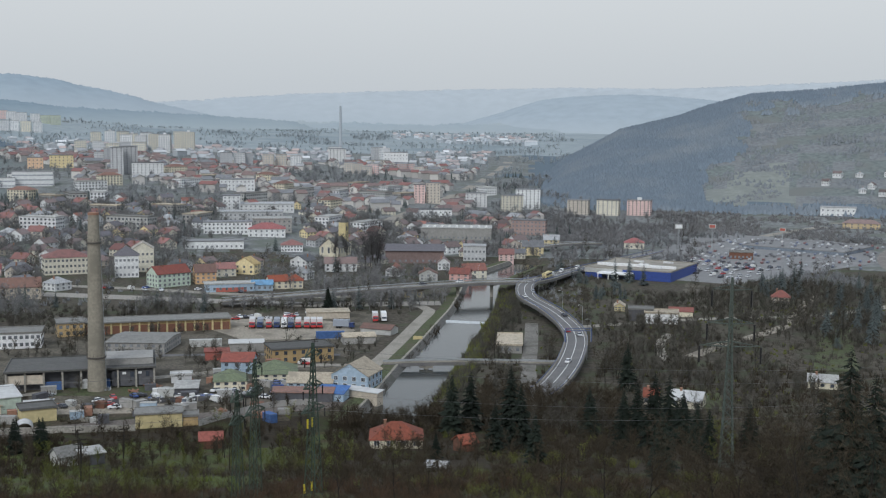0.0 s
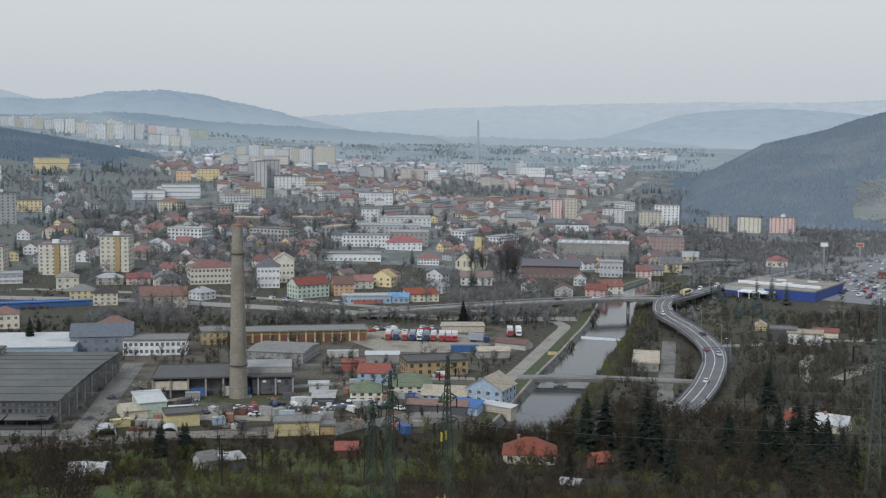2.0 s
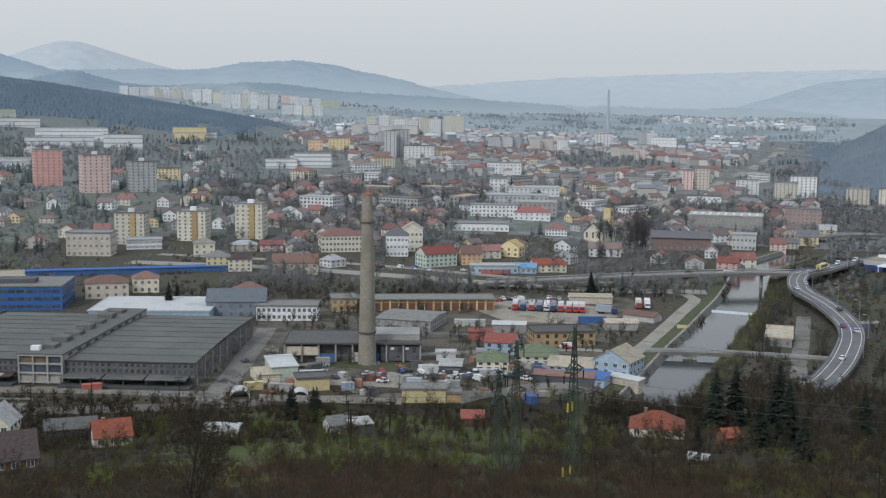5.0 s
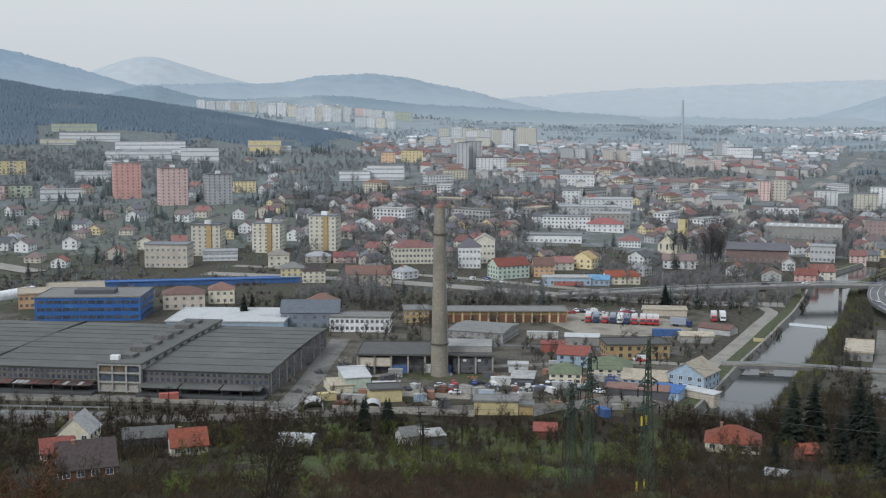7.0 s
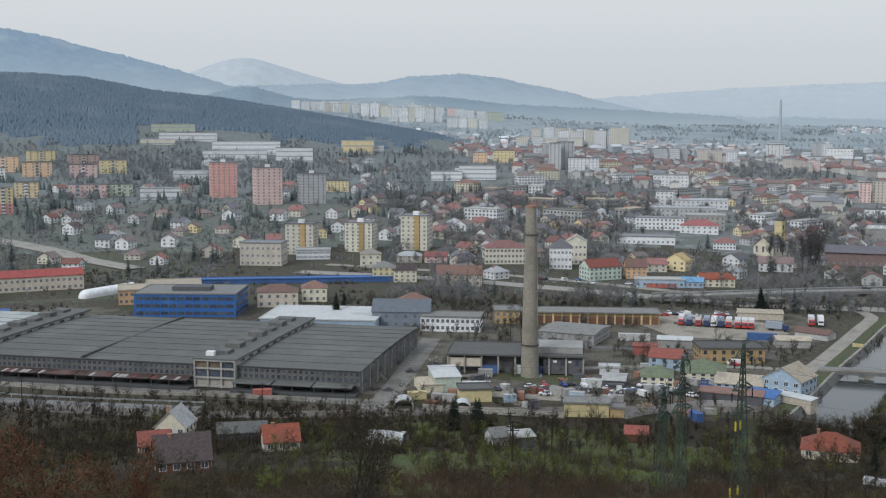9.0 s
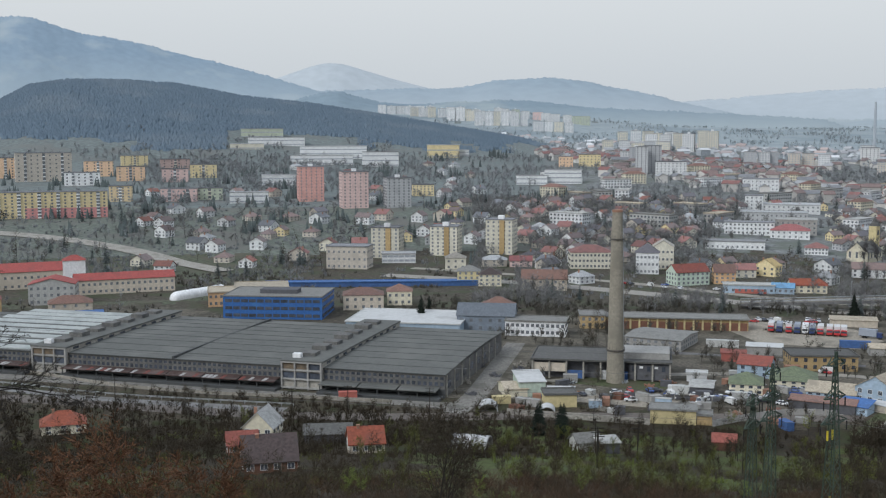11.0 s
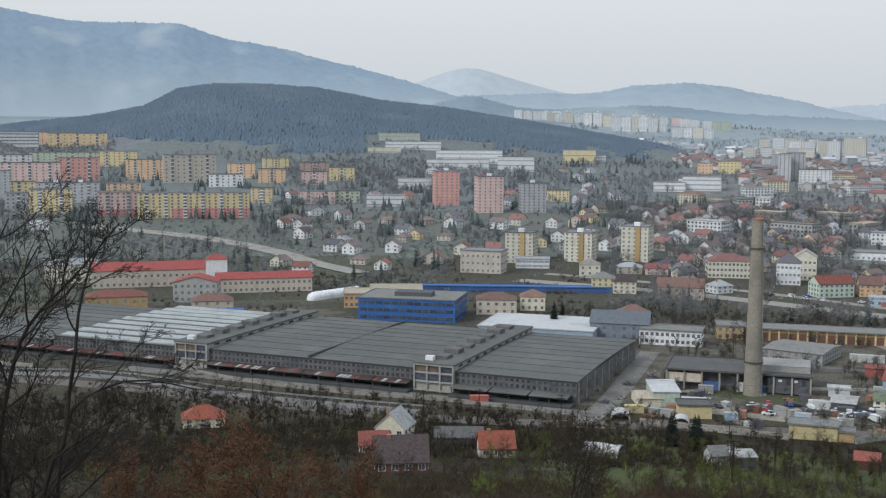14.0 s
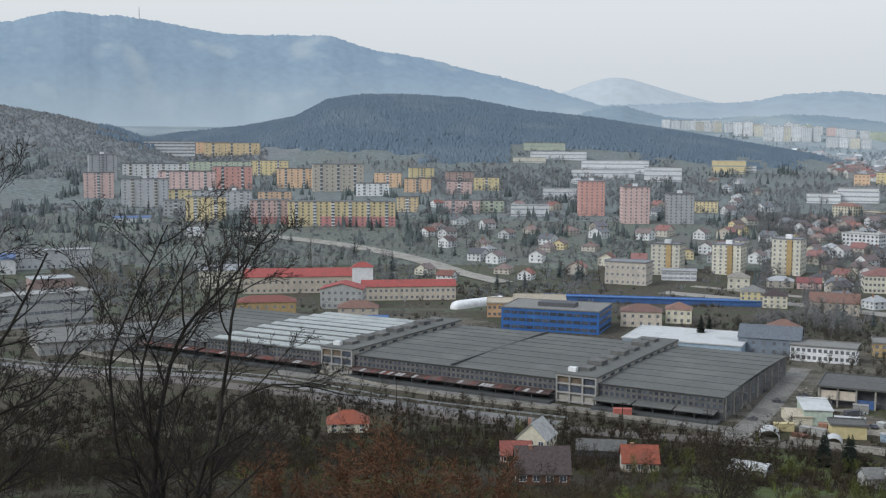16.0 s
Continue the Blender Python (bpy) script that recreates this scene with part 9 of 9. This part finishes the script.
bare_tree("budding_bush", "bush with fresh yellow-green leaves on the slope", 139, 3.0, 1.3, 0.02, 9, 5, LEAFLET, spot(-58.9, 205.5), 1.0)
bare_tree("budding_bush", "bush with fresh yellow-green leaves on the slope", 140, 3.4, 1.3, 0.02, 9, 5, LEAFLET, spot(-106.4, 228.0), 1.0)


# ---------------- power line ----------------
def pylon(x, y, turn, height, arms, label, marks=(), foot=0.75, bar=0.04, paint=None):
    """A steel lattice tower with crossarms and hanging insulators."""
    ob = thing("power_pylon", label, "pylon", spot(x, y, turn), "power line pylons")
    base, top = foot, 0.45
    paint = paint or LATTICE
    def corner(i, z):
        t = z / height
        r = base + (top - base) * min(1, t / 0.62)
        if t > 0.62:
            r = top * (1 - 0.75 * (t - 0.62) / 0.38)
        return Vector((r * (1, -1, -1, 1)[i], r * (1, 1, -1, -1)[i], z))
    zs = [0]
    while zs[-1] < height * 0.97:
        zs.append(min(height, zs[-1] + max(1.0, corner(0, zs[-1]).x * 1.9)))
    for i in range(4):
        s = Shape()
        s.pipe([corner(i, 0) - Vector((0, 0, 0.5))] + [corner(i, z) for z in zs[1:]], [bar * 1.8] * len(zs), 4)
        part("leg", s, paint, ob)
        for start in (0, 1):
            s = Shape()
            s.pipe([corner((i + (start + q) % 2) % 4, z) for q, z in enumerate(zs)], [bar] * len(zs), 3)
            part("bracing", s, paint, ob)
    for f in marks:
        for i in (0, 1):
            p = corner(i, f * height)
            s = Shape()
            s.box(p.x - 0.11, p.x + 0.11, p.y - 0.11, p.y + 0.11, p.z - 0.75, p.z + 0.75)
            part("marker_plate", s, YELLOW, ob, "yellow marker plate")
    for f, reach in arms:
        z = f * height
        for sgn in (-1, 1):
            s = Shape()
            tip = Vector((sgn * reach, 0, z + 0.2))
            for yy in (-0.45, 0.45):
                s.tube((sgn * 0.4, yy, z), tip, 0.11, 0.08, 4)
                s.tube((sgn * 0.4, yy, z + 1.2), tip, 0.1, 0.08, 4)
            for q in (0.3, 0.6):
                s.tube(Vector((sgn * 0.4, -0.45, z)).lerp(tip, q), Vector((sgn * 0.4, 0.45, z + 1.2)).lerp(tip, q), 0.04, 0.04, 3)
            arm = part("crossarm", s, paint, ob)
            s = Shape()
            discs, wide = (26, bar * 3.2) if height > 40 else (10, bar * 2.6)
            s.pipe([tip - Vector((0, 0, 0.3 + q * 0.15)) for q in range(discs)], [wide if q % 2 else wide * 0.6 for q in range(discs)], 8)
            part("insulator", s, BLACK, arm, "black insulator string")
    return ob


def wire(name, a, c, sag, r=0.025):
    """One sagging conductor."""
    s = Shape()
    pts = []
    for i in range(25):
        t = i / 24
        p = Vector(a).lerp(Vector(c), t)
        p.z -= 4 * sag * t * (1 - t)
        pts.append(p)
    s.pipe(pts, [r] * len(pts), 3)
    return single(name, s, WIRE, "dark sagging power line conductor", "cable", group="power line wires")


pylon(-19.9, 176.9, 61.4, 24.8, ((0.55, 3.2), (0.7, 2.6), (0.9, 2.2)), "green steel lattice pylon with yellow marker plates", (0.05, 0.47), 1.05, 0.05)
pylon(-27.8, 169.7, 69.3, 21.9, ((0.62, 3.0), (0.76, 2.6), (0.93, 2.2)), "slender green lattice pylon among the scrub")
pylon(-31.1, 173.2, 70.2, 17.3, ((0.7, 2.4), (0.9, 2.0)), "short green lattice pylon beside a taller one")
pylon(65.9, 259.8, -6.2, 45.7, ((0.635, 6.9), (0.75, 5.3), (0.92, 4.4)), "tall green lattice pylon with three pairs of long crossarms", (), 1.5, 0.09, LATTICE_PALE)
for dz, off in ((1, 0), (4, 3), (8, -3), (11, 3)):
    wire("power_cable", (-19.9 + off, 176.9, 57.0 - dz), (-420 + off, 150, 62 - dz), 8)
    wire("power_cable", (-19.9 + off, 176.9, 57.0 - dz), (230, 330 + 2 * off, 42 - dz), 10)


# ---------------- vehicles ----------------
def car_kind(color, label, van=False):
    m = surface("car_paint_" + color[0], color[1], 0.35, 0.05, spec=0.5)
    ob = thing("car" if not van else "van", label, "car" if not van else "van", pose(0, 0, 0), "parked cars")
    s = Shape()
    prof = [(-2.1, 0.3), (-2.15, 0.75), (-1.9, 0.95), (-1.0, 1.0), (1.3, 1.0), (2.1, 0.8), (2.15, 0.35)] if not van else [(-2.5, 0.35), (-2.5, 2.2), (1.3, 2.2), (2.0, 1.2), (2.5, 1.0), (2.5, 0.35)]
    s.solid([(px, -0.85, pz) for px, pz in prof], [(px, 0.85, pz) for px, pz in prof])
    part("body", s, m, ob)
    s = Shape()
    if van:
        s.solid([(1.35, -0.8, 1.3), (1.98, -0.8, 1.25), (1.98, 0.8, 1.25), (1.35, 0.8, 1.3)], [(1.2, -0.8, 2.1), (1.42, -0.8, 2.1), (1.42, 0.8, 2.1), (1.2, 0.8, 2.1)])
    else:
        s.solid([(-1.75, -0.78, 0.98), (1.0, -0.78, 0.98), (1.0, 0.78, 0.98), (-1.75, 0.78, 0.98)], [(-1.2, -0.62, 1.42), (0.3, -0.62, 1.42), (0.3, 0.62, 1.42), (-1.2, 0.62, 1.42)])
    part("glasshouse", s, GLASS, ob)
    if not van:
        s = Shape()
        s.box(-1.2, 0.3, -0.62, 0.62, 1.42, 1.47)
        part("car_roof", s, m, ob)
    for wx in (-1.3, 1.3):
        for wy in (-0.82, 0.82):
            s = Shape()
            s.tube((wx, wy - 0.1, 0.32), (wx, wy + 0.1, 0.32), 0.32, 0.32, 10)
            part("wheel", s, RUBBER, ob)
    return ob


def lorry(color, label):
    m = surface("lorry_paint_" + color[0], color[1], 0.45, 0.08)
    ob = thing("lorry", label, "lorry", pose(0, 0, 0), "parked lorries")
    s = Shape()
    s.solid([(-1.22, -1, 0.7), (1.22, -1, 0.7), (1.22, 1.1, 0.7), (-1.22, 1.1, 0.7)], [(-1.2, -0.75, 2.7), (1.2, -0.75, 2.7), (1.2, 1.1, 2.7), (-1.2, 1.1, 2.7)])
    part("cab", s, m, ob)
    s = Shape()
    s.solid([(-1.1, -0.95, 1.6), (1.1, -0.95, 1.6), (1.1, -0.7, 1.6), (-1.1, -0.7, 1.6)], [(-1.1, -0.86, 2.4), (1.1, -0.86, 2.4), (1.1, -0.6, 2.4), (-1.1, -0.6, 2.4)])
    part("windscreen", s, GLASS, ob)
    s = Shape()
    s.box(-1.27, 1.27, 1.3, 8.6, 1.0, 3.9)
    part("trailer", s, surface("trailer_cover_" + color[0], color[2], 0.6, 0.1), ob)
    s = Shape()
    s.box(-0.5, 0.5, 0.5, 8.4, 0.7, 1.0)
    part("chassis", s, RUBBER, ob)
    for wy in (0.1, 5.4, 6.7):
        for wx in (-1.1, 1.1):
            s = Shape()
            s.tube((wx - 0.15, wy, 0.5), (wx + 0.15, wy, 0.5), 0.5, 0.5, 10)
            part("wheel", s, RUBBER, ob)
    return ob


def bus(x, y, z, turn, color, label):
    ob = thing("bus", label, "bus", pose(x, y, z, 0, 0, turn))
    s = Shape()
    s.solid([(-6, -1.25, 0.5), (6, -1.25, 0.5), (6, 1.25, 0.5), (-6, 1.25, 0.5)], [(-5.95, -1.2, 3.2), (5.9, -1.2, 3.2), (5.9, 1.2, 3.2), (-5.95, 1.2, 3.2)])
    part("body", s, PLASTER[color], ob)
    for sy in (-1.27, 1.24):
        for i in range(6):
            s = Shape()
            s.box(-5.4 + i * 1.85, -3.8 + i * 1.85, sy, sy + 0.04, 1.6, 2.6)
            part("window", s, GLASS, ob)
    for wx in (-3.8, 3.6):
        for wy in (-1.15, 1.15):
            s = Shape()
            s.tube((wx, wy - 0.14, 0.5), (wx, wy + 0.14, 0.5), 0.5, 0.5, 10)
            part("wheel", s, RUBBER, ob)


bus(60.0, 652.0, 5.85, 68, "yellow", "yellow bus driving on the approach road")


def distant_cars():
    """Hundreds of cars far off on the store's car park and deck."""
    rng = random.Random(78)
    bodies = Shape()
    o, u, v = Vector((150, 730)), Vector((0.45, 0.89)), Vector((-0.89, 0.45))
    for row in range(17):
        for k in range(44):
            p = o + u * (row * 15 + (5 if k % 2 else 0)) - v * (k * 2.9 - 20)
            if rng.random() < 0.6 or abs(noise.noise(Vector((p.x / 30, p.y / 30, 2)))) < 0.06 or not (-21 < math.degrees(math.atan2(-p.x, p.y)) < -9) or not 790 < math.hypot(p.x, p.y) < 1010:
                continue
            z = land(p.x, p.y) + 0.2
            q = Vector((p.x - 262, p.y - 860))
            a = math.radians(-40)
            lx, ly = q.x * math.cos(a) + q.y * math.sin(a), -q.x * math.sin(a) + q.y * math.cos(a)
            if -41 < lx < 41 and -1 < ly < 61:
                z = land(262, 860) + 2.5
            dx, dy = u * 2.1, v * 0.85
            c = rng.choice((0, 1, 1, 1, 2, 2, 2, 3, 4))
            ring = [p - dx - dy, p + dx - dy, p + dx + dy, p - dx + dy]
            bodies.solid([(w.x, w.y, z + 0.2) for w in ring], [(w.x, w.y, z + 0.95) for w in ring], c)
            top = [p + (w - p) * 0.6 for w in ring]
            bodies.solid([(w.x, w.y, z + 0.95) for w in ring], [(w.x, w.y, z + 1.42) for w in top], c)
    single("distant_cars", bodies, [surface("far_car_paint_" + n, c, 0.4, 0.05, spec=0.5) for n, c in (("white", (0.55, 0.55, 0.55)), ("silver", (0.36, 0.37, 0.39)), ("dark", (0.13, 0.13, 0.14)), ("red", (0.2, 0.1, 0.1)), ("blue", (0.14, 0.16, 0.22)))],
           "hundreds of small cars parked in rows far off", "cars", kind="stuff")


distant_cars()


def park(lorries):
    copy_thing(lorries[0], pose(-84.7, 510.1, 0.1, 0, 0, 6.0))
    copy_thing(lorries[2], pose(-81.2, 510.2, 0.1, 0, 0, 6.0))
    copy_thing(lorries[0], pose(-77.2, 510.4, 0.1, 0, 0, 6.0))
    copy_thing(lorries[2], pose(-73.7, 510.5, 0.1, 0, 0, 6.0))
    copy_thing(lorries[1], pose(-70.4, 510.6, 0.1, 0, 0, 6.0))
    copy_thing(lorries[2], pose(-67.4, 510.7, 0.1, 0, 0, 6.0))
    copy_thing(lorries[0], pose(-64.1, 510.9, 0.1, 0, 0, 6.0))
    copy_thing(lorries[0], pose(-60.3, 511.0, 0.1, 0, 0, 6.0))
    copy_thing(lorries[0], pose(-57.3, 511.1, 0.1, 0, 0, 6.0))
    copy_thing(lorries[0], pose(-54.5, 511.3, 0.1, 0, 0, 6.0))
    for k, x, y, turn in ((0, -30.5, 529.5, 6), (1, -26.6, 530.5, 6), (2, -40, 512, 80)):
        lorries[k].matrix_basis = pose(x, y, 0.1, 0, 0, turn)


def vehicles():
    cars = [car_kind(c, f"{c[0]} car parked on the ground", v) for c, v in ((("white", (0.75, 0.75, 0.75)), False), (("silver", (0.45, 0.46, 0.48)), False), (("dark", (0.05, 0.05, 0.06)), False),
            (("red", (0.45, 0.04, 0.04)), False), (("blue", (0.05, 0.1, 0.3)), False), (("pale", (0.72, 0.72, 0.7)), True))]
    rng = random.Random(77)
    o, u, v = Vector((158, 700)), Vector((0.72, 0.69)), Vector((-0.69, 0.72))
    for row in range(5):
        for k in range(26):
            if rng.random() < 0.45:
                continue
            p = o + u * (10 + row * 17 + (5 if k % 2 else 0)) + v * (-20 + k * 3.0 + row * 3)
            x, y = p.x, p.y
            if row < 2 and k > 14:
                continue
            copy_thing(rng.choice(cars[:3] * 4 + cars), pose(x, y, land(x, y) + 0.15, 0, 0, 44 + rng.choice((0, 180)) + rng.uniform(-4, 4)))
    for line, n in (([(-140, 352), (-60, 384)], 26), ([(-120, 366), (-40, 398)], 22), ([(-108, 532), (-60, 545)], 14), ([(-150, 340), (-176, 436)], 5), ([(-200, 640), (-90, 618)], 10), ([(-46, 398), (-70, 470)], 8)):
        for _ in range(n):
            t = rng.random()
            x, y = line[0][0] + (line[1][0] - line[0][0]) * t + rng.uniform(-7, 7), line[0][1] + (line[1][1] - line[0][1]) * t + rng.uniform(-7, 7)
            if is_free(x, y, 0.5) or n > 9:
                copy_thing(rng.choice(cars), pose(x, y, land(x, y) + 0.12, 0, 0, rng.uniform(0, 360)))
    for x, y, z, turn, k in ((47.2, 590, 6.0, 88, 1), (42, 575, 5.7, 100, 0), (56, 520, 5.2, 105, 2), (53.2, 480, 5.05, 95, 3), (57, 470, 5.05, 275, 1), (47, 420, 4.2, 72, 0), (-10, 612, 6.35, 25, 2), (10, 622, 6.45, 205, 0), (64, 664, 5.3, 70, 5), (72, 690, 4.1, 250, 5), (86, 728, 1.8, 245, 5)):
        copy_thing(cars[k], pose(x, y, z + 0.05, 0, 0, turn))
    for i, ob in enumerate(cars):
        ob.matrix_basis = pose(190 + 3 * i, 740 + 3 * i, 0.15, 0, 0, 44)
    lorries = [lorry(c, f"{c[0]} lorry with a covered trailer parked nose out") for c in (("red", (0.45, 0.04, 0.04), (0.6, 0.6, 0.6)), ("white", (0.7, 0.7, 0.7), (0.72, 0.72, 0.72)), ("dark blue", (0.03, 0.05, 0.14), (0.3, 0.33, 0.38)))]
    park(lorries)


vehicles()
